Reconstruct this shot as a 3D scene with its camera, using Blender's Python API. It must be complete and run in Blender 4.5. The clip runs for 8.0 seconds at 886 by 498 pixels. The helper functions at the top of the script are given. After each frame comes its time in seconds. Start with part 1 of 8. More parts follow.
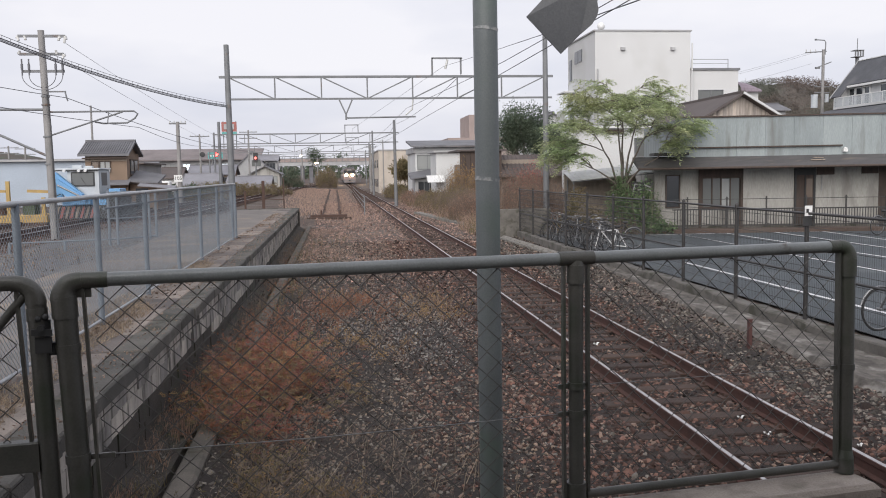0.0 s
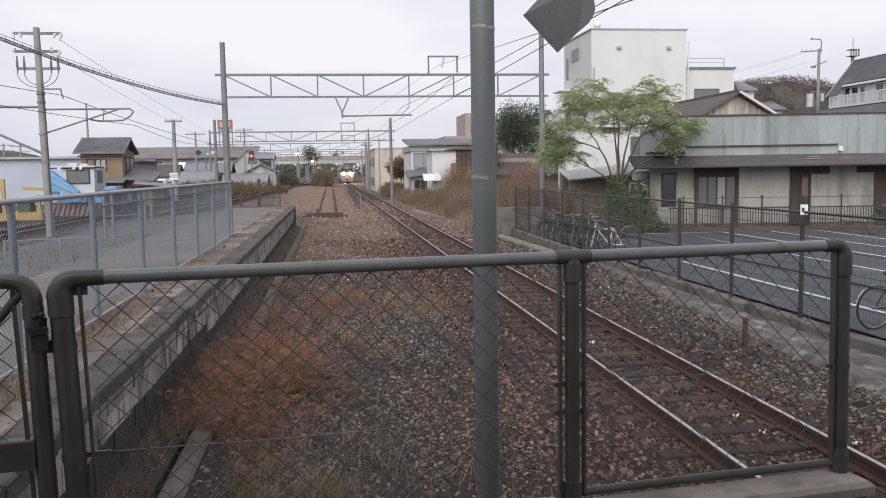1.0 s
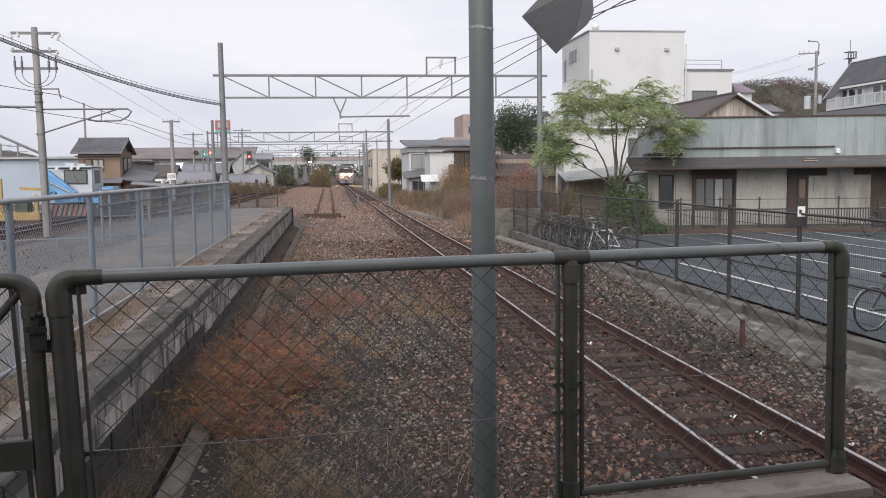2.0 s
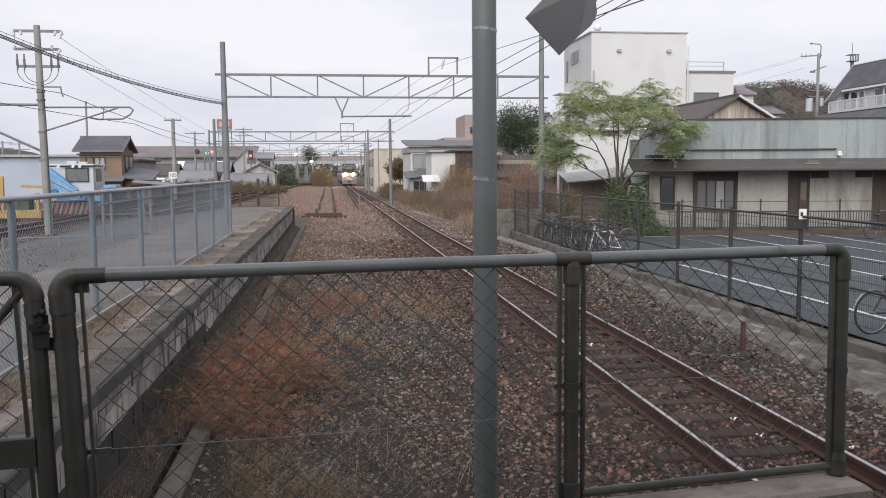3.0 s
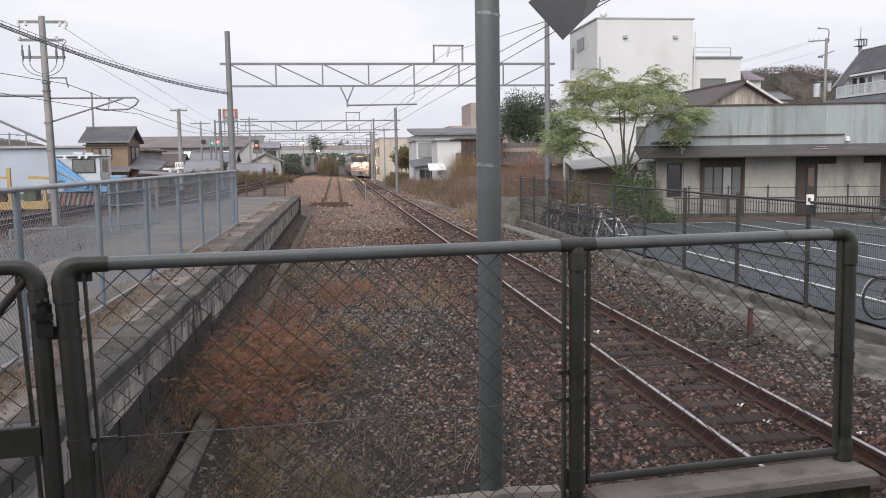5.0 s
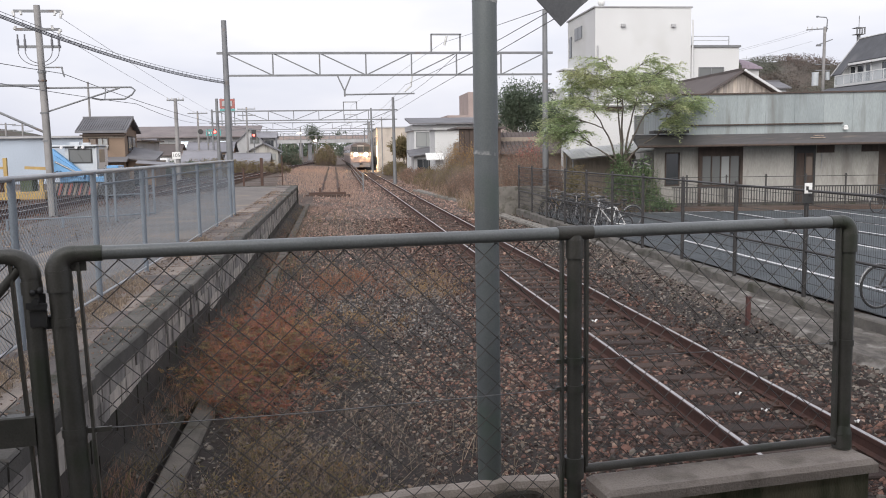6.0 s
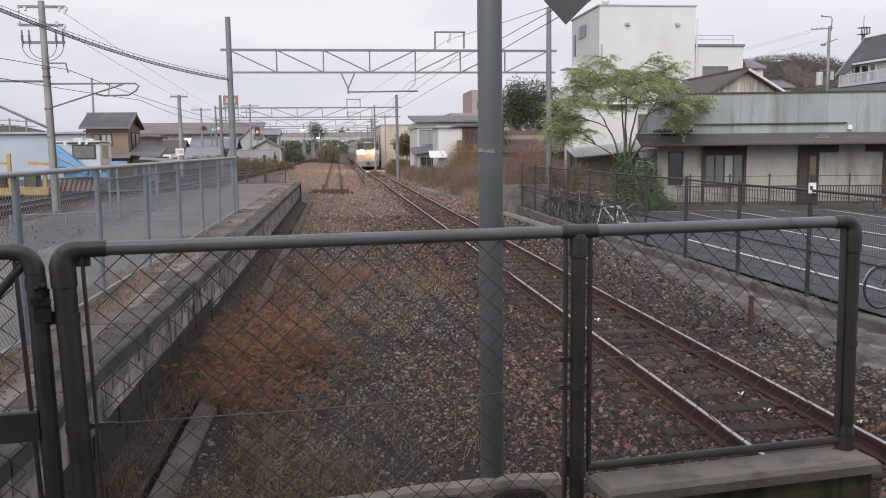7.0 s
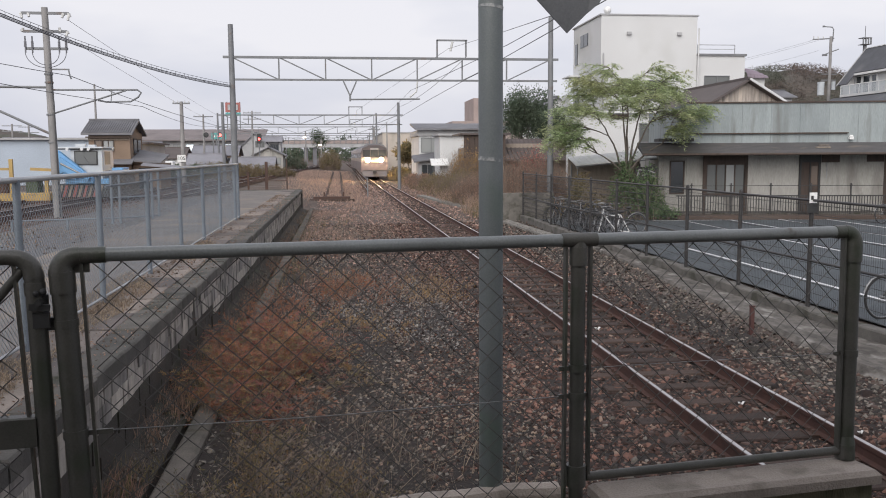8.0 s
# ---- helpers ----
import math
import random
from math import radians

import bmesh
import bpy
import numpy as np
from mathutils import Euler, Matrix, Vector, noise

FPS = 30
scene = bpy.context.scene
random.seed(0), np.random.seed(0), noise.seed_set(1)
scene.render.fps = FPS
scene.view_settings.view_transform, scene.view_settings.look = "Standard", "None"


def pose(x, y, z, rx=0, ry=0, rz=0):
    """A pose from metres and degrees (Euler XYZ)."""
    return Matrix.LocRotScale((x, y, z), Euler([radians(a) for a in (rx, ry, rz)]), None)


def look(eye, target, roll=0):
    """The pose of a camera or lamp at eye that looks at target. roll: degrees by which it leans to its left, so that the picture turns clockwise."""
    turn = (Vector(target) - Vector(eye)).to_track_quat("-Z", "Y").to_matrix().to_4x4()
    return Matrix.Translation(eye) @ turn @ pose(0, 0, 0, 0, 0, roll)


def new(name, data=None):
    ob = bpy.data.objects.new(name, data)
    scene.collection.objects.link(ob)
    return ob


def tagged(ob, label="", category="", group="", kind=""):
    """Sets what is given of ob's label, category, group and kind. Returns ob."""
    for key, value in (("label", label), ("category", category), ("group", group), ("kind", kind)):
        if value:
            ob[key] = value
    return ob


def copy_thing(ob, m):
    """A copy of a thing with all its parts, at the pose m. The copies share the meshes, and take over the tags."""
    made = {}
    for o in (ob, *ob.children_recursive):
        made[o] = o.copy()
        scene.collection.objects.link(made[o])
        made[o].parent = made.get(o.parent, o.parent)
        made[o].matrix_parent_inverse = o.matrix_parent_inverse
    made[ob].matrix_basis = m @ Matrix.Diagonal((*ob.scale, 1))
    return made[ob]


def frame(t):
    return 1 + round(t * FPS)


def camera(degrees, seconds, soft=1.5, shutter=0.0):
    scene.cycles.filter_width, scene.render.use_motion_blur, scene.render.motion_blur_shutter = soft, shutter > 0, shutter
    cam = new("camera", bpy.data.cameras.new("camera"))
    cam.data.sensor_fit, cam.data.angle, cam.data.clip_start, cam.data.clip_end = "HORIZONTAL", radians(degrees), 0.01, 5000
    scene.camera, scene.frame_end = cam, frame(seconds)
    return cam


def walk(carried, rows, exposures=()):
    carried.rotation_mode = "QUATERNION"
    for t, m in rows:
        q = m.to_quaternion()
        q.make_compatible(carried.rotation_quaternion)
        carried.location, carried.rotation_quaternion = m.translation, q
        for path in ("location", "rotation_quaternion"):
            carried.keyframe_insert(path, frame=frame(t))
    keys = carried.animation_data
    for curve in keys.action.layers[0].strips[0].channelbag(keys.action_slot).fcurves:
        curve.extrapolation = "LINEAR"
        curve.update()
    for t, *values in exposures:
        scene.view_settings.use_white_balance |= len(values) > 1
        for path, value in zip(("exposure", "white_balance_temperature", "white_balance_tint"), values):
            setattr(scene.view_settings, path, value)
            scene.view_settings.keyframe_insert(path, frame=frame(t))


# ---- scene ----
cam = camera(54.6, 8.0, 1.0)
PATH = [
    (0, (0.001, 0.005, 2.649), (0.246, 1.982, 2.472), -1.0),
    (0.5, (-0.003, -0.008, 2.648), (0.249, 1.968, 2.467), -0.9),
    (1, (-0.002, 0.003, 2.649), (0.252, 1.978, 2.468), -0.9),
    (1.5, (-0.003, 0.001, 2.646), (0.255, 1.977, 2.467), -0.9),
    (3, (-0.014, -0.008, 2.649), (0.244, 1.967, 2.471), -0.4),
    (3.5, (-0.014, -0.004, 2.647), (0.239, 1.972, 2.467), -0.4),
    (4, (-0.009, -0.001, 2.644), (0.233, 1.976, 2.463), -0.5),
    (4.5, (-0.004, -0.003, 2.643), (0.235, 1.974, 2.452), -0.7),
    (6, (0.008, 0.031, 2.63), (0.254, 2.002, 2.402), -0.9),
    (6.5, (-0.001, 0.019, 2.632), (0.247, 1.99, 2.398), -0.7),
    (7, (0.003, 0.034, 2.629), (0.243, 2.006, 2.396), -0.6),
    (7.5, (0.004, 0.042, 2.63), (0.241, 2.015, 2.402), -0.4),
    (8, (0.009, 0.037, 2.629), (0.247, 2.012, 2.414), -0.3),
]
walk(cam, [(t, look(eye, target, roll)) for t, eye, target, roll in PATH],
     [(0, 0.63), (4.7, 0.66), (5.8, 0.8), (6.0, 0.77), (6.2, 0.7), (6.5, 0.62), (8, 0.54)])

# ---- light: overcast dusk ----
SUN_UP, SUN_TURN = 34.0, 20.0


def make_world():
    w = bpy.data.worlds.new("overcast_sky")
    scene.world = w
    w.use_nodes = True
    nt = w.node_tree
    nd, ln = nt.nodes, nt.links
    nd.clear()
    out = nd.new("ShaderNodeOutputWorld")
    bg = nd.new("ShaderNodeBackground")
    sky = nd.new("ShaderNodeTexSky")
    sky.sky_type, sky.sun_disc = "NISHITA", False
    sky.sun_elevation, sky.sun_rotation = radians(SUN_UP), radians(SUN_TURN + 180)
    sky.dust_density = 3.0
    dim = nd.new("ShaderNodeMixRGB")
    dim.blend_type, dim.inputs[0].default_value = "MULTIPLY", 1.0
    dim.inputs[2].default_value = (0.1, 0.1, 0.1, 1)
    co = nd.new("ShaderNodeTexCoord")
    mp = nd.new("ShaderNodeMapping")
    mp.inputs["Scale"].default_value = (1.0, 1.0, 3.2)
    n1 = nd.new("ShaderNodeTexNoise")
    n1.inputs["Scale"].default_value, n1.inputs["Detail"].default_value = 1.6, 5
    ramp = nd.new("ShaderNodeValToRGB")
    ramp.color_ramp.elements[0].position, ramp.color_ramp.elements[1].position = 0.34, 0.66
    ramp.color_ramp.elements[0].color = (0.56, 0.6, 0.75, 1)
    ramp.color_ramp.elements[1].color = (0.97, 0.955, 1.005, 1)
    mix = nd.new("ShaderNodeMixRGB")
    mix.inputs[0].default_value = 0.9
    ln.new(sky.outputs[0], dim.inputs[1])
    ln.new(co.outputs["Generated"], mp.inputs[0])
    ln.new(mp.outputs[0], n1.inputs[0])
    ln.new(n1.outputs[0], ramp.inputs[0])
    ln.new(dim.outputs[0], mix.inputs[1])
    ln.new(ramp.outputs[0], mix.inputs[2])
    ln.new(mix.outputs[0], bg.inputs[0])
    ln.new(bg.outputs[0], out.inputs[0])
    bg.inputs[1].default_value = 0.655


make_world()
sun_data = bpy.data.lights.new("sun", "SUN")
sun_data.energy, sun_data.angle, sun_data.color = 1.9, radians(60), (1.0, 0.96, 0.93)
sun = new("sun", sun_data)
sun.matrix_world = Matrix.Rotation(radians(-SUN_TURN), 4, "Z") @ Matrix.Rotation(radians(90 - SUN_UP), 4, "X")


# ---- materials ----
def mat(name, col, col2=None, rough=0.8, scale=3.0, fine=40.0, bump=0.3, metal=0.0, mix=0.5, island=0.0, rand=0.0, stain=None, stain_scale=0.6,
        stain_cut=(0.5, 0.7), stretch=(1, 1, 1), depth=0.01, local=False, thin=0.0):
    """A surface of two tones, broken up by broad and fine noise, with optional stains and a spread of tone from piece to piece."""
    m = bpy.data.materials.new(name)
    m.use_nodes = True
    nt = m.node_tree
    nd, ln = nt.nodes, nt.links
    bs = nd["Principled BSDF"]
    bs.inputs["Roughness"].default_value, bs.inputs["Metallic"].default_value = rough, metal
    col2 = col2 or tuple(c * 0.7 for c in col)
    where = nd.new("ShaderNodeTexCoord").outputs["Object"] if local else nd.new("ShaderNodeNewGeometry").outputs["Position"]
    mp = nd.new("ShaderNodeMapping")
    mp.inputs["Scale"].default_value = stretch
    ln.new(where, mp.inputs[0])

    def tex(s, detail=4.0):
        n = nd.new("ShaderNodeTexNoise")
        n.inputs["Scale"].default_value, n.inputs["Detail"].default_value = s, detail
        ln.new(mp.outputs[0], n.inputs[0])
        return n.outputs[0]

    def mixed(kind, fac, a, b):
        x = nd.new("ShaderNodeMixRGB")
        x.blend_type = kind
        for i, v in ((0, fac), (1, a), (2, b)):
            if isinstance(v, (int, float)):
                x.inputs[i].default_value = v
            elif isinstance(v, tuple):
                x.inputs[i].default_value = (*v, 1)
            else:
                ln.new(v, x.inputs[i])
        return x.outputs[0]

    def cut(value, lo, hi):
        r = nd.new("ShaderNodeMapRange")
        r.inputs[1].default_value, r.inputs[2].default_value = lo, hi
        ln.new(value, r.inputs[0])
        return r.outputs[0]

    broad, small = tex(scale), tex(fine, 3.0)
    c = mixed("MIX", cut(broad, 0.5 - mix * 0.4, 0.5 + mix * 0.4), col, col2)
    c = mixed("MULTIPLY", 1.0, c, mixed("MIX", small, (0.72, 0.72, 0.72), (1.25, 1.25, 1.25)))
    if island or rand:
        if island:
            g = nd.new("ShaderNodeNewGeometry").outputs["Random Per Island"]
        else:
            g = nd.new("ShaderNodeObjectInfo").outputs["Random"]
        k = island or rand
        if k > 0.7:
            p = nd.new("ShaderNodeMath")
            p.operation = "POWER"
            p.inputs[1].default_value = 2.0
            ln.new(g, p.inputs[0])
            c = mixed("MULTIPLY", 1.0, c, mixed("MIX", p.outputs[0], (0.36, 0.35, 0.34), (2.6, 2.6, 2.6)))
            k = 0.0
        c = mixed("MULTIPLY", 1.0, c, mixed("MIX", g, (1 - k, 1 - k, 1 - k * 0.9), (1 + k, 1 + k * 0.9, 1 + k * 0.8)))
    if stain:
        c = mixed("MIX", cut(tex(stain_scale, 6.0), *stain_cut), c, stain)
    ln.new(c, bs.inputs["Base Color"])
    if bump:
        b = nd.new("ShaderNodeBump")
        b.inputs["Strength"].default_value, b.inputs["Distance"].default_value = bump, depth
        ln.new(small, b.inputs["Height"])
        ln.new(b.outputs[0], bs.inputs["Normal"])
    if thin:
        tr = nd.new("ShaderNodeBsdfTranslucent")
        ms = nd.new("ShaderNodeMixShader")
        ms.inputs[0].default_value = thin
        ln.new(c, tr.inputs[0])
        ln.new(bs.outputs[0], ms.inputs[1])
        ln.new(tr.outputs[0], ms.inputs[2])
        ln.new(ms.outputs[0], nd["Material Output"].inputs[0])
    return m


def glow(name, col, strength):
    m = bpy.data.materials.new(name)
    m.use_nodes = True
    bs = m.node_tree.nodes["Principled BSDF"]
    bs.inputs["Base Color"].default_value = (*col, 1)
    bs.inputs["Emission Color"].default_value = (*col, 1)
    bs.inputs["Emission Strength"].default_value = strength
    return m


def glassy(name, col, rough=0.08):
    m = bpy.data.materials.new(name)
    m.use_nodes = True
    bs = m.node_tree.nodes["Principled BSDF"]
    bs.inputs["Base Color"].default_value = (*col, 1)
    bs.inputs["Roughness"].default_value = rough
    bs.inputs["Specular IOR Level"].default_value = 0.8
    return m


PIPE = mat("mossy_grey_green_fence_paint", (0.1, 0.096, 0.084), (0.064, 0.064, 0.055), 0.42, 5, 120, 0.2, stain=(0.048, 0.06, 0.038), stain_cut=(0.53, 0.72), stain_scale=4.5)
# Fence paint with sky light on the rail put into its paler base.
PIPE_SKYLIT = mat("worn_skylit_rail_paint", (0.23, 0.245, 0.24), (0.18, 0.19, 0.185), 0.3, 4, 120, 0.1, stain=(0.09, 0.075, 0.06), stain_cut=(0.66, 0.75), stain_scale=8)
WIRE = mat("dark_coated_wire", (0.098, 0.09, 0.08), (0.05, 0.047, 0.042), 0.5, 8, 90, 0.0)
STEEL_WIRE = mat("galvanised_wire", (0.3, 0.3, 0.3), (0.2, 0.2, 0.2), 0.5, 8, 90, 0.0, metal=0.5)
POLE_PAINT = mat("grey_green_pole_paint", (0.155, 0.17, 0.172), (0.118, 0.133, 0.132), 0.42, 2.5, 150, 0.1, stain=(0.112, 0.143, 0.122), stain_cut=(0.46, 0.64), stain_scale=2.2)
TAPE = mat("torn_pale_tape", (0.36, 0.36, 0.35), (0.16, 0.175, 0.18), 0.7, 25, 120, 0.2, mix=0.25)
SIGN_BACK = mat("dark_sign_back", (0.085, 0.088, 0.094), (0.065, 0.068, 0.073), 0.5, 6, 80, 0.1)
CONCRETE = mat("weathered_concrete", (0.27, 0.255, 0.23), (0.19, 0.18, 0.16), 0.9, 2.2, 70, 0.5, stain=(0.13, 0.12, 0.1), stain_scale=1.8, stain_cut=(0.55, 0.75))
KERB_FACE = mat("mossy_kerb_face", (0.2, 0.175, 0.115), (0.12, 0.115, 0.07), 0.95, 2.5, 70, 0.6, stain=(0.06, 0.07, 0.036), stain_scale=2.6, stain_cut=(0.48, 0.66), stretch=(3, 3, 0.6))
CAP = mat("pale_worn_cap_concrete", (0.4, 0.345, 0.295), (0.3, 0.26, 0.222), 0.9, 3.0, 90, 0.6, stain=(0.2, 0.175, 0.145), stain_scale=5.0, stain_cut=(0.52, 0.68))
# Moss tones, darkened further to hold the shade low in the drain.
CONCRETE_DARK = mat("mossy_shaded_concrete", (0.068, 0.057, 0.047), (0.04, 0.035, 0.03), 0.95, 2.5, 60, 0.8, stain=(0.055, 0.058, 0.04), stain_scale=2.2, stain_cut=(0.5, 0.7))
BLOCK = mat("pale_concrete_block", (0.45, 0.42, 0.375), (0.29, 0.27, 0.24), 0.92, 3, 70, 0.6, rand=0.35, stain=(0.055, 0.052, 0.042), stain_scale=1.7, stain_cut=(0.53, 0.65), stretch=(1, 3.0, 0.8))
COPING = mat("dark_coping_stone", (0.12, 0.112, 0.1), (0.07, 0.067, 0.059), 0.95, 3, 70, 0.8, rand=0.2, stain=(0.04, 0.042, 0.03), stain_scale=2.6, stain_cut=(0.54, 0.68))
PLATFORM_TOP = mat("worn_platform_asphalt", (0.195, 0.174, 0.158), (0.128, 0.117, 0.108), 0.95, 0.9, 45, 0.5, stain=(0.24, 0.195, 0.15), stain_scale=0.8, stain_cut=(0.54, 0.66))
ASPHALT = mat("yard_asphalt", (0.118, 0.116, 0.118), (0.088, 0.086, 0.088), 0.9, 0.5, 50, 0.5, stain=(0.135, 0.125, 0.113), stain_scale=0.9, stain_cut=(0.5, 0.62))
PARKING = mat("parking_asphalt", (0.075, 0.087, 0.094), (0.058, 0.066, 0.072), 0.85, 0.6, 70, 0.3, stain=(0.098, 0.108, 0.112), stain_scale=0.5, stain_cut=(0.54, 0.7))
KERB_GREY = mat("dull_drain_concrete", (0.15, 0.132, 0.112), (0.08, 0.072, 0.062), 0.95, 2.4, 60, 0.6, stain=(0.06, 0.058, 0.045), stain_scale=2.0, stain_cut=(0.52, 0.68))
STRIP = mat("rough_patched_concrete", (0.175, 0.158, 0.14), (0.075, 0.068, 0.06), 0.95, 4.5, 45, 1.0, mix=0.42, stain=(0.29, 0.275, 0.25), stain_scale=2.3, stain_cut=(0.57, 0.68), stretch=(2.0, 0.9, 1))
LINE_PAINT = mat("worn_white_line_paint", (0.72, 0.72, 0.72), (0.55, 0.55, 0.55), 0.8, 3, 50, 0.2)
# Near-black colour standing for the shade in gaps between stones.
GAP_SHADE = mat("dark_gap_shade", (0.03, 0.022, 0.018), (0.02, 0.016, 0.014), 0.97, 2.0, 30, 0.6)
SOIL = mat("gravelly_soil", (0.11, 0.078, 0.062), (0.07, 0.052, 0.043), 0.97, 0.9, 30, 0.8, stain=(0.12, 0.1, 0.085), stain_scale=0.35, stain_cut=(0.48, 0.62), depth=0.03)
# Ballast stone lightened in its base colour to carry the distant haze.
STONE_HAZED = mat("haze_paled_reddish_ballast", (0.325, 0.215, 0.172), (0.27, 0.19, 0.156), 0.9, 0.7, 60, 0.4, island=0.6)
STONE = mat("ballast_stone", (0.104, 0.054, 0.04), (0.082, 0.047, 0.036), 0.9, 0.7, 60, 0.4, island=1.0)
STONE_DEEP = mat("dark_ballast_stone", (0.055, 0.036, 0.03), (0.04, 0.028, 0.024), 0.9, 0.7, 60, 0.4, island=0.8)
STONE_LIGHT = mat("pale_chipped_ballast_stone", (0.25, 0.185, 0.145), (0.2, 0.14, 0.108), 0.9, 0.7, 60, 0.4, island=0.5)
STONE_ASH = mat("ash_grey_fine_gravel", (0.2, 0.19, 0.175), (0.15, 0.142, 0.13), 0.9, 0.9, 60, 0.4, island=0.7)
STONE_TAN = mat("tan_ballast_stone", (0.2, 0.155, 0.118), (0.15, 0.112, 0.085), 0.9, 0.9, 60, 0.4, island=0.6)
STONE_GREY = mat("grey_ballast_stone", (0.112, 0.102, 0.088), (0.094, 0.08, 0.066), 0.9, 0.9, 60, 0.4, island=1.0)
RUST_RAIL = mat("rusty_rail_side", (0.082, 0.036, 0.026), (0.052, 0.026, 0.021), 0.85, 6, 80, 0.4)
RAIL_TOP = mat("polished_rail_head", (0.58, 0.565, 0.555), (0.47, 0.45, 0.44), 0.3, 10, 120, 0.05, metal=0.9)
SLEEPER = mat("weathered_timber_sleeper", (0.075, 0.05, 0.04), (0.05, 0.036, 0.03), 0.95, 4, 60, 0.7, rand=0.3, stretch=(1, 6, 1))
RUST = mat("rusty_steel", (0.095, 0.055, 0.042), (0.065, 0.042, 0.034), 0.9, 6, 70, 0.4)
BLUE_FENCE = mat("grey_blue_fence_steel", (0.2, 0.23, 0.26), (0.15, 0.175, 0.2), 0.5, 3, 90, 0.1)
PALE_RAIL = mat("pale_galvanised_rail", (0.45, 0.46, 0.47), (0.34, 0.35, 0.36), 0.45, 3, 90, 0.1, metal=0.3)
DARK_FENCE = mat("dark_brown_fence_steel", (0.045, 0.043, 0.042), (0.035, 0.033, 0.032), 0.5, 4, 90, 0.1)
MAST = mat("grey_catenary_steel", (0.2, 0.205, 0.21), (0.15, 0.155, 0.16), 0.6, 2, 60, 0.15, stain=(0.15, 0.09, 0.06), stain_scale=1.5, stain_cut=(0.62, 0.75))
POLE_CONC = mat("concrete_utility_pole", (0.3, 0.29, 0.28), (0.22, 0.215, 0.21), 0.9, 1.5, 50, 0.2)
CABLE = mat("black_cable", (0.06, 0.06, 0.065), (0.05, 0.05, 0.05), 0.6, 8, 60, 0)
CABLE_GREY = mat("weathered_grey_cable", (0.17, 0.17, 0.185), (0.13, 0.13, 0.14), 0.7, 8, 60, 0)
INSULATOR = mat("pale_insulator", (0.6, 0.6, 0.58), (0.5, 0.5, 0.48), 0.3, 8, 60, 0)
CONCRETE_MOSS = mat("grey_mossy_kerb", (0.175, 0.162, 0.145), (0.1, 0.093, 0.083), 0.95, 3.0, 60, 0.8, stain=(0.068, 0.066, 0.05), stain_scale=2.6, stain_cut=(0.5, 0.62))
SLAB = mat("worn_paving_slab", (0.235, 0.204, 0.178), (0.148, 0.131, 0.117), 0.95, 1.5, 60, 0.5, rand=0.4)
WHITE_WALL = mat("white_rendered_wall", (0.63, 0.635, 0.625), (0.57, 0.57, 0.56), 0.85, 0.3, 20, 0.1, stain=(0.5, 0.5, 0.475), stain_scale=0.25, stain_cut=(0.55, 0.75))
OLD_WHITE = mat("stained_white_plaster", (0.44, 0.425, 0.39), (0.33, 0.32, 0.29), 0.9, 0.7, 15, 0.2, stain=(0.19, 0.18, 0.16), stain_scale=0.9, stain_cut=(0.54, 0.74), stretch=(1.6, 1.6, 0.4))
FASCIA = mat("green_grey_sheet_fascia", (0.3, 0.335, 0.335), (0.225, 0.255, 0.255), 0.7, 0.8, 20, 0.15, stain=(0.16, 0.165, 0.155), stain_scale=1.1, stain_cut=(0.54, 0.76), stretch=(2.5, 2.5, 0.3), rand=0.08)
TIMBER = mat("dark_brown_timber", (0.085, 0.06, 0.048), (0.055, 0.042, 0.035), 0.8, 2, 30, 0.3, stretch=(5, 5, 1))
BOARD = mat("weathered_gable_board", (0.34, 0.29, 0.235), (0.24, 0.2, 0.165), 0.9, 3, 30, 0.3, stretch=(6, 6, 0.6))
GABLE_BOARD = mat("pale_weathered_gable_board", (0.52, 0.46, 0.4), (0.38, 0.335, 0.29), 0.9, 3, 30, 0.3, stain=(0.2, 0.175, 0.155), stain_scale=1.2, stain_cut=(0.5, 0.72), stretch=(5, 5, 0.5), rand=0.25)
ROOF_TILE = mat("grey_roof_tile", (0.17, 0.17, 0.18), (0.12, 0.12, 0.128), 0.7, 1, 25, 0.3, rand=0.1)
ROOF_SLATE = mat("dark_slate_roof", (0.105, 0.108, 0.118), (0.075, 0.078, 0.085), 0.8, 1, 25, 0.3, stain=(0.13, 0.13, 0.135), stain_scale=0.5, stain_cut=(0.55, 0.75))
# Lighter copy of the grey tile; haze over far roofs is in the colour.
ROOF_PALE = mat("haze_paled_roof_tile", (0.23, 0.23, 0.25), (0.17, 0.17, 0.185), 0.7, 0.6, 12, 0.3, rand=0.15)
SHEET_PALE = mat("pale_corrugated_sheet", (0.72, 0.72, 0.7), (0.6, 0.6, 0.58), 0.6, 1.5, 30, 0.1)
MAUVE_ROOF = mat("mauve_sheet_roof", (0.235, 0.19, 0.222), (0.19, 0.155, 0.18), 0.6, 1.0, 20, 0.1)
CANOPY = mat("weathered_dark_canopy_sheet", (0.105, 0.098, 0.096), (0.07, 0.066, 0.066), 0.7, 1.2, 20, 0.2, stain=(0.14, 0.12, 0.1), stain_scale=1.0, stain_cut=(0.58, 0.72), stretch=(1, 3, 1))
ROOF_BROWN = mat("brown_metal_roof", (0.105, 0.086, 0.08), (0.08, 0.066, 0.062), 0.7, 0.8, 20, 0.2)
# Brown station roof, lightened and pinked in colour for distant haze.
ROOF_HAZED = mat("hazed_mauve_brown_roof", (0.215, 0.185, 0.18), (0.165, 0.143, 0.14), 0.8, 0.5, 12, 0.2, stain=(0.14, 0.12, 0.115), stain_scale=0.3, stain_cut=(0.52, 0.7))
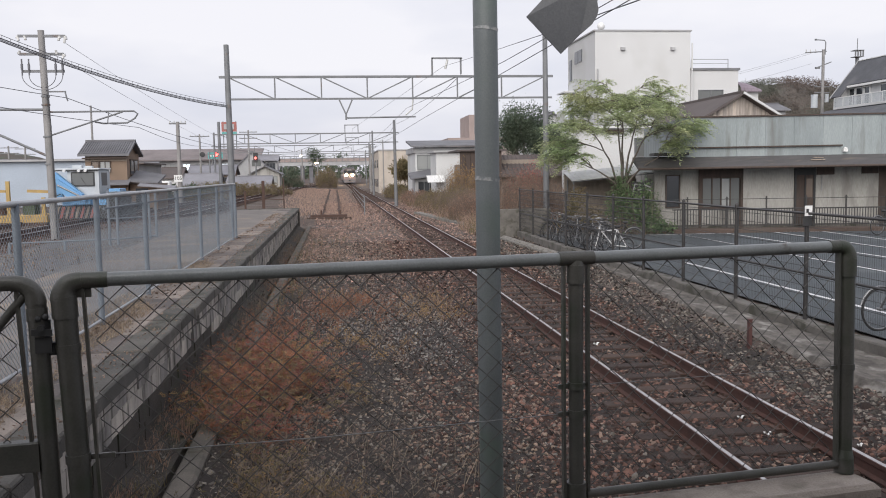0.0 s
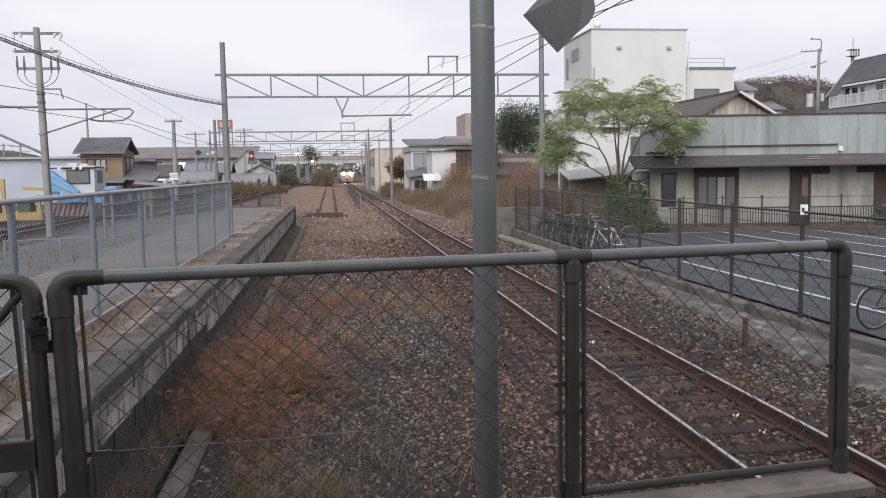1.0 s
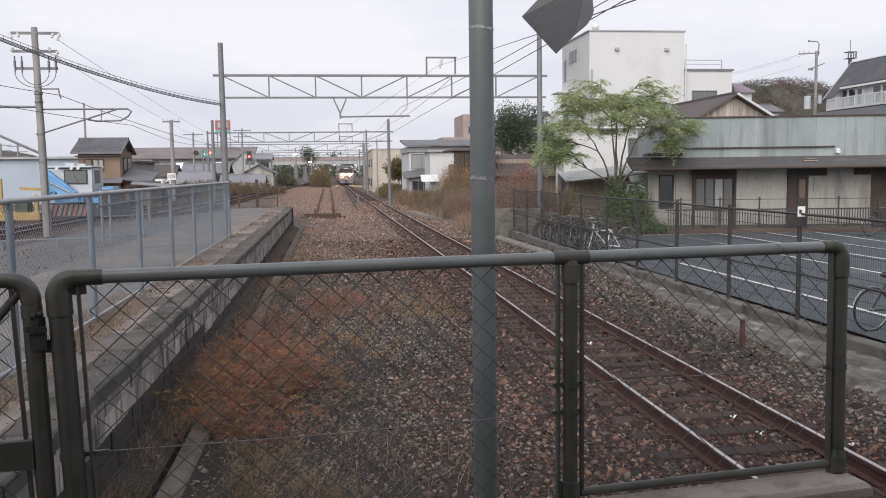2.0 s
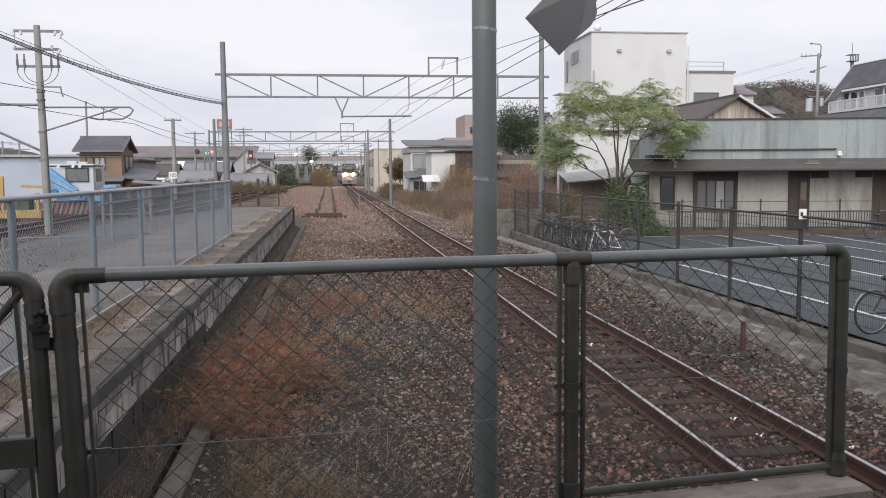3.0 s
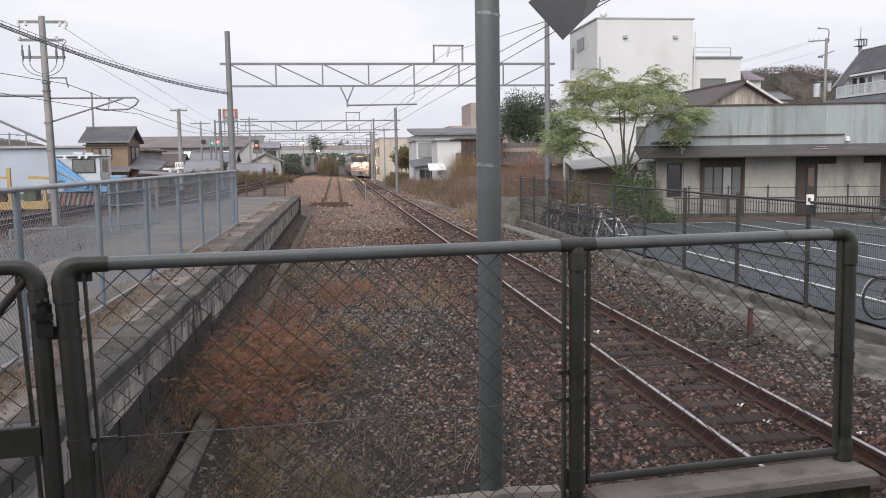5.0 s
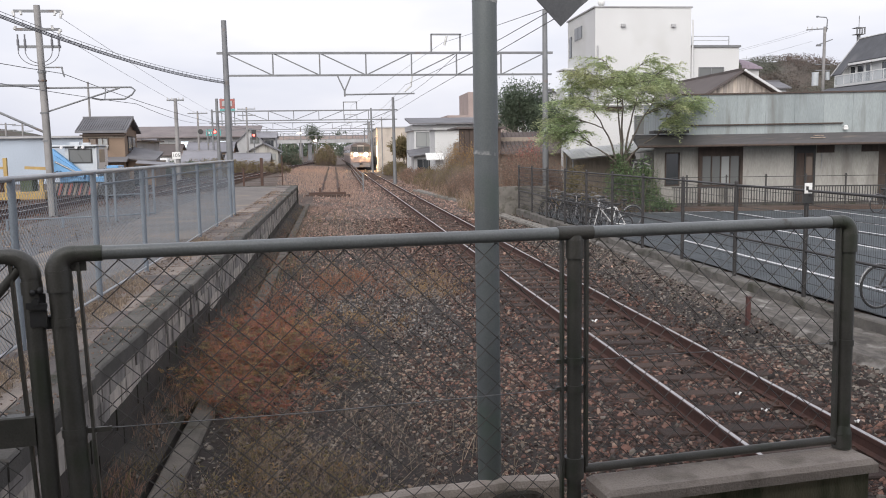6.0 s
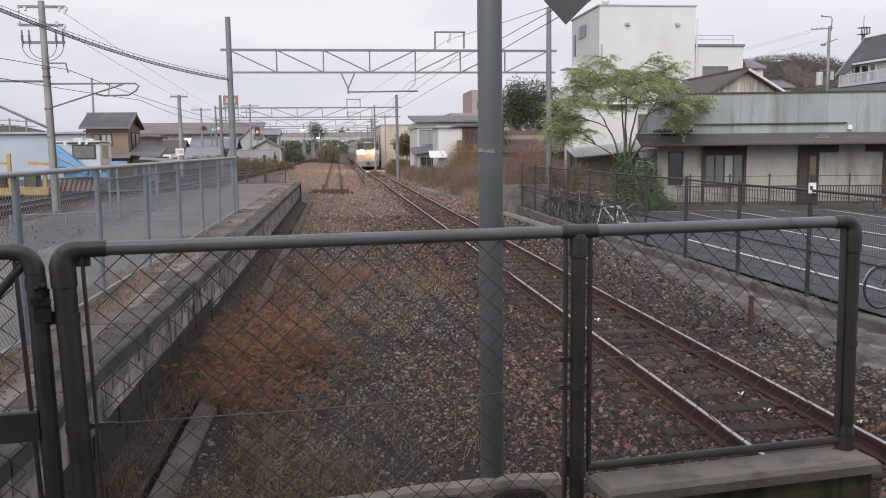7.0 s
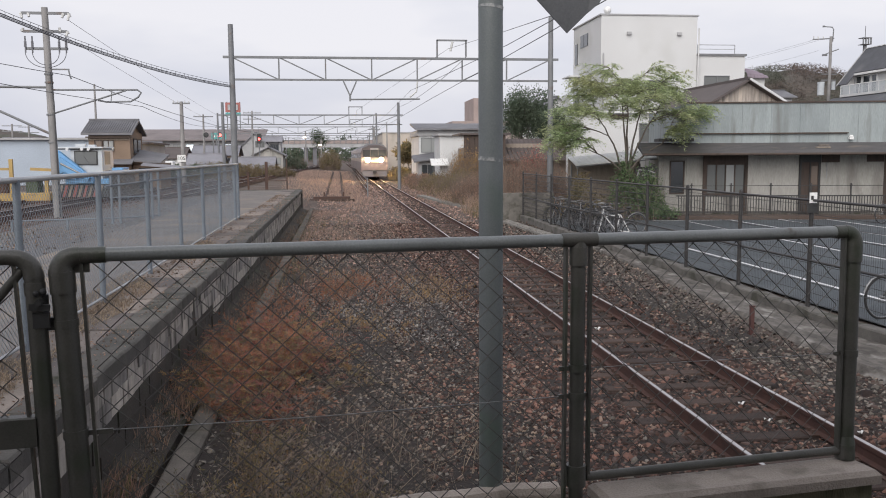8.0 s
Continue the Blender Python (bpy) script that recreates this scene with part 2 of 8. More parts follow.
OCHRE_WALL = mat("ochre_clay_wall", (0.25, 0.18, 0.13), (0.2, 0.145, 0.105), 0.9, 0.8, 20, 0.2)
BRICK_WALL = mat("pinkish_brown_wall", (0.36, 0.29, 0.265), (0.3, 0.245, 0.225), 0.9, 0.6, 14, 0.2)
SHED_WALL = mat("pale_blue_sheet", (0.4, 0.46, 0.53), (0.35, 0.4, 0.46), 0.6, 0.3, 12, 0.1)
GREY_WALL = mat("grey_siding", (0.42, 0.42, 0.42), (0.33, 0.33, 0.33), 0.85, 0.6, 14, 0.15)
CREAM_WALL = mat("weathered_cream_wall", (0.54, 0.48, 0.41), (0.44, 0.39, 0.335), 0.88, 0.4, 12, 0.15, stain=(0.33, 0.29, 0.25), stain_scale=0.5, stain_cut=(0.55, 0.75))
PANE = glassy("dark_window_glass", (0.04, 0.045, 0.05))
PANE_GREY = glassy("dim_curtained_glass", (0.13, 0.135, 0.13), 0.15)
PANE_DULL = glassy("dusty_cab_glass", (0.06, 0.065, 0.07), 0.45)
PANE_BROWN = glassy("dim_brown_glass", (0.16, 0.12, 0.09), 0.2)
PANE_PALE = glassy("curtained_window_glass", (0.3, 0.31, 0.3), 0.2)
BARK = mat("grey_brown_bark", (0.17, 0.145, 0.12), (0.11, 0.095, 0.08), 0.95, 4, 30, 0.5)
LEAF = mat("yellow_green_leaf", (0.34, 0.44, 0.24), (0.46, 0.48, 0.27), 0.7, 0.5, 6, 0, island=0.35, thin=0.45)
LEAF_LOW = mat("mid_green_leaf", (0.11, 0.2, 0.1), (0.16, 0.22, 0.1), 0.7, 0.6, 6, 0, island=0.4, thin=0.4)
LEAF_DARK = mat("dark_evergreen_leaf", (0.105, 0.145, 0.1), (0.13, 0.16, 0.105), 0.75, 0.5, 6, 0, island=0.25, thin=0.4)
LEAF_SCARLET = mat("scarlet_autumn_leaf", (0.46, 0.1, 0.1), (0.36, 0.1, 0.09), 0.75, 1.2, 6, 0, island=0.25, thin=0.4)
LEAF_RED = mat("red_autumn_leaf", (0.3, 0.115, 0.09), (0.22, 0.095, 0.075), 0.75, 1.2, 6, 0, island=0.25, thin=0.4)
WEED_RUST = mat("rust_coloured_dry_weed", (0.38, 0.168, 0.095), (0.26, 0.12, 0.075), 0.9, 2.5, 8, 0, island=0.25, thin=0.4)
WEED_GOLD = mat("golden_dry_weed", (0.4, 0.27, 0.12), (0.28, 0.175, 0.085), 0.9, 2.5, 8, 0, island=0.25, thin=0.4)
WEED_OLIVE = mat("olive_weed", (0.18, 0.165, 0.08), (0.22, 0.165, 0.09), 0.9, 0.7, 8, 0, island=0.45, thin=0.4)
# Russet dry grass, brightened in colour to make up for missing haze.
WEED_PALE = mat("haze_paled_russet_grass", (0.5, 0.35, 0.275), (0.42, 0.305, 0.24), 0.9, 0.3, 8, 0, island=0.35, thin=0.4)
BRAMBLE = mat("russet_bramble_leaf", (0.36, 0.22, 0.165), (0.28, 0.2, 0.145), 0.9, 0.7, 8, 0, island=0.4, thin=0.4)
TWIG = mat("dry_grey_brown_twig", (0.23, 0.18, 0.145), (0.16, 0.125, 0.1), 0.95, 2, 30, 0, island=0.3)
# Autumn crown tones raised and evened out to include the haze.
WOODS = mat("haze_paled_autumn_crowns", (0.15, 0.13, 0.115), (0.175, 0.128, 0.108), 0.9, 0.08, 1.0, 0, island=0.05, stain=(0.125, 0.128, 0.1), stain_scale=0.06, stain_cut=(0.46, 0.6), thin=0.3)
STRAW = mat("dead_straw", (0.4, 0.33, 0.24), (0.28, 0.22, 0.16), 0.9, 0.6, 8, 0, island=0.4, thin=0.4)
HILL = mat("autumn_wooded_hill", (0.088, 0.08, 0.07), (0.1, 0.082, 0.07), 0.95, 0.09, 0.8, 0.6, stain=(0.085, 0.09, 0.07), stain_scale=0.05, stain_cut=(0.48, 0.6), depth=2.0)
CRANE_BLUE = mat("sky_blue_machine_paint", (0.16, 0.36, 0.6), (0.13, 0.3, 0.52), 0.4, 2, 40, 0.05)
CAB_GREY = mat("pale_grey_cab_paint", (0.5, 0.53, 0.55), (0.43, 0.46, 0.48), 0.45, 2, 40, 0.05)
YELLOW = mat("dirty_yellow_paint", (0.45, 0.31, 0.1), (0.34, 0.23, 0.09), 0.55, 3, 40, 0.1)
BLACK = mat("black_paint", (0.03, 0.03, 0.03), (0.04, 0.04, 0.04), 0.6, 3, 40, 0.1)
MARKER_RED = mat("dull_red_marker_paint", (0.1, 0.042, 0.036), (0.07, 0.033, 0.03), 0.7, 6, 60, 0.2)
# Red greyed in its base colour for haze over the advert tower.
RED_PAINT = mat("toned_down_red_paint", (0.38, 0.13, 0.11), (0.3, 0.11, 0.095), 0.6, 3, 40, 0.1)
TEAL = mat("teal_sign_panel", (0.1, 0.34, 0.32), (0.09, 0.3, 0.28), 0.5, 3, 40, 0)
WHITE_PAINT = mat("white_paint", (0.78, 0.78, 0.76), (0.7, 0.7, 0.68), 0.5, 3, 40, 0)
TRAIN_CREAM = mat("cream_train_paint", (0.5, 0.41, 0.34), (0.43, 0.35, 0.29), 0.35, 1, 30, 0, local=True)
TRAIN_MAUVE = mat("dull_mauve_grey_train_paint", (0.25, 0.2, 0.195), (0.2, 0.165, 0.16), 0.4, 1, 30, 0, local=True)
TRAIN_DARK = mat("dark_train_front_paint", (0.11, 0.09, 0.09), (0.085, 0.072, 0.072), 0.4, 1, 30, 0, local=True)
TRAIN_GREY = mat("train_roof_grey", (0.2, 0.2, 0.21), (0.16, 0.16, 0.17), 0.7, 1, 30, 0, local=True)
TYRE = mat("black_rubber", (0.03, 0.03, 0.032), (0.025, 0.025, 0.025), 0.8, 6, 60, 0)
CHROME = mat("dull_bicycle_metal", (0.32, 0.32, 0.32), (0.24, 0.24, 0.24), 0.35, 6, 60, 0, metal=0.8)
HEADLIGHT = glow("warm_headlight", (1.0, 0.66, 0.32), 900.0)
# Emission for a wider disc that imitates bloom around each headlight.
HEADLIGHT_HALO = glow("amber_halo_glow", (1.0, 0.6, 0.26), 14.0)
LAMP_RED = glow("red_signal_lamp", (1.0, 0.06, 0.05), 6.0)
LAMP_WARM = glow("warm_street_lamp", (1.0, 0.75, 0.5), 10.0)
LAMP_WHITE = glow("white_station_lamp", (0.85, 0.95, 1.0), 0.6)


# ---- mesh tools ----
class Shape:
    """Vertices and faces of one mesh, gathered from simple solids."""

    def __init__(self):
        self.v, self.f, self.s = [], [], []

    def add(self, verts, faces, smooth=False):
        n = len(self.v)
        self.v += [tuple(p) for p in verts]
        self.f += [tuple(i + n for i in f) for f in faces]
        self.s += [smooth] * len(faces)
        return self

    def box(self, x0, x1, y0, y1, z0, z1, c=0.0):
        """An upright box; c cuts the four upper edges to a slope."""
        if c:
            v = [(x0, y0, z0), (x1, y0, z0), (x1, y1, z0), (x0, y1, z0), (x0, y0, z1 - c), (x1, y0, z1 - c), (x1, y1, z1 - c), (x0, y1, z1 - c),
                 (x0 + c, y0 + c, z1), (x1 - c, y0 + c, z1), (x1 - c, y1 - c, z1), (x0 + c, y1 - c, z1)]
            f = [(3, 2, 1, 0), (0, 1, 5, 4), (1, 2, 6, 5), (2, 3, 7, 6), (3, 0, 4, 7), (4, 5, 9, 8), (5, 6, 10, 9), (6, 7, 11, 10), (7, 4, 8, 11), (8, 9, 10, 11)]
            return self.add(v, f)
        v = [(x, y, z) for z in (z0, z1) for x, y in ((x0, y0), (x1, y0), (x1, y1), (x0, y1))]
        return self.add(v, [(3, 2, 1, 0), (4, 5, 6, 7), (0, 1, 5, 4), (1, 2, 6, 5), (2, 3, 7, 6), (3, 0, 4, 7)])

    def bar(self, p, q, w, h, up=(0, 0, 1)):
        """A bar of square section from p to q."""
        p, q = Vector(p), Vector(q)
        d = (q - p).normalized()
        a = d.cross(Vector(up))
        a = a.normalized() if a.length > 1e-4 else Vector((1, 0, 0))
        b = a.cross(d)
        v = [o + a * (i * w / 2) + b * (j * h / 2) for o in (p, q) for i, j in ((-1, -1), (1, -1), (1, 1), (-1, 1))]
        return self.add(v, [(3, 2, 1, 0), (4, 5, 6, 7), (0, 1, 5, 4), (1, 2, 6, 5), (2, 3, 7, 6), (3, 0, 4, 7)])

    def tube(self, path, r, n=8, r1=None, caps=True):
        """A round tube along a path; r1 is its radius at the far end."""
        path = [Vector(p) for p in path]
        k = len(path)
        r1 = r if r1 is None else r1
        rings = []
        a = None
        for i, p in enumerate(path):
            d = (path[min(i + 1, k - 1)] - path[max(i - 1, 0)]).normalized()
            if a is None:
                a = d.orthogonal().normalized()
            a = (a - d * a.dot(d)).normalized()
            b = d.cross(a)
            rr = r + (r1 - r) * i / max(k - 1, 1)
            rings.append([p + (a * math.cos(2 * math.pi * j / n) + b * math.sin(2 * math.pi * j / n)) * rr for j in range(n)])
        f = [(i * n + j, i * n + (j + 1) % n, (i + 1) * n + (j + 1) % n, (i + 1) * n + j) for i in range(k - 1) for j in range(n)]
        self.add([p for ring in rings for p in ring], f, n > 4)
        if caps:
            self.add(rings[0], [tuple(reversed(range(n)))])
            self.add(rings[-1], [tuple(range(n))])
        return self

    def ring(self, c, axis, big, small, n=24, k=6):
        """A torus."""
        axis = Vector(axis).normalized()
        a = axis.orthogonal().normalized()
        b = axis.cross(a)
        v = []
        for i in range(n):
            o = a * math.cos(2 * math.pi * i / n) + b * math.sin(2 * math.pi * i / n)
            v += [Vector(c) + o * (big + small * math.cos(2 * math.pi * j / k)) + axis * small * math.sin(2 * math.pi * j / k) for j in range(k)]
        f = [(i * k + j, ((i + 1) % n) * k + j, ((i + 1) % n) * k + (j + 1) % k, i * k + (j + 1) % k) for i in range(n) for j in range(k)]
        return self.add(v, f, True)

    def sweep(self, outline, path):
        """A closed outline of (across, up) carried along points (x, y, z) in the ground plane, with end caps."""
        path = [Vector(p) for p in path]
        k, n = len(path), len(outline)
        v = []
        for i, p in enumerate(path):
            d = path[min(i + 1, k - 1)] - path[max(i - 1, 0)]
            a = Vector((d.y, -d.x, 0)).normalized()
            v += [p + a * u + Vector((0, 0, w)) for u, w in outline]
        f = [(i * n + j, (i + 1) * n + j, (i + 1) * n + (j + 1) % n, i * n + (j + 1) % n) for i in range(k - 1) for j in range(n)]
        f += [tuple(range(n)), tuple((k - 1) * n + j for j in reversed(range(n)))]
        return self.add(v, f)

    def prism(self, outline, y0, y1):
        """An outline of (x, z) drawn out from y0 to y1."""
        n = len(outline)
        v = [(x, y, z) for y in (y0, y1) for x, z in outline]
        f = [(j, (j + 1) % n, n + (j + 1) % n, n + j) for j in range(n)] + [tuple(reversed(range(n))), tuple(n + j for j in range(n))]
        return self.add(v, f)

    def ball(self, c, r, n=8, squash=1.0):
        v = [(c[0] + r * math.sin(math.pi * i / n) * math.cos(2 * math.pi * j / n), c[1] + r * math.sin(math.pi * i / n) * math.sin(2 * math.pi * j / n),
              c[2] + squash * r * math.cos(math.pi * i / n)) for i in range(n + 1) for j in range(n)]
        return self.add(v, [(i * n + j, (i + 1) * n + j, (i + 1) * n + (j + 1) % n, i * n + (j + 1) % n) for i in range(n) for j in range(n)], True)

    def moved(self, m):
        self.v = [tuple(m @ Vector(p)) for p in self.v]
        return self

    def mesh(self, name, material):
        me = bpy.data.meshes.new(name)
        me.from_pydata(self.v, [], self.f)
        me.materials.append(material)
        me.polygons.foreach_set("use_smooth", self.s)
        me.update()
        return me


def part(name, shape, material, parent=None, label=""):
    ob = new(name, shape.mesh(name, material))
    ob.parent = parent
    if label:
        ob["label"] = label
    return ob


def thing(name, label, category, group="", kind="", at=(0, 0, 0), turn=0.0):
    ob = new(name)
    ob.empty_display_size = 0.2
    ob.matrix_basis = pose(*at, 0, 0, turn)
    return tagged(ob, label, category, group, kind)


def solid(name, shape, material, label, category, group="", kind=""):
    return tagged(part(name, shape, material), label, category, group, kind)


def many(name, verts, faces, material, parent=None):
    """One mesh from numpy arrays of vertices and equal-sided faces."""
    me = bpy.data.meshes.new(name)
    verts, faces = np.asarray(verts, np.float32).reshape(-1, 3), np.asarray(faces, np.int32)
    k = faces.shape[1]
    me.vertices.add(len(verts))
    me.vertices.foreach_set("co", verts.ravel())
    me.loops.add(faces.size)
    me.loops.foreach_set("vertex_index", faces.ravel())
    me.polygons.add(len(faces))
    me.polygons.foreach_set("loop_start", np.arange(0, faces.size, k, dtype=np.int32))
    me.materials.append(material)
    me.update(calc_edges=True)
    me.validate()
    ob = new(name, me)
    ob.parent = parent
    return ob


def turns(rng, n):
    """n random rotations."""
    q = rng.normal(size=(n, 4))
    q /= np.linalg.norm(q, axis=1, keepdims=True)
    w, x, y, z = q.T
    return np.stack([1 - 2 * (y * y + z * z), 2 * (x * y - z * w), 2 * (x * z + y * w), 2 * (x * y + z * w), 1 - 2 * (x * x + z * z), 2 * (y * z - x * w),
                     2 * (x * z - y * w), 2 * (y * z + x * w), 1 - 2 * (x * x + y * y)], 1).reshape(n, 3, 3)


def stones(name, spots, sizes, material, rng, parent=None, flat=1.3, tilt=0.75):
    """Angular broken chips, each a tipped five-sided facet cut; their undersides rest in the bed."""
    n = len(spots)
    ang = (np.arange(5) + rng.uniform(-0.38, 0.38, (n, 5))) * 2 * np.pi / 5
    rad = rng.uniform(0.65, 1.2, (n, 5)) * rng.uniform(0.75, 1.15, (n, 1))
    ring = np.stack([np.cos(ang) * rad * 1.2, np.sin(ang) * rad * 0.85, rng.uniform(-0.75, -0.1, (n, 5))], 2)
    apex = np.stack([rng.uniform(-0.55, 0.55, n), rng.uniform(-0.45, 0.45, n), rng.uniform(0.25, 0.8, n) * flat], 1)[:, None]
    v = np.concatenate([ring, apex], 1)
    ax, ay, az = rng.normal(size=n) * tilt, rng.normal(size=n) * tilt, rng.uniform(0, 2 * np.pi, n)
    c, q = np.cos(ax)[:, None], np.sin(ax)[:, None]
    x, y, z = v[..., 0], v[..., 1] * c - v[..., 2] * q, v[..., 1] * q + v[..., 2] * c
    c, q = np.cos(ay)[:, None], np.sin(ay)[:, None]
    x, z = x * c + z * q, z * c - x * q
    c, q = np.cos(az)[:, None], np.sin(az)[:, None]
    x, y = x * c - y * q, x * q + y * c
    v = np.stack([x, y, z], 2) * (sizes * 0.62)[:, None, None] + spots[:, None]
    f = np.array([(0, 1, 5), (1, 2, 5), (2, 3, 5), (3, 4, 5), (4, 0, 5)])[None] + 6 * np.arange(n)[:, None, None]
    return many(name, v, f.reshape(-1, 3), material, parent)


def chips(name, spots, sizes, material, rng, parent=None):
    """Flat broken chips for the nearest ballast: a tipped four-cornered top on steep sides."""
    n = len(spots)
    ang = (np.arange(4) + rng.uniform(-0.36, 0.36, (n, 4))) * np.pi / 2
    rad = rng.uniform(0.6, 1.15, (n, 4))
    thick = rng.uniform(0.35, 0.75, (n, 1))
    top = np.stack([np.cos(ang) * rad * 1.25, np.sin(ang) * rad * 0.8, thick * rng.uniform(0.6, 1.2, (n, 4))], 2)
    low = np.stack([np.cos(ang) * rad * 1.4, np.sin(ang) * rad * 0.95, -thick + np.zeros((n, 4))], 2)
    v = np.concatenate([low, top], 1)
    for i, j, a in ((1, 2, rng.normal(size=n) * 0.42), (0, 2, rng.normal(size=n) * 0.42), (0, 1, rng.uniform(0, 2 * np.pi, n))):
        c, q = np.cos(a)[:, None], np.sin(a)[:, None]
        v[..., i], v[..., j] = v[..., i] * c - v[..., j] * q, v[..., i] * q + v[..., j] * c
    v = v * (sizes * 0.6)[:, None, None] + spots[:, None]
    f = [(4, 5, 6), (4, 6, 7)] + [t for i in range(4) for t in ((i, (i + 1) % 4, 4 + (i + 1) % 4), (i, 4 + (i + 1) % 4, 4 + i))]
    f = np.array(f)[None] + 8 * np.arange(n)[:, None, None]
    return many(name, v, f.reshape(-1, 3), material, parent)


def fronds(name, spots, dirs, length, pairs, leaf, material, rng, parent=None, droop=0.35):
    """Feathery compound leaves: a drooping stalk line with pairs of small pointed leaflets."""
    n = len(spots)
    d = dirs / np.linalg.norm(dirs, axis=1, keepdims=True)
    side = np.cross(d, np.array([0, 0, 1.0])) + rng.normal(size=(n, 3)) * 0.25
    side /= np.linalg.norm(side, axis=1, keepdims=True)
    long = length * rng.uniform(0.6, 1.25, n)
    t = np.linspace(0.12, 1.0, pairs)
    c = spots[:, None] + d[:, None] * (long[:, None] * t)[..., None] - np.array([0, 0, 1.0]) * (droop * long[:, None] * t ** 2)[..., None]
    out = []
    for sg in (-1, 1):
        w = side[:, None] * sg * 0.85 + d[:, None] * 0.45 + rng.normal(size=(n, pairs, 3)) * 0.22
        w = w * (leaf * (1.15 - 0.5 * np.abs(t - 0.45)))[None, :, None]
        e = d[:, None] * leaf * 0.22 + rng.normal(size=(n, pairs, 3)) * leaf * 0.06
        out.append(np.stack([c, c + w * 0.5 + e, c + w, c + w * 0.5 - e], 2))
    v = np.stack(out, 2).reshape(-1, 4, 3)
    f = np.array([(0, 1, 2), (0, 2, 3)])[None] + 4 * np.arange(len(v))[:, None, None]
    return many(name, v.reshape(-1, 3), f.reshape(-1, 3), material, parent)


def leaves(name, spots, size, material, rng, parent=None, long=1.8, droop=0.3):
    """Small pointed leaves, each a folded pair of triangles, at the given spots."""
    n = len(spots)
    base = np.array([(0, 0, 0), (0.5, 0.28, 0.08), (1, 0, -droop), (0.5, -0.28, 0.08)]) * np.array([long, 1.0, 1.0])
    v = np.einsum("nij,kj->nki", turns(rng, n), base) * (size * rng.uniform(0.6, 1.35, n))[:, None, None] + spots[:, None]
    f = np.array([(0, 1, 2), (0, 2, 3)])[None] + 4 * np.arange(n)[:, None, None]
    return many(name, v, f.reshape(-1, 3), material, parent)


def blades(name, spots, height, width, material, rng, parent=None, lean=0.35, bits=0):
    """Thin stalks that rise and bend; bits: small seed or leaf pieces along each."""
    n = len(spots)
    h = height * rng.uniform(0.45, 1.2, n)
    ang = rng.uniform(0, 2 * np.pi, n)
    tilt = np.stack([np.cos(ang), np.sin(ang)], 1) * (rng.uniform(0, lean, n) * h)[:, None]
    side = np.stack([-np.sin(ang + 0.8), np.cos(ang + 0.8)], 1) * width * 0.5
    up = np.zeros((n, 5, 3))
    up[:, 0, :2], up[:, 1, :2] = -side, side
    up[:, 2, :2], up[:, 3, :2] = side * 0.7 + tilt * 0.4, -side * 0.7 + tilt * 0.4
    up[:, 2, 2] = up[:, 3, 2] = h * 0.6
    up[:, 4, :2], up[:, 4, 2] = tilt * 1.1, h
    v = up + spots[:, None]
    tri = np.array([(0, 1, 2), (0, 2, 3), (3, 2, 4)])
    f = (tri[None] + 5 * np.arange(n)[:, None, None]).reshape(-1, 3)
    v = v.reshape(-1, 3)
    if bits:
        u = rng.uniform(0.35, 1.0, (n, bits))
        c = spots[:, None] + np.concatenate([tilt[:, None] * (u * u)[..., None], (h[:, None] * u)[..., None]], 2)
        c = (c + rng.normal(size=(n, bits, 3)) * height * 0.09).reshape(-1, 3)
        k = len(c)
        b = np.array([(0, 0, 0), (0.6, 0.3, 0), (1.2, 0, 0.1)])
        w = np.einsum("nij,kj->nki", turns(rng, k), b) * (height * 0.04 * rng.uniform(0.5, 1.3, k))[:, None, None] + c[:, None]
        f = np.concatenate([f, np.arange(3)[None] + 3 * np.arange(k)[:, None] + len(v)])
        v = np.concatenate([v, w.reshape(-1, 3)])
    return many(name, v, f, material, parent)


def link_mesh(origin, along, width, height, pitch, r, knuckles=False):
    """Woven diamond wire: upright zigzag wires, each hooked into the next, in the plane from origin along a direction; knuckles: folded loops along the top."""
    o, a = Vector(origin), Vector(along).normalized()
    out = a.cross(Vector((0, 0, 1)))
    s = Shape()
    half = pitch / 2
    rows = int(height / (pitch * 0.47))
    for i in range(int(width / half)):
        pts = []
        for j in range(rows + 1):
            u = min((i + (i + j) % 2) * half, width)
            z = j * height / rows
            if knuckles and 0 < j < rows:
                d = -0.035 * half if (i + j) % 2 else 0.035 * half
                pts += [o + a * (u + d) + Vector((0, 0, z - 0.05 * half)) + out * (r * (1 if j % 2 else -1)), o + a * (u + d) + Vector((0, 0, z + 0.05 * half)) - out * (r * (1 if j % 2 else -1))]
            else:
                pts.append(o + a * u + Vector((0, 0, z)) + out * (r * (1 if j % 2 else -1)))
        s.tube(pts, r, 4, caps=False)
        if knuckles and (i + rows) % 2 and i > 0:
            c = pts[-1]
            s.tube([c, c + a * 0.008 + Vector((0, 0, 0.01)), c + Vector((0, 0, 0.02)), c - a * 0.008 + Vector((0, 0, 0.008)), c - a * 0.004 - Vector((0, 0, 0.008))], r, 4, caps=False)
    return s


# ---- the lie of the land ----
def track_x(y):
    """The centre line of the running track, which bends a little to the left far out."""
    return 3.93 - 0.0042 * max(0.0, y - 95.0)


def track_z(y):
    """The line climbs a little far out."""
    return 0.003 * max(0.0, min(150.0, y - 130.0))


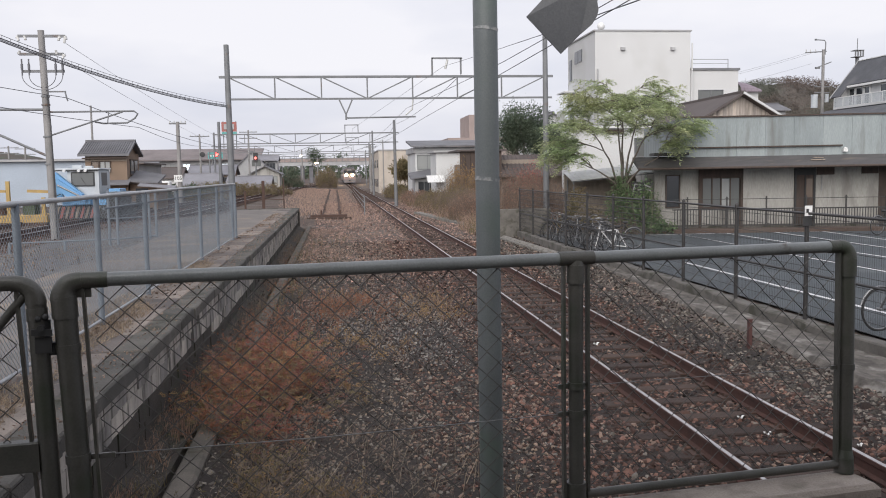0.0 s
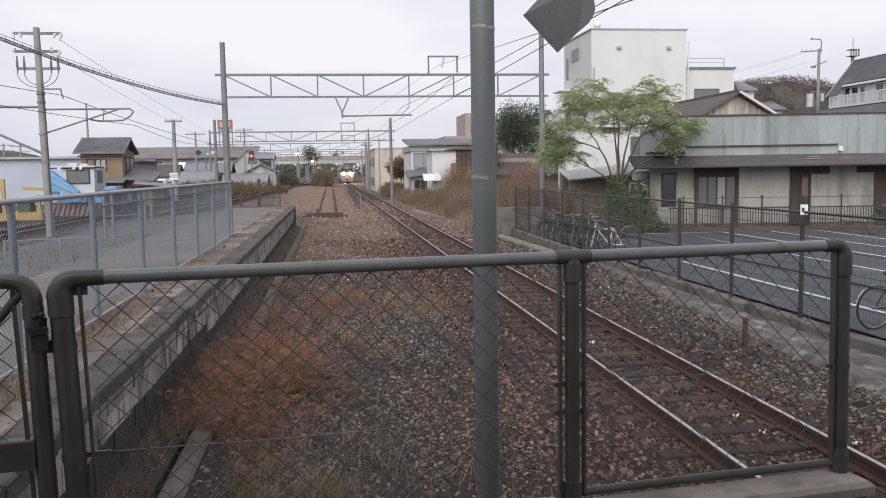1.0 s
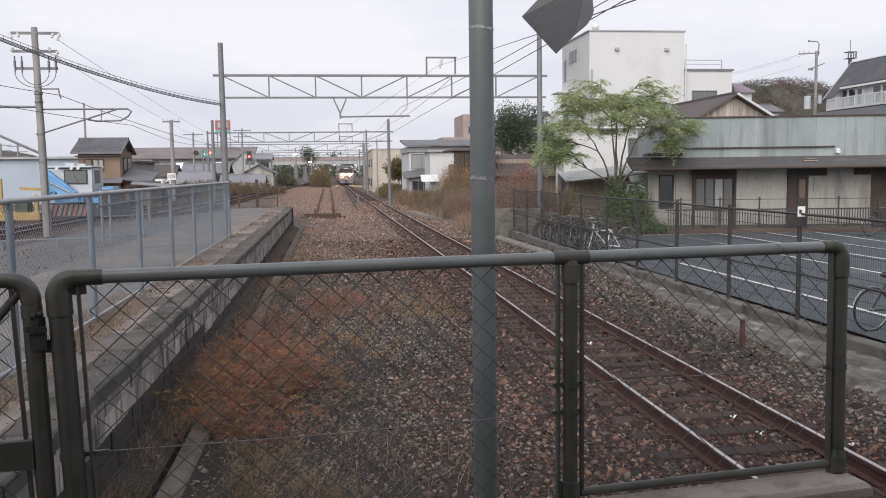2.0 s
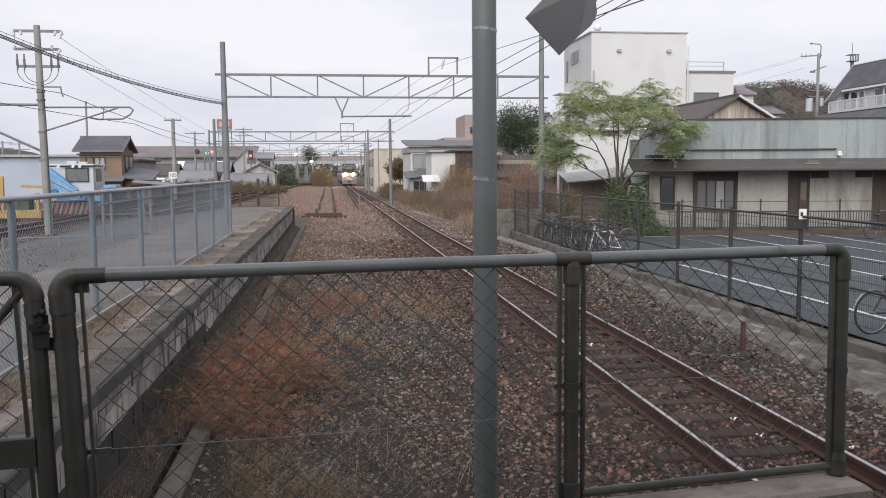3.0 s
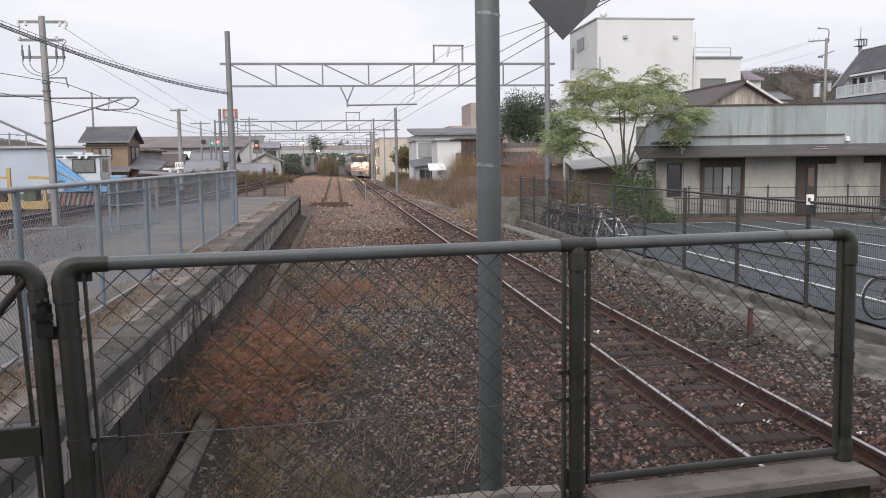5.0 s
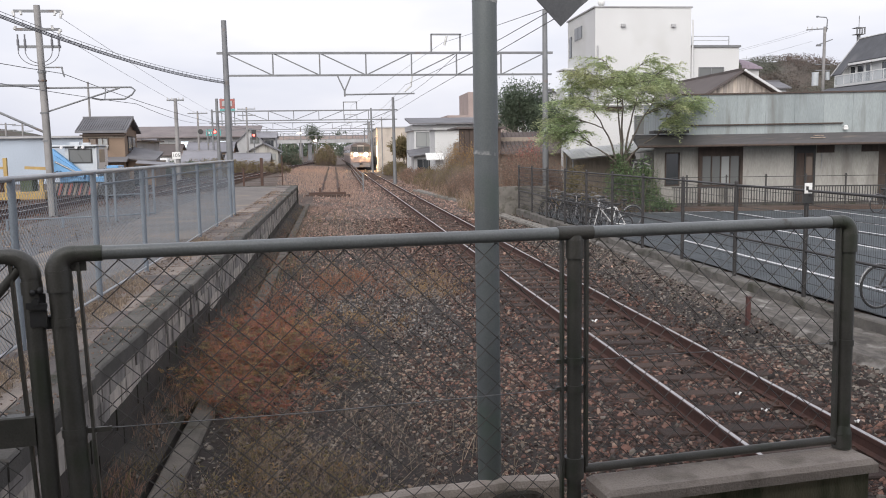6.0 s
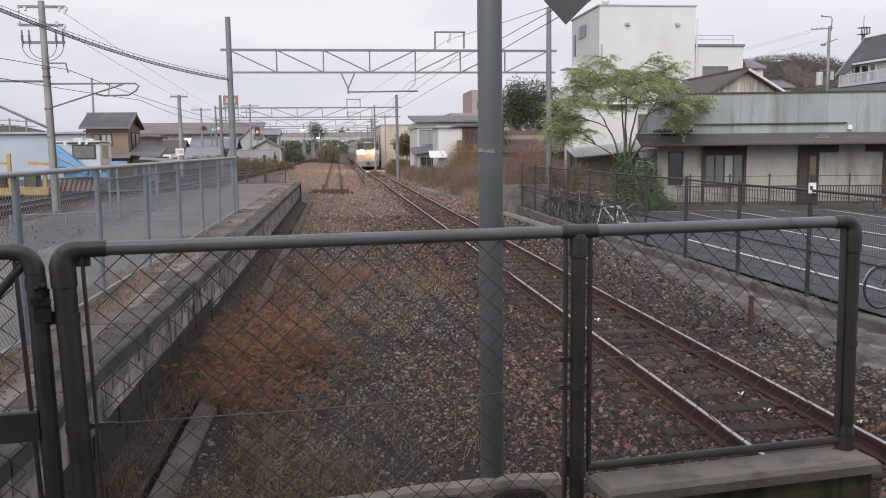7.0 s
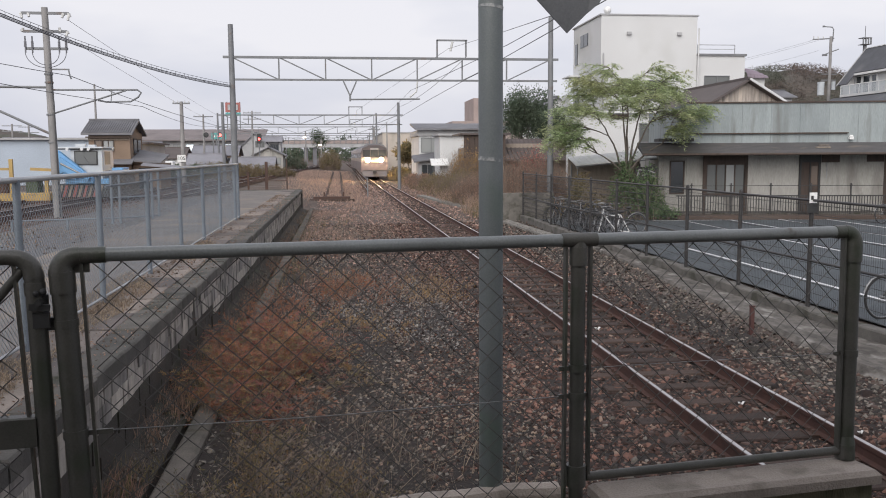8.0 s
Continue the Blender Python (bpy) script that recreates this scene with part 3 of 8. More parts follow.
def land(x, y):
    """Height of the bare ground."""
    near = np.interp(x, [-60, -9.8, -5.0, -4.6, -2.2, -1.62, -1.46, 6.1, 6.3, 8.6, 60], [0.45, 0.45, 0.9, -0.2, -0.32, -0.32, -0.03, -0.03, 0.02, 0.05, 0.12])
    far = np.interp(x, [-60, -9.8, -4.0, 0.0, 6.1, 8.0, 60], [0.4, 0.4, 0.25, 0.0, -0.03, 0.25, 0.9])
    return float(near + (far - near) * np.clip((y - 44.5) / 5.0, 0, 1)) + track_z(y)


def make_ground():
    xs = [-900, -500, -250, -120, -80, -60, -40, -25, -18, -9.8, -7.5, -5.0, -4.6, -2.2, -1.62, -1.46, -0.5, 0.5, 1.5, 2.5, 3.5, 4.5, 5.4, 6.1, 6.3, 7, 8.6, 12, 18, 26, 40, 60, 90, 150, 300, 600, 900]
    ys = [-60, -20, 0, 3.6, 5, 7, 9, 12, 15, 20, 25, 30, 36, 42, 44.5, 47, 49.5, 53, 60, 75, 95, 130, 180, 300, 600, 1500]
    s = Shape()
    k = len(xs)
    s.add([(x, y, land(x, y) - (0.0 if abs(x) < 60 else 0.0)) for y in ys for x in xs],
          [(j * k + i, j * k + i + 1, (j + 1) * k + i + 1, (j + 1) * k + i) for j in range(len(ys) - 1) for i in range(k - 1)], True)
    solid("ground", s, SOIL, "brown gravelly railway ground with dry soil", "ground", kind="structure")


make_ground()


def sheet(name, xs, ys, lift, material, label, category):
    s = Shape()
    k = len(xs)
    s.add([(x, y, land(x, y) + lift) for y in ys for x in xs],
          [(j * k + i, j * k + i + 1, (j + 1) * k + i + 1, (j + 1) * k + i) for j in range(len(ys) - 1) for i in range(k - 1)])
    return solid(name, s, material, label, category, kind="structure")


sheet("yard_pavement", [-9.8, -7.5, -5.0], [-20, 0, 12, 30, 42], 0.02, ASPHALT, "grey worn asphalt of the old goods yard", "pavement")
sheet("parking_pavement", [8.0, 8.6, 12, 18, 26, 40], [-20, 0, 12, 30, 36], 0.05, PARKING, "dark blue-grey asphalt of the car park", "pavement")


# Sheet added below the near stones so their gaps read as shadow.
sheet("ballast_bed", [-1.28, -0.5, 0.5, 1.5, 2.5, 3.5, 4.5, 5.4, 6.1], [3.6, 5, 7, 9, 12, 15, 20, 24], 0.006, GAP_SHADE, "near-black sheet painting the shade between the ballast stones", "ground")


# ---- running track ----
RAIL_OUT = [(-0.0635, 0.0), (0.0635, 0.0), (0.0635, 0.012), (0.022, 0.03), (0.018, 0.1), (0.0325, 0.11), (0.0325, 0.144), (-0.0325, 0.144), (-0.0325, 0.11), (-0.018, 0.1), (-0.022, 0.03), (-0.0635, 0.012)]
HEAD_OUT = [(-0.019, 0.143), (0.019, 0.143), (0.014, 0.15), (-0.014, 0.15)]


def make_track():
    track = thing("railway_track", "single railway track with rusty rails on timber sleepers", "railway track", kind="structure")
    ys = [-2, 5, 15, 30, 60, 90] + [95 + 5 * i for i in range(10)] + [160, 260, 500]
    for side in (-0.566, 0.566):
        path = [(track_x(y) + side, y, track_z(y)) for y in ys]
        rail = part("rail", Shape().sweep(RAIL_OUT, path), RUST_RAIL, track, "rusty brown rail")
        part("rail_head", Shape().sweep(HEAD_OUT, path), RAIL_TOP, rail, "polished bright running surface")
    rng = random.Random(3)
    base = Shape().box(-1.0, 1.0, -0.1, 0.1, -0.13, 0.0, 0.012).mesh("sleeper", SLEEPER)
    plate = Shape()
    for side in (-0.566, 0.566):
        plate.box(side - 0.16, side + 0.16, -0.08, 0.08, 0.0, 0.014)
        for a in (-0.1, 0.1):
            plate.tube([(side + a, -0.04, 0.01), (side + a, -0.04, 0.05)], 0.016, 6)
            plate.tube([(side + a, 0.04, 0.01), (side + a, 0.04, 0.05)], 0.016, 6)
    plate = plate.mesh("rail_fastening", RUST)
    far = Shape()
    for i in range(420):
        y = 3.2 + 0.606 * i
        if i < 120:
            ob = new("sleeper", base)
            ob.parent = track
            ob.matrix_basis = pose(track_x(y) + rng.uniform(-0.04, 0.04), y + rng.uniform(-0.02, 0.02), 0.008 + rng.uniform(-0.012, 0.0), 0, 0, rng.uniform(-1.2, 1.2))
            if i < 45:
                fx = new("rail_fastening", plate)
                fx.parent = track
                fx.matrix_basis = pose(track_x(y), y, 0.004)
        else:
            far.box(track_x(y) - 1, track_x(y) + 1, y - 0.1, y + 0.1, track_z(y) - 0.13, track_z(y))
    tagged(part("far_sleepers", far, SLEEPER, track), kind="stuff")


make_track()


def make_ballast():
    rng = np.random.default_rng(5)

    def strip(name, n, xs, ys, size, mix, label, keep=None, up=0.0, swell=45.0):
        """Stones strewn over a strip of ground; mix: (material, share) pairs."""
        x = rng.uniform(*xs, n)
        t = rng.uniform(0, 1, n)
        y = ys[0] + (ys[1] - ys[0]) * t ** 1.7
        if keep is not None:
            ok = keep(x, y)
            x, y = x[ok], y[ok]
        z = np.array([land(a, b) for a, b in zip(x, y)]) + up + rng.uniform(-0.014, 0.014, len(x))
        sz = size * np.exp(rng.normal(size=len(x)) * 0.32) * (1 + y / swell)
        pick = rng.uniform(0, 1, len(x))
        lo = 0.0
        for material, share in mix:
            k = (pick >= lo) & (pick < lo + share)
            lo += share
            for build, part_of in ((chips, k & (y < 11.0)), (stones, k & (y >= 11.0))):
                if part_of.any():
                    ob = build(name, np.stack([x, y, z], 1)[part_of], sz[part_of], material, rng)
                    tagged(ob, label, "ballast", kind="stuff")

    def not_bare(x, y):
        return (np.sin(x * 1.7 + 0.6 * y) + np.sin(y * 0.9 - x) + rng.uniform(-1.6, 1.6, len(x))) > -1.2

    def off_sleeper(x, y):
        on = np.abs(((y - 3.2) / 0.606 + 0.5) % 1.0 - 0.5) * 0.606 < 0.1
        return ~(on & (np.abs(x - 3.93) < 0.95) & (rng.uniform(0, 1, len(x)) > np.where(np.abs(x - 3.93) < 0.5, 0.06, 0.5)))

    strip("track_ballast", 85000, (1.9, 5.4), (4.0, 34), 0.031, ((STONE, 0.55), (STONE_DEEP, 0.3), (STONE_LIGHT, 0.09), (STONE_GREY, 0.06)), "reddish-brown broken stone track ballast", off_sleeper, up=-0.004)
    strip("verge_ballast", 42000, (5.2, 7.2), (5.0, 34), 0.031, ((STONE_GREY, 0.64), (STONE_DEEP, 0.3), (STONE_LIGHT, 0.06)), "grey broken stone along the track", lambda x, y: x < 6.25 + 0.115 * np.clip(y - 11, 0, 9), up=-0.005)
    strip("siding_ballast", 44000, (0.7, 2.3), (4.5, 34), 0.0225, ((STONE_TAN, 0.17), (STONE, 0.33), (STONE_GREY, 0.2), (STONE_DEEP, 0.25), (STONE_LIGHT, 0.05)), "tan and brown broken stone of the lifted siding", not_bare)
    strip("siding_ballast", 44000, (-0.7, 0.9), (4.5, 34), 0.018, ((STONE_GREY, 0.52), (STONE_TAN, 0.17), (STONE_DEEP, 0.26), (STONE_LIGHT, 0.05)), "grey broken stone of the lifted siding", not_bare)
    strip("ash_gravel", 15000, (-0.6, 2.6), (11.0, 20.0), 0.021, ((STONE_ASH, 0.8), (STONE_DEEP, 0.2)), "patch of fine ash-grey gravel among the weeds",
          lambda x, y: ((x - 0.95) / 1.5) ** 2 + ((y - 15.3) / 3.6) ** 2 < 0.7 + 0.3 * np.sin(3.1 * x + 1.3 * y) + rng.uniform(-0.35, 0.35, len(x)), up=0.008)
    strip("weedy_ballast", 5000, (-1.3, -0.3), (4.5, 30), 0.027, ((STONE_GREY, 1.0),), "sparse grey stone among dead weeds", not_bare)
    strip("far_ballast", 28000, (-1.2, 6.3), (16, 80), 0.034, ((STONE_HAZED, 0.8), (STONE_TAN, 0.2)), "reddish ballast farther along the line, paled as by haze", lambda x, y: rng.uniform(0, 1, len(x)) < np.clip((y - 14) / 20, 0, 1), up=-0.003)


make_ballast()


# ---- old bay platform ----
def make_platform():
    p = thing("old_platform", "disused low platform with stained block face and dark coping", "platform", kind="structure")
    part("platform_fill", Shape().box(-4.98, -2.11, -6, 43.3, -0.6, 0.96), CONCRETE_DARK, p)
    top = Shape()
    top.box(-5.0, -2.15, -6, 43.4, 0.96, 0.99)
    part("platform_top", top, PLATFORM_TOP, p, "patched grey platform surface")
    rng = random.Random(8)
    cop = Shape().box(-0.34, 0.0, -0.442, 0.442, 0.87, 1.0, 0.016).mesh("coping_stone", COPING)
    y = 3.0
    while y < 43:
        ob = new("coping_stone", cop)
        ob.parent = p
        ob.matrix_basis = pose(-1.81 + rng.uniform(-0.012, 0.012), y + 0.45, rng.uniform(-0.008, 0.008), 0, 0, rng.uniform(-0.5, 0.5))
        y += 0.9
    slab = Shape().box(-0.3, 0.3, -0.432, 0.432, 0.97, 1.0, 0.008).mesh("paving_slab", SLAB)
    y = 3.0
    while y < 42.7:
        ob = new("paving_slab", slab)
        ob.parent = p
        ob.matrix_basis = pose(-2.46 + rng.uniform(-0.01, 0.01), y + 0.45, rng.uniform(-0.006, 0.008), rng.uniform(-0.7, 0.7), rng.uniform(-0.6, 0.6), rng.uniform(-0.9, 0.9))
        y += 0.9
    blk = Shape().box(-0.2, 0.0, -0.193, 0.193, 0.0, 0.183).mesh("block", BLOCK)
    # Lower rows take the dark concrete as painted shade near the drain.
    low = Shape().box(-0.2, 0.0, -0.193, 0.193, 0.0, 0.183).mesh("low_shaded_block", CONCRETE_DARK)
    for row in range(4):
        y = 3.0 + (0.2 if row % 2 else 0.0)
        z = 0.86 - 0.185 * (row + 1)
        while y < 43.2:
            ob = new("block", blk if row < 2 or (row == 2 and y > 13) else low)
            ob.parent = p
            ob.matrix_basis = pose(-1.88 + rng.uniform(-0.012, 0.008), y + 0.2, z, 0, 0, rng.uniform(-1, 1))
            y += 0.4
    part("platform_core", Shape().box(-2.11, -1.92, 3, 43.3, -0.6, 0.86), CONCRETE_DARK, p, "dark mortar and moss between the blocks")
    part("footing", Shape().prism([(-1.92, -0.6), (-1.58, -0.6), (-1.58, -0.04), (-1.64, 0.0), (-1.92, 0.14)], 3, 43.5), CONCRETE_DARK, p, "mossy concrete footing with the drain's shade in its colour")
    part("end_wall", Shape().box(-5.0, -1.81, 43.4, 43.65, -0.4, 1.02, 0.02), COPING, p, "dark concrete end of the platform")


make_platform()
s = Shape()
for i in range(20):
    y = 4.2 + 2.0 * i
    s.box(-1.49, -1.27, y, y + 1.985, -0.4, 0.05, 0.03)
solid("drain_kerb", s, KERB_GREY, "weathered concrete kerb along a drain", "kerb", kind="structure")


def make_old_siding():
    t = thing("old_siding", "overgrown rusty siding rails ending in the weeds", "railway track", kind="structure")
    for x in (-0.86, 0.26):
        part("rail", Shape().sweep(RAIL_OUT, [(x - 0.001 * (y - 60), y, 0.03) for y in (53, 60, 75, 100, 150)]), RUST, t)
    for i in range(24):
        part("sleeper", Shape().box(-1.3, 0.75, 50.4 + i * 0.8, 50.6 + i * 0.8, -0.12, 0.0), SLEEPER, t)
    b = thing("buffer_stop", "low rusty rail buffer stop at the siding's end", "buffer stop")
    part("crossbeam", Shape().box(-1.5, 0.65, 51.0, 51.3, 0.0, 0.3, 0.02), RUST, b)
    part("timber", Shape().box(-1.75, 0.9, 50.8, 51.0, 0.0, 0.16, 0.02), SLEEPER, b)
    for x in (-0.86, 0.26):
        part("upright", Shape().bar((x, 51.35, -0.1), (x, 51.35, 0.55), 0.1, 0.12), RUST, b)
        part("brace", Shape().bar((x, 51.4, 0.5), (x, 53.0, 0.03), 0.08, 0.1), RUST, b)


make_old_siding()


def make_stake_fence():
    f = thing("stake_fence", "low fence of thin grey stakes and rails beside the track", "fence")
    part("post", Shape().bar((1.88, 57.0, -0.1), (1.88, 57.0, 1.25), 0.08, 0.08), MAST, f, "grey end post")
    for i in range(14):
        y = 60.5 + i * 4.2
        part("post", Shape().bar((1.9 + 0.006 * (y - 57), y, -0.1), (1.9 + 0.006 * (y - 57), y, 1.15), 0.055, 0.055), RUST, f)
    for z in (1.1, 0.75, 0.4):
        part("rail", Shape().bar((1.88, 57, z), (2.24, 116, z), 0.035, 0.035), MAST, f)


make_stake_fence()


def make_platform_litter():
    """Leaf bits, grit and small stones on the platform's surface."""
    rng = np.random.default_rng(14)
    n = 2600
    x = np.concatenate([rng.uniform(-2.72, -1.84, n), -2.66 + np.abs(rng.normal(size=n)) * 0.14])
    y = np.concatenate([4 + 34 * rng.uniform(0, 1, n) ** 1.6, 4 + 34 * rng.uniform(0, 1, n) ** 1.4])
    sz = 0.012 * np.exp(rng.normal(size=2 * n) * 0.4) * (1 + y / 25)
    tagged(stones("platform_grit", np.stack([x, y, np.full(2 * n, 1.0)], 1), sz, STONE_TAN, rng), "grit and crumbs of stone on the platform", "grit", kind="stuff")
    y = 4 + 30 * rng.uniform(0, 1, n) ** 1.5
    sp = np.stack([rng.uniform(-2.72, -1.86, n), y, np.full(n, 1.008)], 1)
    tagged(leaves("fallen_leaves", sp, 0.018, BRAMBLE, rng, None, 1.4), "small brown fallen leaves on the platform", "leaves", kind="stuff")


make_platform_litter()


def make_drain_litter():
    """Damp leaves, twigs and crumbs lying on the footing and in the drain."""
    rng = np.random.default_rng(33)
    n = 5200
    y = 3.6 + 26 * rng.uniform(0, 1, n) ** 1.6
    x = rng.uniform(-1.8, -1.47, n)
    z = np.where(x < -1.6, 0.005 + (-1.64 - np.minimum(x, -1.64)) * 0.5, -0.27) + rng.uniform(0.0, 0.02, n)
    tagged(leaves("drain_leaves", np.stack([x, y, z], 1), 0.02, BARK, rng, None, 1.4), "damp brown leaves in the drain", "leaves", kind="stuff")
    k = rng.uniform(0, 1, n) < 0.35
    tagged(stones("drain_grit", np.stack([x, y, z], 1)[k], 0.022 * np.exp(rng.normal(size=k.sum()) * 0.4), STONE_GREY, rng), "grit and stones in the drain", "grit", kind="stuff")
    k = rng.uniform(0, 1, n) < 0.3
    tagged(blades("drain_twigs", np.stack([x, y, z], 1)[k], 0.14, 0.004, TWIG, rng, None, 2.6), "thin dead twigs along the drain", "twigs", kind="stuff")


make_drain_litter()


# ---- fence at the platform's end ----
FA, FB = Vector((-1.08, 3.52, 0)), Vector((2.52, 3.985, 0))
FD = (FB - FA).normalized()


def on_fence(u, z, out=0.0):
    p = FA + FD * u + Vector((FD.y, -FD.x, 0)) * out
    return (p.x, p.y, z)


def bend(a, corner, b, r, n=6):
    """Points of a rounded corner."""
    a, c, b = Vector(a), Vector(corner), Vector(b)
    p, q = c + (a - c).normalized() * r, c + (b - c).normalized() * r
    return [p.lerp(c, i / n).lerp(c.lerp(q, i / n), i / n) for i in range(n + 1)]


def make_front_fence():
    top, L = 2.25, (FB - FA).length
    um, ur = 2.178, L + 0.012
    f = thing("pipe_fence", "grey-green steel pipe fence with diamond wire mesh", "fence")
    zl, zr = 0.55, 1.1
    lean = 0.06

    def on_post(z, du=0.0):
        """Along the leaning post at the gate."""
        return on_fence(0.006 + (lean - 0.006) * (top - 0.055 - z) / (top - 0.055 - zl) + du, z)
    part("post", Shape().tube([on_post(zl), on_post(top - 0.055)], 0.0445, 18).tube(bend(on_fence(0.006, top - 0.13), on_fence(0.002, top), on_fence(0.15, top), 0.075, 9), 0.0495, 18, 0.034)
         .tube([on_fence(0.07, top), on_fence(0.172, top)], 0.0325, 16).tube([on_fence(0.009, top - 0.145), on_fence(0.006, top - 0.06)], 0.0495, 18), PIPE, f)
    part("post", Shape().tube([on_fence(ur + 0.008, zr), on_fence(ur, top - 0.05)], 0.0355, 18).tube(bend(on_fence(ur, top - 0.12), on_fence(ur, top), on_fence(0, top), 0.06, 9), 0.042, 18, 0.034)
         .tube([on_fence(ur - 0.055, top), on_fence(ur - 0.115, top)], 0.0325, 16).tube([on_fence(ur, top - 0.15), on_fence(ur, top - 0.06)], 0.042, 18), PIPE, f)
    part("post", Shape().tube([on_fence(um, 0.45), on_fence(um, top - 0.02)], 0.0335, 18).tube([on_fence(um - 0.085, top), on_fence(um + 0.085, top)], 0.0325, 16)
         .tube([on_fence(um, top - 0.115), on_fence(um, top - 0.03)], 0.0405, 18).tube([on_fence(um, top - 0.045), on_fence(um, top - 0.01)], 0.0405, 18, 0.034), PIPE, f)
    part("top_rail", Shape().tube([on_fence(0.16, top), on_fence(L - 0.09, top)], 0.0285, 16), PIPE_SKYLIT, f, "worn top rail, coloured pale as lit by the sky")
    part("bottom_rail", Shape().tube([on_fence(um + 0.05, 1.137), on_fence(L - 0.03, 1.137)], 0.021, 14), PIPE, f)
    for u, z0, tilt in ((0.079, 0.6, 0.045), (um - 0.061, 0.5, 0.0), (um + 0.058, 1.15, 0.0), (L - 0.046, 1.15, 0.012)):
        part("flat_bar", Shape().bar(on_fence(u + tilt, z0), on_fence(u, top - 0.03), 0.03, 0.012, FD), PIPE, f)
        if tilt > 0.02:
            part("bar_lug", Shape().bar(on_fence(u - 0.05, top - 0.05), on_fence(u + 0.03, top - 0.05), 0.014, 0.035), PIPE, f)
    part("clamp", Shape().tube([on_post(1.517), on_post(1.553)], 0.049, 14).bar(on_post(1.535), on_post(1.535, 0.14), 0.012, 0.02), PIPE, f)
    part("clamp", Shape().tube([on_post(1.97), on_post(2.0)], 0.048, 14).bar(on_post(1.985, -0.08), on_post(1.985), 0.014, 0.03), PIPE, f)
    for u, z in ((um, 1.53), (ur + 0.005, 1.64), (um, 1.66)):
        part("clamp", Shape().tube([on_fence(u, z - 0.016), on_fence(u, z + 0.016)], 0.04, 14).bar(on_fence(u - 0.09, z), on_fence(u + (0.05 if u < 3 else 0.0), z), 0.012, 0.02), PIPE, f)
    part("sleeve", Shape().tube([on_fence(um, 1.1), on_fence(um, 1.2)], 0.046, 16), PIPE, f, "pipe sleeve at the foot of the post")
    part("sleeve", Shape().tube([on_fence(ur + 0.004, 1.095), on_fence(ur + 0.005, 1.17)], 0.049, 16, 0.046).tube([on_fence(ur + 0.005, 1.17), on_fence(ur + 0.007, 1.21)], 0.046, 16, 0.037), PIPE, f, "pipe sleeve at the foot of the post")
    part("wire_mesh", link_mesh(on_fence(0.118, 0.62), FD, um - 0.185, top - 0.65, 0.1125, 0.0022, True), WIRE, f, "dark diamond wire mesh")
    part("wire_mesh", link_mesh(on_fence(um + 0.062, 1.165), FD, L - um - 0.115, top - 1.195, 0.1145, 0.0023, True), WIRE, f, "dark diamond wire mesh")
    part("tension_wire", Shape().tube([on_fence(0.06, 1.54), on_fence(1.0, 1.525), on_fence(um - 0.05, 1.53)], 0.0025, 5), STEEL_WIRE, f, "thin pale tension wire")
    part("tension_wire", Shape().tube([on_fence(um + 0.05, 1.655), on_fence(um + 0.5, 1.652), on_fence(L - 0.08, 1.64)], 0.002, 5), STEEL_WIRE, f, "thin pale tension wire")

    g = thing("pipe_gate", "grey-green steel pipe gate with wire mesh, shut", "gate")
    u1, u2 = -0.096, -0.062
    gate = Shape().tube([on_fence(u2, 0.7), on_fence(u1 + 0.002, top - 0.07)], 0.0365, 16).tube(bend(on_fence(u1 + 0.002, top - 0.14), on_fence(u1, top), on_fence(-2, top), 0.085, 9), 0.0395, 18, 0.0305)
    gate.tube([on_fence(u1 - 0.06, top), on_fence(u1 - 0.14, top)], 0.0305, 14).tube([on_fence(u1 - 0.12, top), on_fence(-1.6, top)], 0.026, 14)
    gate.tube([on_fence(u1 + 0.003, top - 0.15), on_fence(u1 + 0.002, top - 0.1)], 0.0395, 18)
    part("gate_frame", gate.tube([on_fence(-1.6, top), on_fence(-1.6, 0.7)], 0.04, 14).tube([on_fence(-1.6, 0.75), on_fence(u2, 0.75)], 0.03, 12), PIPE, g)
    part("flat_bar", Shape().bar(on_fence(u2 - 0.045, 0.8), on_fence(u1 - 0.068, top - 0.03), 0.03, 0.012, FD), PIPE, g)
    part("brace", Shape().tube([on_fence(u1 - 0.04, top - 0.05), on_fence(-0.9, 1.3)], 0.018, 10), PIPE, g)
    part("crossboard", Shape().box(-1.4, 0.0, -0.03, 0.03, 1.5, 1.62, 0.006).moved(Matrix.Translation(on_fence(u1 - 0.015, 0)) @ Matrix.Rotation(math.atan2(FD.y, FD.x), 4, "Z")), PIPE, g, "mossy crossboard")
    lt = part("latch", Shape().bar(on_fence(-0.1, 1.985), on_fence(-0.01, 1.985), 0.03, 0.05).tube([on_fence(-0.07, 2.02), on_fence(-0.07, 2.1)], 0.024, 10).bar(on_fence(-0.1, 2.005, 0.03), on_fence(-0.04, 2.005, 0.03), 0.02, 0.06), BLACK, g, "dark worn latch")
    part("latch_bolt", Shape().tube([on_fence(-0.075, 2.075, -0.05), on_fence(-0.075, 2.075, 0.06)], 0.013, 8).ball(on_fence(-0.06, 2.115, 0.03), 0.014).ball(on_fence(-0.085, 2.11, 0.035), 0.013).bar(on_fence(-0.11, 2.06, 0.045), on_fence(-0.035, 2.055, 0.045), 0.012, 0.024), BLACK, lt)
    part("wire_mesh", link_mesh(on_fence(-1.58, 0.78), FD, 1.58 + u1 - 0.06, top - 0.81, 0.1125, 0.0022, True), WIRE, g)


make_front_fence()

ang = math.degrees(math.atan2(FD.y, FD.x))
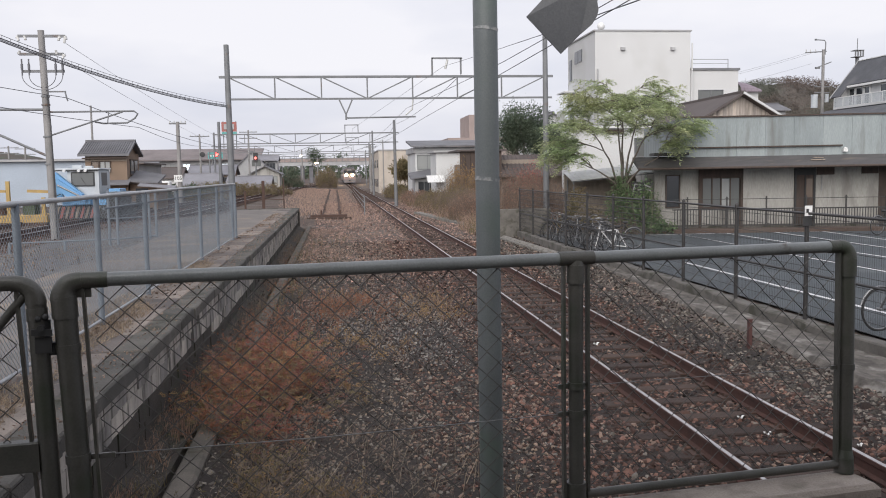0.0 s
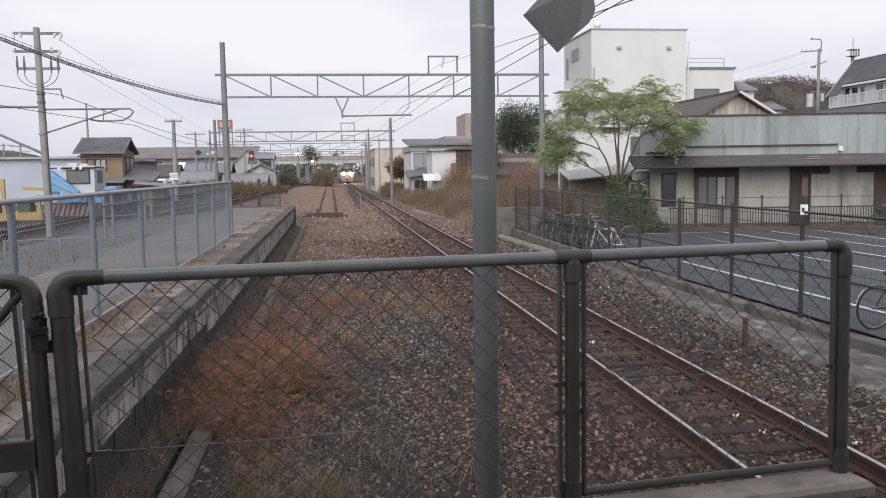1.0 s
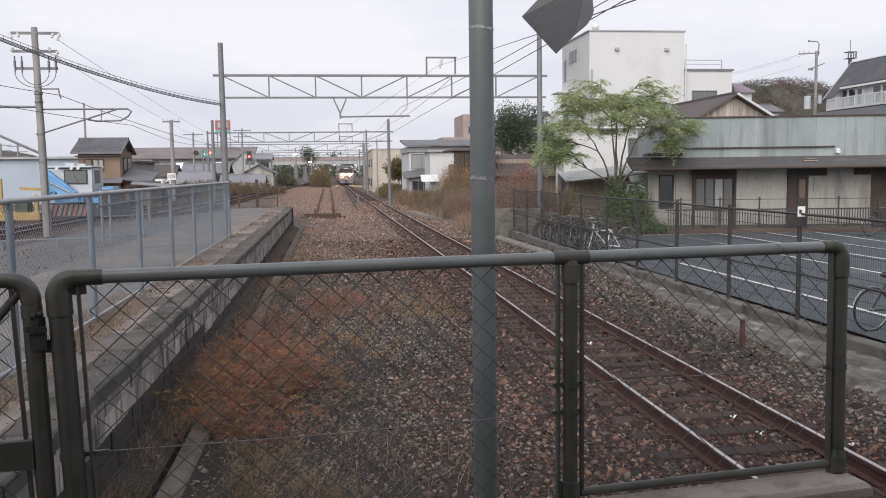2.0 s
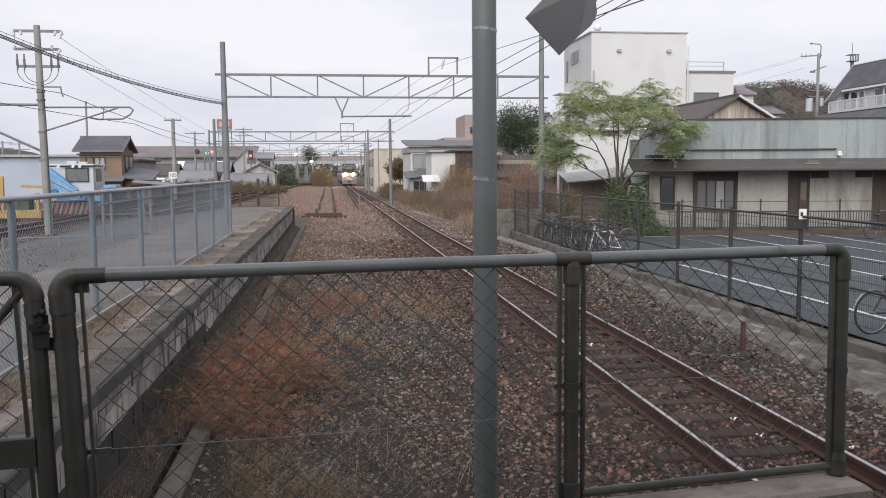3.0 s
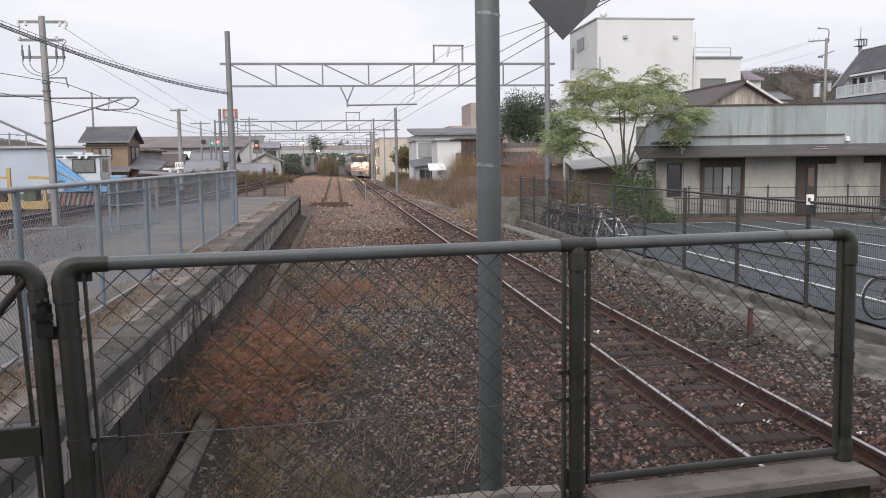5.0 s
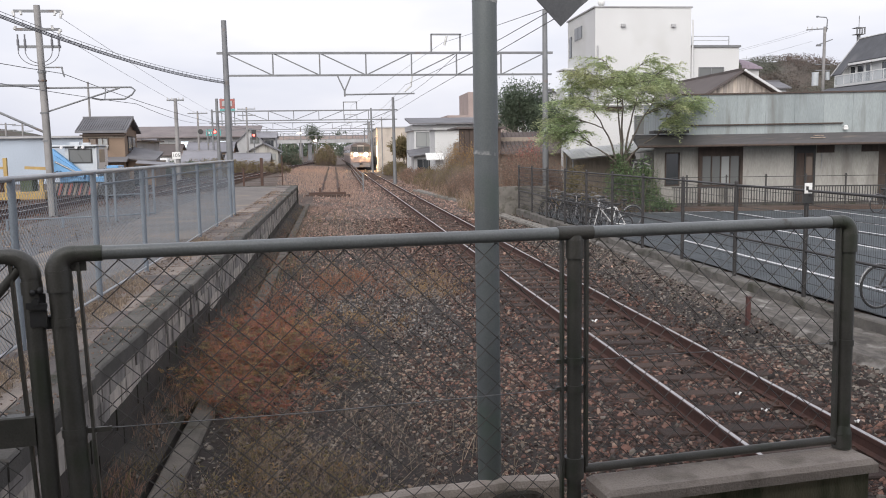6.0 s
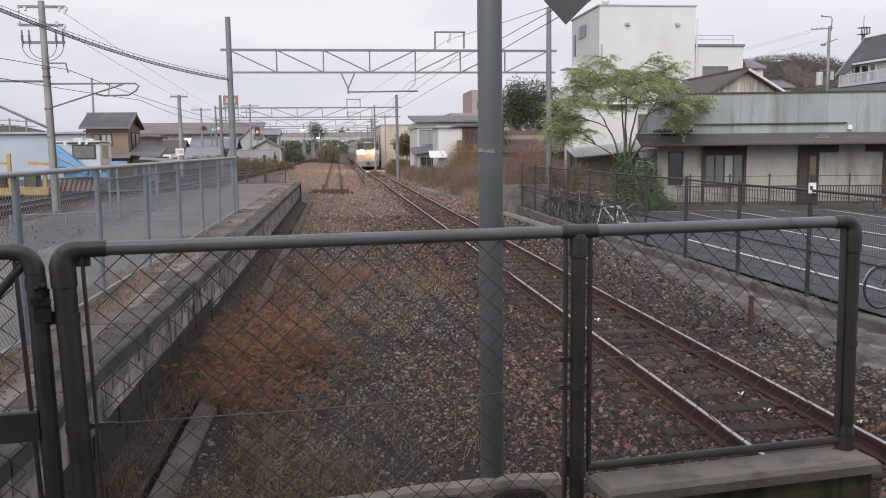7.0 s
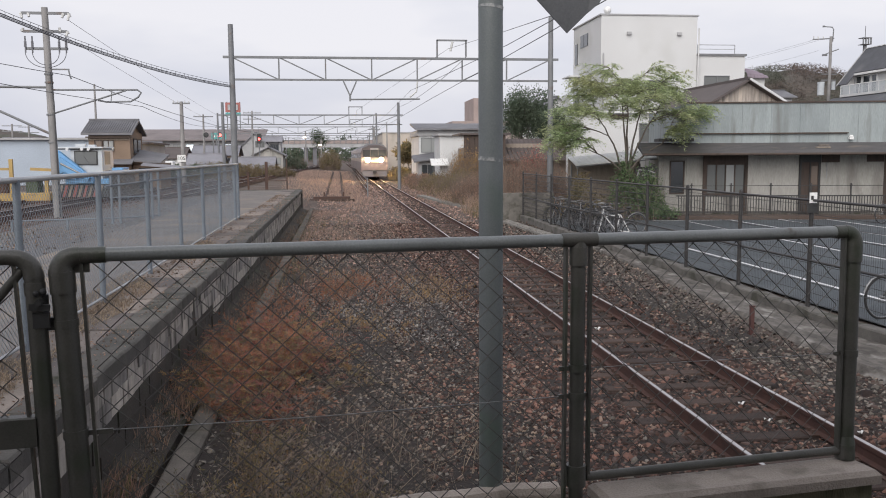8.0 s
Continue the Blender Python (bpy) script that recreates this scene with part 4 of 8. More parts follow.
k = solid("concrete_kerb", Shape().box(-0.05, 1.31, -0.17, 0.03, 0.3, 1.03), KERB_FACE, "concrete plinth under the fence with mossy face", "kerb", kind="structure")
k.matrix_basis = pose(*on_fence(2.36, 0), 0, 0, ang)
part("kerb_cap", Shape().box(-0.1, 1.345, -0.195, 0.05, 1.025, 1.09, 0.022), CAP, k, "pale worn concrete cap")


def scrap(x, y, z, size, turn, label):
    n = 5
    v = [(size * (i / n - 0.5), size * 0.3 * (j - 0.5), size * 0.22 * math.sin(i * 1.7 + j)) for i in range(n + 1) for j in (0, 1)]
    v += [(a, b, c + 0.002) for a, b, c in v]
    m = 2 * (n + 1)
    f = [(2 * i, 2 * i + 2, 2 * i + 3, 2 * i + 1) for i in range(n)] + [(m + 2 * i + 1, m + 2 * i + 3, m + 2 * i + 2, m + 2 * i) for i in range(n)]
    ob = solid("paper_scrap", Shape().add(v, f), WHITE_PAINT, label, "litter", "litter on the track")
    ob.matrix_basis = pose(x, y, z, 0, 0, turn)


scrap(4.17, 8.4, 0.03, 0.08, 10, "crumpled white scrap lying on a sleeper")
scrap(4.17, 7.83, 0.03, 0.08, -8, "crumpled white scrap lying on a sleeper")
scrap(3.85, 12.43, 0.03, 0.1, 20, "small white scrap beside the rail")
scrap(4.83, 7.34, 0.03, 0.07, 20, "small white scrap on the grey stones")
f = solid("floor", Shape().box(-5.0, 6.0, -6.0, 3.2, -0.4, 0.95), PLATFORM_TOP, "grey paved standing area behind the fence", "floor", kind="structure")


def make_planter():
    p = thing("concrete_edging", "low rounded concrete edging with dark soil hollows", "edging")
    out = [(-0.06, -0.5), (0.06, -0.5), (0.06, -0.02), (0.045, 0.012), (0.0, 0.024), (-0.045, 0.012), (-0.06, -0.02)]
    rim = Shape().sweep(out, [(-0.75 + 0.08 * i, 4.3 + 0.17 * math.sin(1.3 * (-0.75 + 0.08 * i)) + 0.004 * math.sin(i * 1.3), 0.83 + 0.004 * math.sin(i)) for i in range(25)])
    part("rim", rim, CAP, p, "pale worn concrete rim")
    # Dark strips laid on the rim's face in place of shaded recesses.
    face = [(0.061, -0.5), (0.085, -0.5), (0.085, -0.08), (0.075, -0.045), (0.061, -0.03)]
    for a, b in ((0.2, 0.66), (0.78, 1.08)):
        pts = [a + (b - a) * i / 8 for i in range(9)]
        part("hollow", Shape().sweep(face, [(x, 4.3 + 0.17 * math.sin(1.3 * x), 0.83 - 0.03 * abs(2 * i / 8 - 1) ** 4) for i, x in enumerate(pts)]), CONCRETE_DARK, p, "dark strip on the rim face painting a shaded recess")
    part("soil", Shape().box(-0.8, 1.2, 3.2, 4.28, 0.2, 0.68), SOIL, p, "dark damp soil")


make_planter()


def make_sign_pole():
    p = thing("sign_pole", "tall grey painted steel pole carrying a dark diamond sign", "sign pole")
    c = (0.80, 4.5)
    part("pole", Shape().tube([(c[0] + 0.006, c[1], 0.2), (c[0] - 0.002, c[1], 4.6)], 0.064, 28), POLE_PAINT, p)
    for z, h in ((2.612, 0.01), (3.39, 0.008)):
        part("tape_band", Shape().tube([(c[0], c[1], z - h), (c[0] + 0.002, c[1], z + h)], 0.0655, 28, caps=False), TAPE, p, "torn pale tape band")
    edge = [(-0.185, 0.0), (0.0, -0.192), (0.1, -0.094), (0.125, -0.074), (0.162, -0.042), (0.187, 0.0), (0.194, 0.03), (0.188, 0.075), (0.2, 0.12), (0.16, 0.17), (0.0, 0.19)]
    plate = Shape().prism(edge, -0.004, 0.004)
    plate.v = [(x, y - 0.035 * max(0.0, x - 0.06) / 0.14, z) for x, y, z in plate.v]
    part("sign_plate", plate.moved(pose(1.204, 4.5, 3.455)), SIGN_BACK, p, "dark bent back of a diamond plate")
    part("sticker", Shape().prism([(-0.07, 0.055), (-0.045, 0.06), (-0.03, 0.1), (-0.05, 0.1)], -0.0065, -0.0045).moved(pose(1.204, 4.5, 3.455)), TAPE, p, "torn pale sticker")
    part("bracket", Shape().bar((0.8, 4.53, 3.66), (1.22, 4.53, 3.66), 0.03, 0.03).bar((1.215, 4.53, 3.66), (1.215, 4.515, 3.4), 0.03, 0.01), PIPE, p)


make_sign_pole()


# ---- fence on the platform ----
def make_side_fence():
    f = thing("platform_fence", "grey-blue steel mesh fence with pale top rail", "fence")
    x, top = -2.66, 2.45
    ys = [5.1, 7.57, 10.03, 12.47, 14.94, 17.4, 19.85, 22.7]
    for y in ys:
        part("post", Shape().tube([(x, y, 0.95), (x, y, top)], 0.032, 12), BLUE_FENCE, f)
    part("post", Shape().tube([(x, 23.4, 0.95), (x, 23.4, top)], 0.032, 12), BLUE_FENCE, f)
    part("top_rail", Shape().tube([(x, 3.6, top), (x, 23.4, top)], 0.026, 12), PALE_RAIL, f, "pale galvanised top rail")
    part("bottom_rail", Shape().tube([(x, 3.6, 1.06), (x, 23.4, 1.06)], 0.016, 8), PALE_RAIL, f)
    part("mid_rail", Shape().tube([(x - 0.02, 10.4, 2.3), (x - 0.02, 23.4, 2.3)], 0.013, 8), BLUE_FENCE, f)
    part("wire_mesh", link_mesh((x, 3.6, 1.06), (0, 1, 0), 19.8, top - 1.06, 0.065, 0.002), BLUE_FENCE, f, "fine grey wire mesh")
    g = thing("yard_fence", "grey-blue steel mesh gate and rail across the yard", "fence")
    run = [(-8.6, 23.9), (-7.3, 24.25), (-6.2, 24.55), (-6.0, 24.62), (-5.3, 25.4), (-5.15, 25.57)]
    for x, y in run:
        part("post", Shape().tube([(x, y, 0.7), (x, y, 2.3 if x > -6.3 else 1.0)], 0.035, 10), BLUE_FENCE, g)
    part("bottom_rail", Shape().tube([(x, y, 0.98) for x, y in run], 0.02, 8), BLUE_FENCE, g)
    part("top_rail", Shape().tube([(x, y, 2.27) for x, y in run[2:]], 0.022, 8), BLUE_FENCE, g)
    part("mid_rail", Shape().tube([(x, y, 1.55) for x, y in run[2:]], 0.018, 8), BLUE_FENCE, g)
    part("wire_mesh", link_mesh((-6.0, 24.62, 0.99), (0.85, 0.95, 0), 1.1, 1.28, 0.09, 0.003), BLUE_FENCE, g)


make_side_fence()


def make_rust_posts():
    f = thing("rusty_barrier", "low barrier of rusty posts at the platform's end", "fence")
    for x, h, w in ((-4.85, 1.85, 0.1), (-3.88, 2.38, 0.15), (-2.79, 2.5, 0.06)):
        part("post", Shape().bar((x, 47.5, -0.1), (x, 47.5, h), w, w), RUST, f)
    part("rail", Shape().bar((-4.85, 47.5, 1.35), (-2.79, 47.5, 1.35), 0.04, 0.04), RUST, f)


make_rust_posts()


# ---- unseen canopy and back wall behind the view, added to shade the foreground ----
c = thing("platform_canopy", "unseen plain steel canopy added to shade the fence and near ground", "canopy", kind="structure")
part("canopy_roof", Shape().box(-7, 9, -9, 1.7, 3.95, 4.05), GREY_WALL, c)
part("canopy_edge", Shape().box(-7, 9, 1.7, 1.8, 3.9, 4.15), MAST, c)
for x in (-4.2, 5.2):
    part("canopy_post", Shape().tube([(x, -2.0, 0.9), (x, -2.0, 3.9)], 0.08, 12), MAST, c)
solid("wall_south", Shape().box(-7, 8, -9.2, -9, 0, 4.05), OLD_WHITE, "unseen plain plastered wall added to block light from behind", "wall", kind="structure")


# ---- car park side ----
FENCE_LINE = [(7.1, 5.2), (7.14, 7.6), (7.18, 10.0), (7.2, 12.42), (7.15, 14.66), (7.22, 17.2), (7.22, 19.55), (7.25, 21.9), (7.2, 24.08), (7.17, 26.3), (7.2, 28.75), (7.28, 31.3), (7.28, 33.6)]


def make_park_fence():
    f = thing("car_park_fence", "dark brown steel mesh fence on a concrete kerb", "fence")
    for i, (x, y) in enumerate(FENCE_LINE):
        part("post", Shape().tube([(x, y, 0.2), (x, y, 1.98)], 0.035, 10).ball((x, y, 1.98), 0.038, 6), DARK_FENCE, f)
    for (x0, y0), (x1, y1) in zip(FENCE_LINE, FENCE_LINE[1:]):
        part("top_rail", Shape().tube([(x0, y0, 1.93), (x1, y1, 1.93)], 0.02, 8), DARK_FENCE, f)
        part("mid_rail", Shape().tube([(x0, y0, 1.0), (x1, y1, 1.0)], 0.02, 8), DARK_FENCE, f)
        s = Shape()
        n = 11
        for j in range(n):
            z = 0.36 + j * 0.15
            s.tube([(x0, y0, z), (x1, y1, z)], 0.0045 if y0 < 18 else 0.0095, 5, caps=False)
        L = math.hypot(x1 - x0, y1 - y0)
        k = int(L / 0.05)
        for j in range(1, k):
            t = j / k
            x, y = x0 + (x1 - x0) * t, y0 + (y1 - y0) * t
            s.tube([(x, y, 0.34), (x, y, 1.9)], 0.0017, 3, caps=False)
        part("mesh_panel", s, DARK_FENCE, f, "fine dark welded wire panel")
    worn = []
    for (x0, y0), (x1, y1) in zip(FENCE_LINE, FENCE_LINE[1:]):
        for j in range(8):
            x, y = x0 + (x1 - x0) * j / 8, y0 + (y1 - y0) * j / 8
            worn.append((x + 0.03 * noise.noise((y * 2.1, 3.0, 0.5)), y, 0.035 * noise.noise((y * 1.7, 0.4, 7.0)) + 0.02 * noise.noise((y * 6.0, 1.4, 2.0))))
    worn.append(FENCE_LINE[-1] + (0.0,))
    c = solid("kerb_wall", Shape().sweep([(-0.12, -0.3), (0.12, -0.3), (0.12, 0.26), (0.1, 0.28), (-0.1, 0.28), (-0.12, 0.26)], worn),
              CONCRETE_MOSS, "low weathered concrete kerb under the car park fence", "kerb", kind="structure")
    s = Shape()
    out = [(6.15, -4), (6.17, 9), (6.25, 11), (6.6, 16.7), (6.8, 19), (7.0, 23)]
    inner = [(7.0, -4), (7.1, 9), (7.1, 11), (7.1, 16.7), (7.12, 19), (7.13, 23)]
    rows, cols = 130, 9
    v = []
    for j in range(rows + 1):
        y = -4 + 27 * (j / rows)
        xo, xi = float(np.interp(y, [q[1] for q in out], [q[0] for q in out])), float(np.interp(y, [q[1] for q in inner], [q[0] for q in inner]))
        xo += 0.05 * noise.noise((y * 1.3, 5.0, 0.0)) + 0.03 * noise.noise((y * 5.0, 2.0, 0.0))
        for i in range(cols + 1):
            x = xo + (xi - xo) * i / cols
            lump = 0.02 * noise.noise((x * 2.5, y * 1.6, 1.0)) + 0.013 * noise.noise((x * 8, y * 6, 4.0))
            v.append((x, y, 0.09 + 0.04 * i / cols + lump if i else -0.02))
    s.add(v, [(j * (cols + 1) + i, j * (cols + 1) + i + 1, (j + 1) * (cols + 1) + i + 1, (j + 1) * (cols + 1) + i) for j in range(rows) for i in range(cols)])
    solid("concrete_strip", s, STRIP, "cracked concrete strip beside the kerb", "pavement", kind="structure")
    w = thing("retaining_wall", "short stained concrete retaining wall beside the brambles", "wall")
    part("wall", Shape().box(6.5, 8.6, 33.85, 34.1, -0.2, 1.15, 0.02), CONCRETE_MOSS, w)
    part("wall_return", Shape().box(6.5, 6.75, 34.1, 38.0, -0.2, 1.1, 0.02), CONCRETE_MOSS, w)
    gut = [(5.35, 57, 0.0), (5.75, 51, 0.0), (6.2, 46, 0.0), (6.55, 41, 0.0), (6.5, 37, 0.0), (6.5, 33.6, 0.0), (6.7, 28, 0.0), (6.85, 23, 0.0)]
    solid("concrete_gutter", Shape().sweep([(-0.2, -0.2), (0.2, -0.2), (0.2, 0.1), (0.13, 0.1), (0.1, 0.05), (-0.1, 0.05), (-0.13, 0.1), (-0.2, 0.1)], gut), CONCRETE, "pale concrete gutter at the foot of the bank", "gutter", kind="structure")
    st = thing("marker_stub", "short rust-red marker post in the ballast", "marker post")
    part("post", Shape().bar((6.03, 11.9, -0.1), (6.03, 11.9, 0.4), 0.055, 0.055).box(5.995, 6.065, 11.865, 11.935, 0.4, 0.415), MARKER_RED, st)
    tg = thing("notice_plate", "small white notice plate wired to a fence post", "sign")
    part("plate", Shape().box(7.13, 7.25, 12.36, 12.37, 1.89, 2.05), WHITE_PAINT, tg)
    part("mark", Shape().box(7.15, 7.19, 12.354, 12.359, 1.94, 2.0), BLACK, tg, "dark unreadable mark")
    part("lower_plate", Shape().box(7.11, 7.25, 12.36, 12.37, 1.74, 1.885), BLACK, tg, "dark lower plate")


make_park_fence()


PARK_LINES = [((9.37, 22.2), (9.34, 6.0)), ((13.15, 31.1), (12.9, 12.0)), ((15.03, 31.66), (15.06, 16.0)), ((16.95, 31.55), (16.6, 18.0)), ((18.75, 31.2), (18.2, 20.0)),
              ((12.0, 31.83), (15.03, 31.66)), ((16.95, 31.55), (18.75, 31.2))]


def make_lines():
    for a, b in PARK_LINES:
        d = (Vector(b) - Vector(a)).normalized()
        o = Vector((-d.y, d.x)) * 0.055
        pts = [Vector(a) + o, Vector(a) - o, Vector(b) - o, Vector(b) + o]
        s = Shape().add([(p.x, p.y, land(p.x, p.y) + 0.06) for p in pts], [(0, 1, 2, 3)])
        solid("parking_line", s, LINE_PAINT, "white painted parking bay line", "road marking", "parking lines", "structure")


make_lines()


def make_bicycle(paint, label, r=0.33):
    b = thing("bicycle", label, "bicycle", "parked bicycles")
    for x in (0.0, 1.08):
        w = part("wheel", Shape().ring((x, 0, r), (0, 1, 0), r - 0.02, 0.011, 28, 5), CHROME, b)
        part("tyre", Shape().ring((x, 0, r), (0, 1, 0), r - 0.004, 0.02, 28, 6), TYRE, w)
        s = Shape()
        for i in range(14):
            a = i * math.pi * 2 / 14
            s.tube([(x, 0, r), (x + (r - 0.02) * math.cos(a), 0, r + (r - 0.02) * math.sin(a))], 0.002, 3, caps=False)
        part("spokes", s.tube([(x, -0.05, r), (x, 0.05, r)], 0.025, 8), CHROME, w)
    bb, seat, head = (0.45, 0, 0.3), (0.3, 0, 0.78), (0.87, 0, 0.8)
    fr = Shape()
    for p, q in ((bb, seat), (bb, head), (seat, (0.84, 0, 0.72)), (seat, (0, 0, r)), (bb, (0, 0, r))):
        fr.tube([p, q], 0.016, 8)
    part("frame", fr, paint, b)
    part("fork", Shape().tube([(0.85, 0, 0.95), (0.93, 0, 0.62), (1.08, 0.03, r)], 0.014, 8), paint, b)
    part("handlebar", Shape().tube([(0.7, -0.27, 0.98), (0.82, -0.2, 1.02), (0.86, 0, 0.97), (0.82, 0.2, 1.02), (0.7, 0.27, 0.98)], 0.012, 8), CHROME, b)
    part("saddle", Shape().ball((0.27, 0, 0.86), 0.1, 8, 0.45).tube([seat, (0.27, 0, 0.86)], 0.013, 8), BLACK, b)
    part("basket", Shape().box(0.93, 1.2, -0.15, 0.15, 0.74, 0.76).bar((0.93, -0.15, 0.95), (1.22, -0.15, 0.95), 0.01, 0.01).bar((0.93, 0.15, 0.95), (1.22, 0.15, 0.95), 0.01, 0.01)
         .bar((1.22, -0.15, 0.95), (1.22, 0.15, 0.95), 0.01, 0.01).bar((1.2, -0.15, 0.75), (1.22, -0.15, 0.95), 0.01, 0.01).bar((1.2, 0.15, 0.75), (1.22, 0.15, 0.95), 0.01, 0.01), BLACK, b)
    part("mudguard", Shape().tube([((r + 0.03) * math.cos(a), 0, r + (r + 0.03) * math.sin(a)) for a in np.linspace(0.6, 2.9, 8)], 0.018, 5), CHROME, b)
    part("crank", Shape().ring((0.45, 0.05, 0.3), (0, 1, 0), 0.08, 0.01, 14, 5).tube([(0.36, -0.08, 0.2), (0.54, 0.08, 0.4)], 0.01, 6), CHROME, b)
    return b


silver = make_bicycle(WHITE_PAINT, "small-wheeled silver bicycle parked behind the car park fence", 0.25)
silver.matrix_basis = pose(8.62, 24.75, 0.1, 5, 0, 192)
dark = make_bicycle(BLACK, "black bicycle parked in a row by the fence")
dark.matrix_basis = pose(9.5, 26.6, 0.1, 4, 0, 186)
for x, y, a, lean in ((8.75, 27.7, 228, -6), (8.5, 29.0, 232, 5), (8.6, 29.5, 218, -7), (8.55, 30.8, 205, -4), (9.4, 28.6, 200, 7)):
    copy_thing(dark, pose(x, y, 0.1, lean, 0, a))
grey = make_bicycle(CHROME, "grey bicycle with a wire basket parked by the fence")
grey.matrix_basis = pose(8.75, 31.6, 0.1, 3, 0, 212)
for x, y, a, lean in ((8.4, 26.2, 235, -6), (8.95, 27.1, 215, 9), (8.7, 28.3, 222, 8), (8.45, 30.2, 225, 6)):
    copy_thing(grey, pose(x, y, 0.1, lean, 0, a))
edge = copy_thing(dark, pose(8.3, 12.2, 0.1, 0, 0, 8))
tagged(edge, "black bicycle standing alone close to the fence")
far = copy_thing(dark, pose(19.55, 29.0, 0.13, 0, 0, 12))
tagged(far, "dark bicycle standing by the building's railing")


def window(parent, x0, x1, z0, z1, y, pane=None, mull=2, frame_mat=None, depth=0.06):
    w = part("window", Shape().box(x0 - 0.05, x1 + 0.05, y - depth, y + 0.02, z0 - 0.05, z0).box(x0 - 0.05, x1 + 0.05, y - depth, y + 0.02, z1, z1 + 0.05)
             .box(x0 - 0.05, x0, y - depth, y + 0.02, z0, z1).box(x1, x1 + 0.05, y - depth, y + 0.02, z0, z1), frame_mat or MAST, parent)
    part("pane", Shape().box(x0, x1, y - 0.012, y - 0.006, z0, z1), pane or PANE, w)
    if mull > 1:
        s = Shape()
        for i in range(1, mull):
            x = x0 + (x1 - x0) * i / mull
            s.box(x - 0.025, x + 0.025, y - depth * 0.8, y - 0.013, z0, z1)
        part("mullion", s, frame_mat or MAST, w)
    return w


def make_shop():
    """The long low building behind the car park; its front runs along local x."""
    b = thing("long_building", "long low building with stained white walls under a green-grey fascia", "building", at=(13.1, 34.25, 0.1), turn=-10.4)
    W = 16.0
    part("wall", Shape().box(0.0, 9.03, 0, 8, -0.3, 2.75), OLD_WHITE, b, "stained white plaster wall")
    part("wall", Shape().box(9.03, W, 0.1, 8, -0.3, 2.75), TIMBER, b, "dark boarded wall")
    for i in range(10):
        x0 = 9.05 + i * 0.7
        part("plank", Shape().box(x0, x0 + 0.685, 0.06, 0.1, -0.1, 2.7), TIMBER, b)
    part("plinth", Shape().box(-0.02, 9.0, -0.05, 0, -0.3, 0.22), CONCRETE_MOSS, b, "low grey concrete plinth")
    for i in range(13):
        x0 = 1.0 + i * 1.15
        part("fascia_panel", Shape().box(x0, x0 + 1.143, -0.1, -0.04, 3.0, 4.6), FASCIA, b, "green-grey streaked sheet panel")
    part("fascia_back", Shape().box(0.95, W + 0.4, -0.03, 7.9, 2.95, 4.56), FASCIA, b)
    part("coping", Shape().box(0.9, W + 0.4, -0.16, 0.1, 4.6, 4.66), TIMBER, b, "dark thin coping")
    part("pipe", Shape().box(0.95, 7.5, -0.2, -0.1, 3.36, 3.41), TIMBER, b, "dark rusty ledge along the fascia")
    part("canopy", Shape().add(
        [(-0.9, -1.45, 2.52), (W, -1.45, 2.52), (W, 0.0, 2.88), (-0.9, 0.0, 2.88), (-0.9, -1.45, 2.6), (W, -1.45, 2.6), (W, 0.0, 3.04), (-0.9, 0.0, 3.04)],
        [(0, 3, 2, 1), (4, 5, 6, 7), (0, 1, 5, 4), (1, 2, 6, 5), (2, 3, 7, 6), (3, 0, 4, 7)]), CANOPY, b, "dark weathered sloping canopy")
    part("fallen_board", Shape().box(6.0, 6.55, -0.9, -0.75, 2.79, 2.83).box(6.2, 6.6, -0.6, -0.5, 2.88, 2.91), BOARD, b, "pale board lying on the canopy")
    part("gutter", Shape().tube([(-0.9, -1.48, 2.55), (W, -1.48, 2.55)], 0.05, 8), TIMBER, b)
    part("roof_slab", Shape().box(-0.1, 1.3, -0.5, 0.6, 3.08, 3.2, 0.02), BLACK, b, "dark flat roof slab")
    for x in (0.06, 1.2):
        part("pillar", Shape().box(x - 0.07, x + 0.07, -0.06, -0.002, 0, 2.74), OLD_WHITE, b, "pale plaster pillar")
    for x, w in ((1.86, 0.06), (3.53, 0.07)):
        part("pillar", Shape().box(x - w, x + w, -0.06, -0.002, 0, 2.74), TIMBER, b, "dark timber pillar")
    part("lintel", Shape().box(1.92, 3.46, -0.05, -0.002, 2.13, 2.6), TIMBER, b, "dark timber boards above the window")
    part("sill", Shape().box(1.85, 3.55, -0.1, -0.002, 0.86, 0.93), TIMBER, b)
    d = part("door", Shape().box(5.74, 6.42, -0.05, -0.01, 0.1, 2.2), TIMBER, b, "dark brown timber door")
    part("door_frame", Shape().box(5.66, 5.74, -0.08, 0, 0.05, 2.6).box(6.42, 6.5, -0.08, 0, 0.05, 2.6).box(5.74, 6.42, -0.07, 0, 2.2, 2.6).box(6.06, 6.1, -0.08, -0.05, 0.1, 2.2), BLACK, d)
    part("pane", Shape().box(6.14, 6.38, -0.055, -0.051, 1.3, 2.05), PANE_BROWN, d)
    part("transom", Shape().box(6.55, 7.25, -0.05, 0.0, 2.2, 2.6), TIMBER, b)
    part("transom", Shape().box(8.34, 9.0, -0.05, 0.0, 2.22, 2.6), TIMBER, b)
    part("downpipe", Shape().tube([(6.75, -0.04, 1.55), (6.75, -0.04, 2.2)], 0.02, 6), GREY_WALL, b)
    window(b, 1.97, 3.45, 0.95, 2.12, 0.0, PANE_GREY, 4, TIMBER)
    part("pane_curtain", Shape().box(2.7, 3.1, -0.02, -0.0135, 0.97, 2.1), PANE_PALE, b, "pale curtain behind the glass")
    window(b, 0.5, 1.0, 0.98, 2.25, 0.0, PANE, 1, TIMBER)
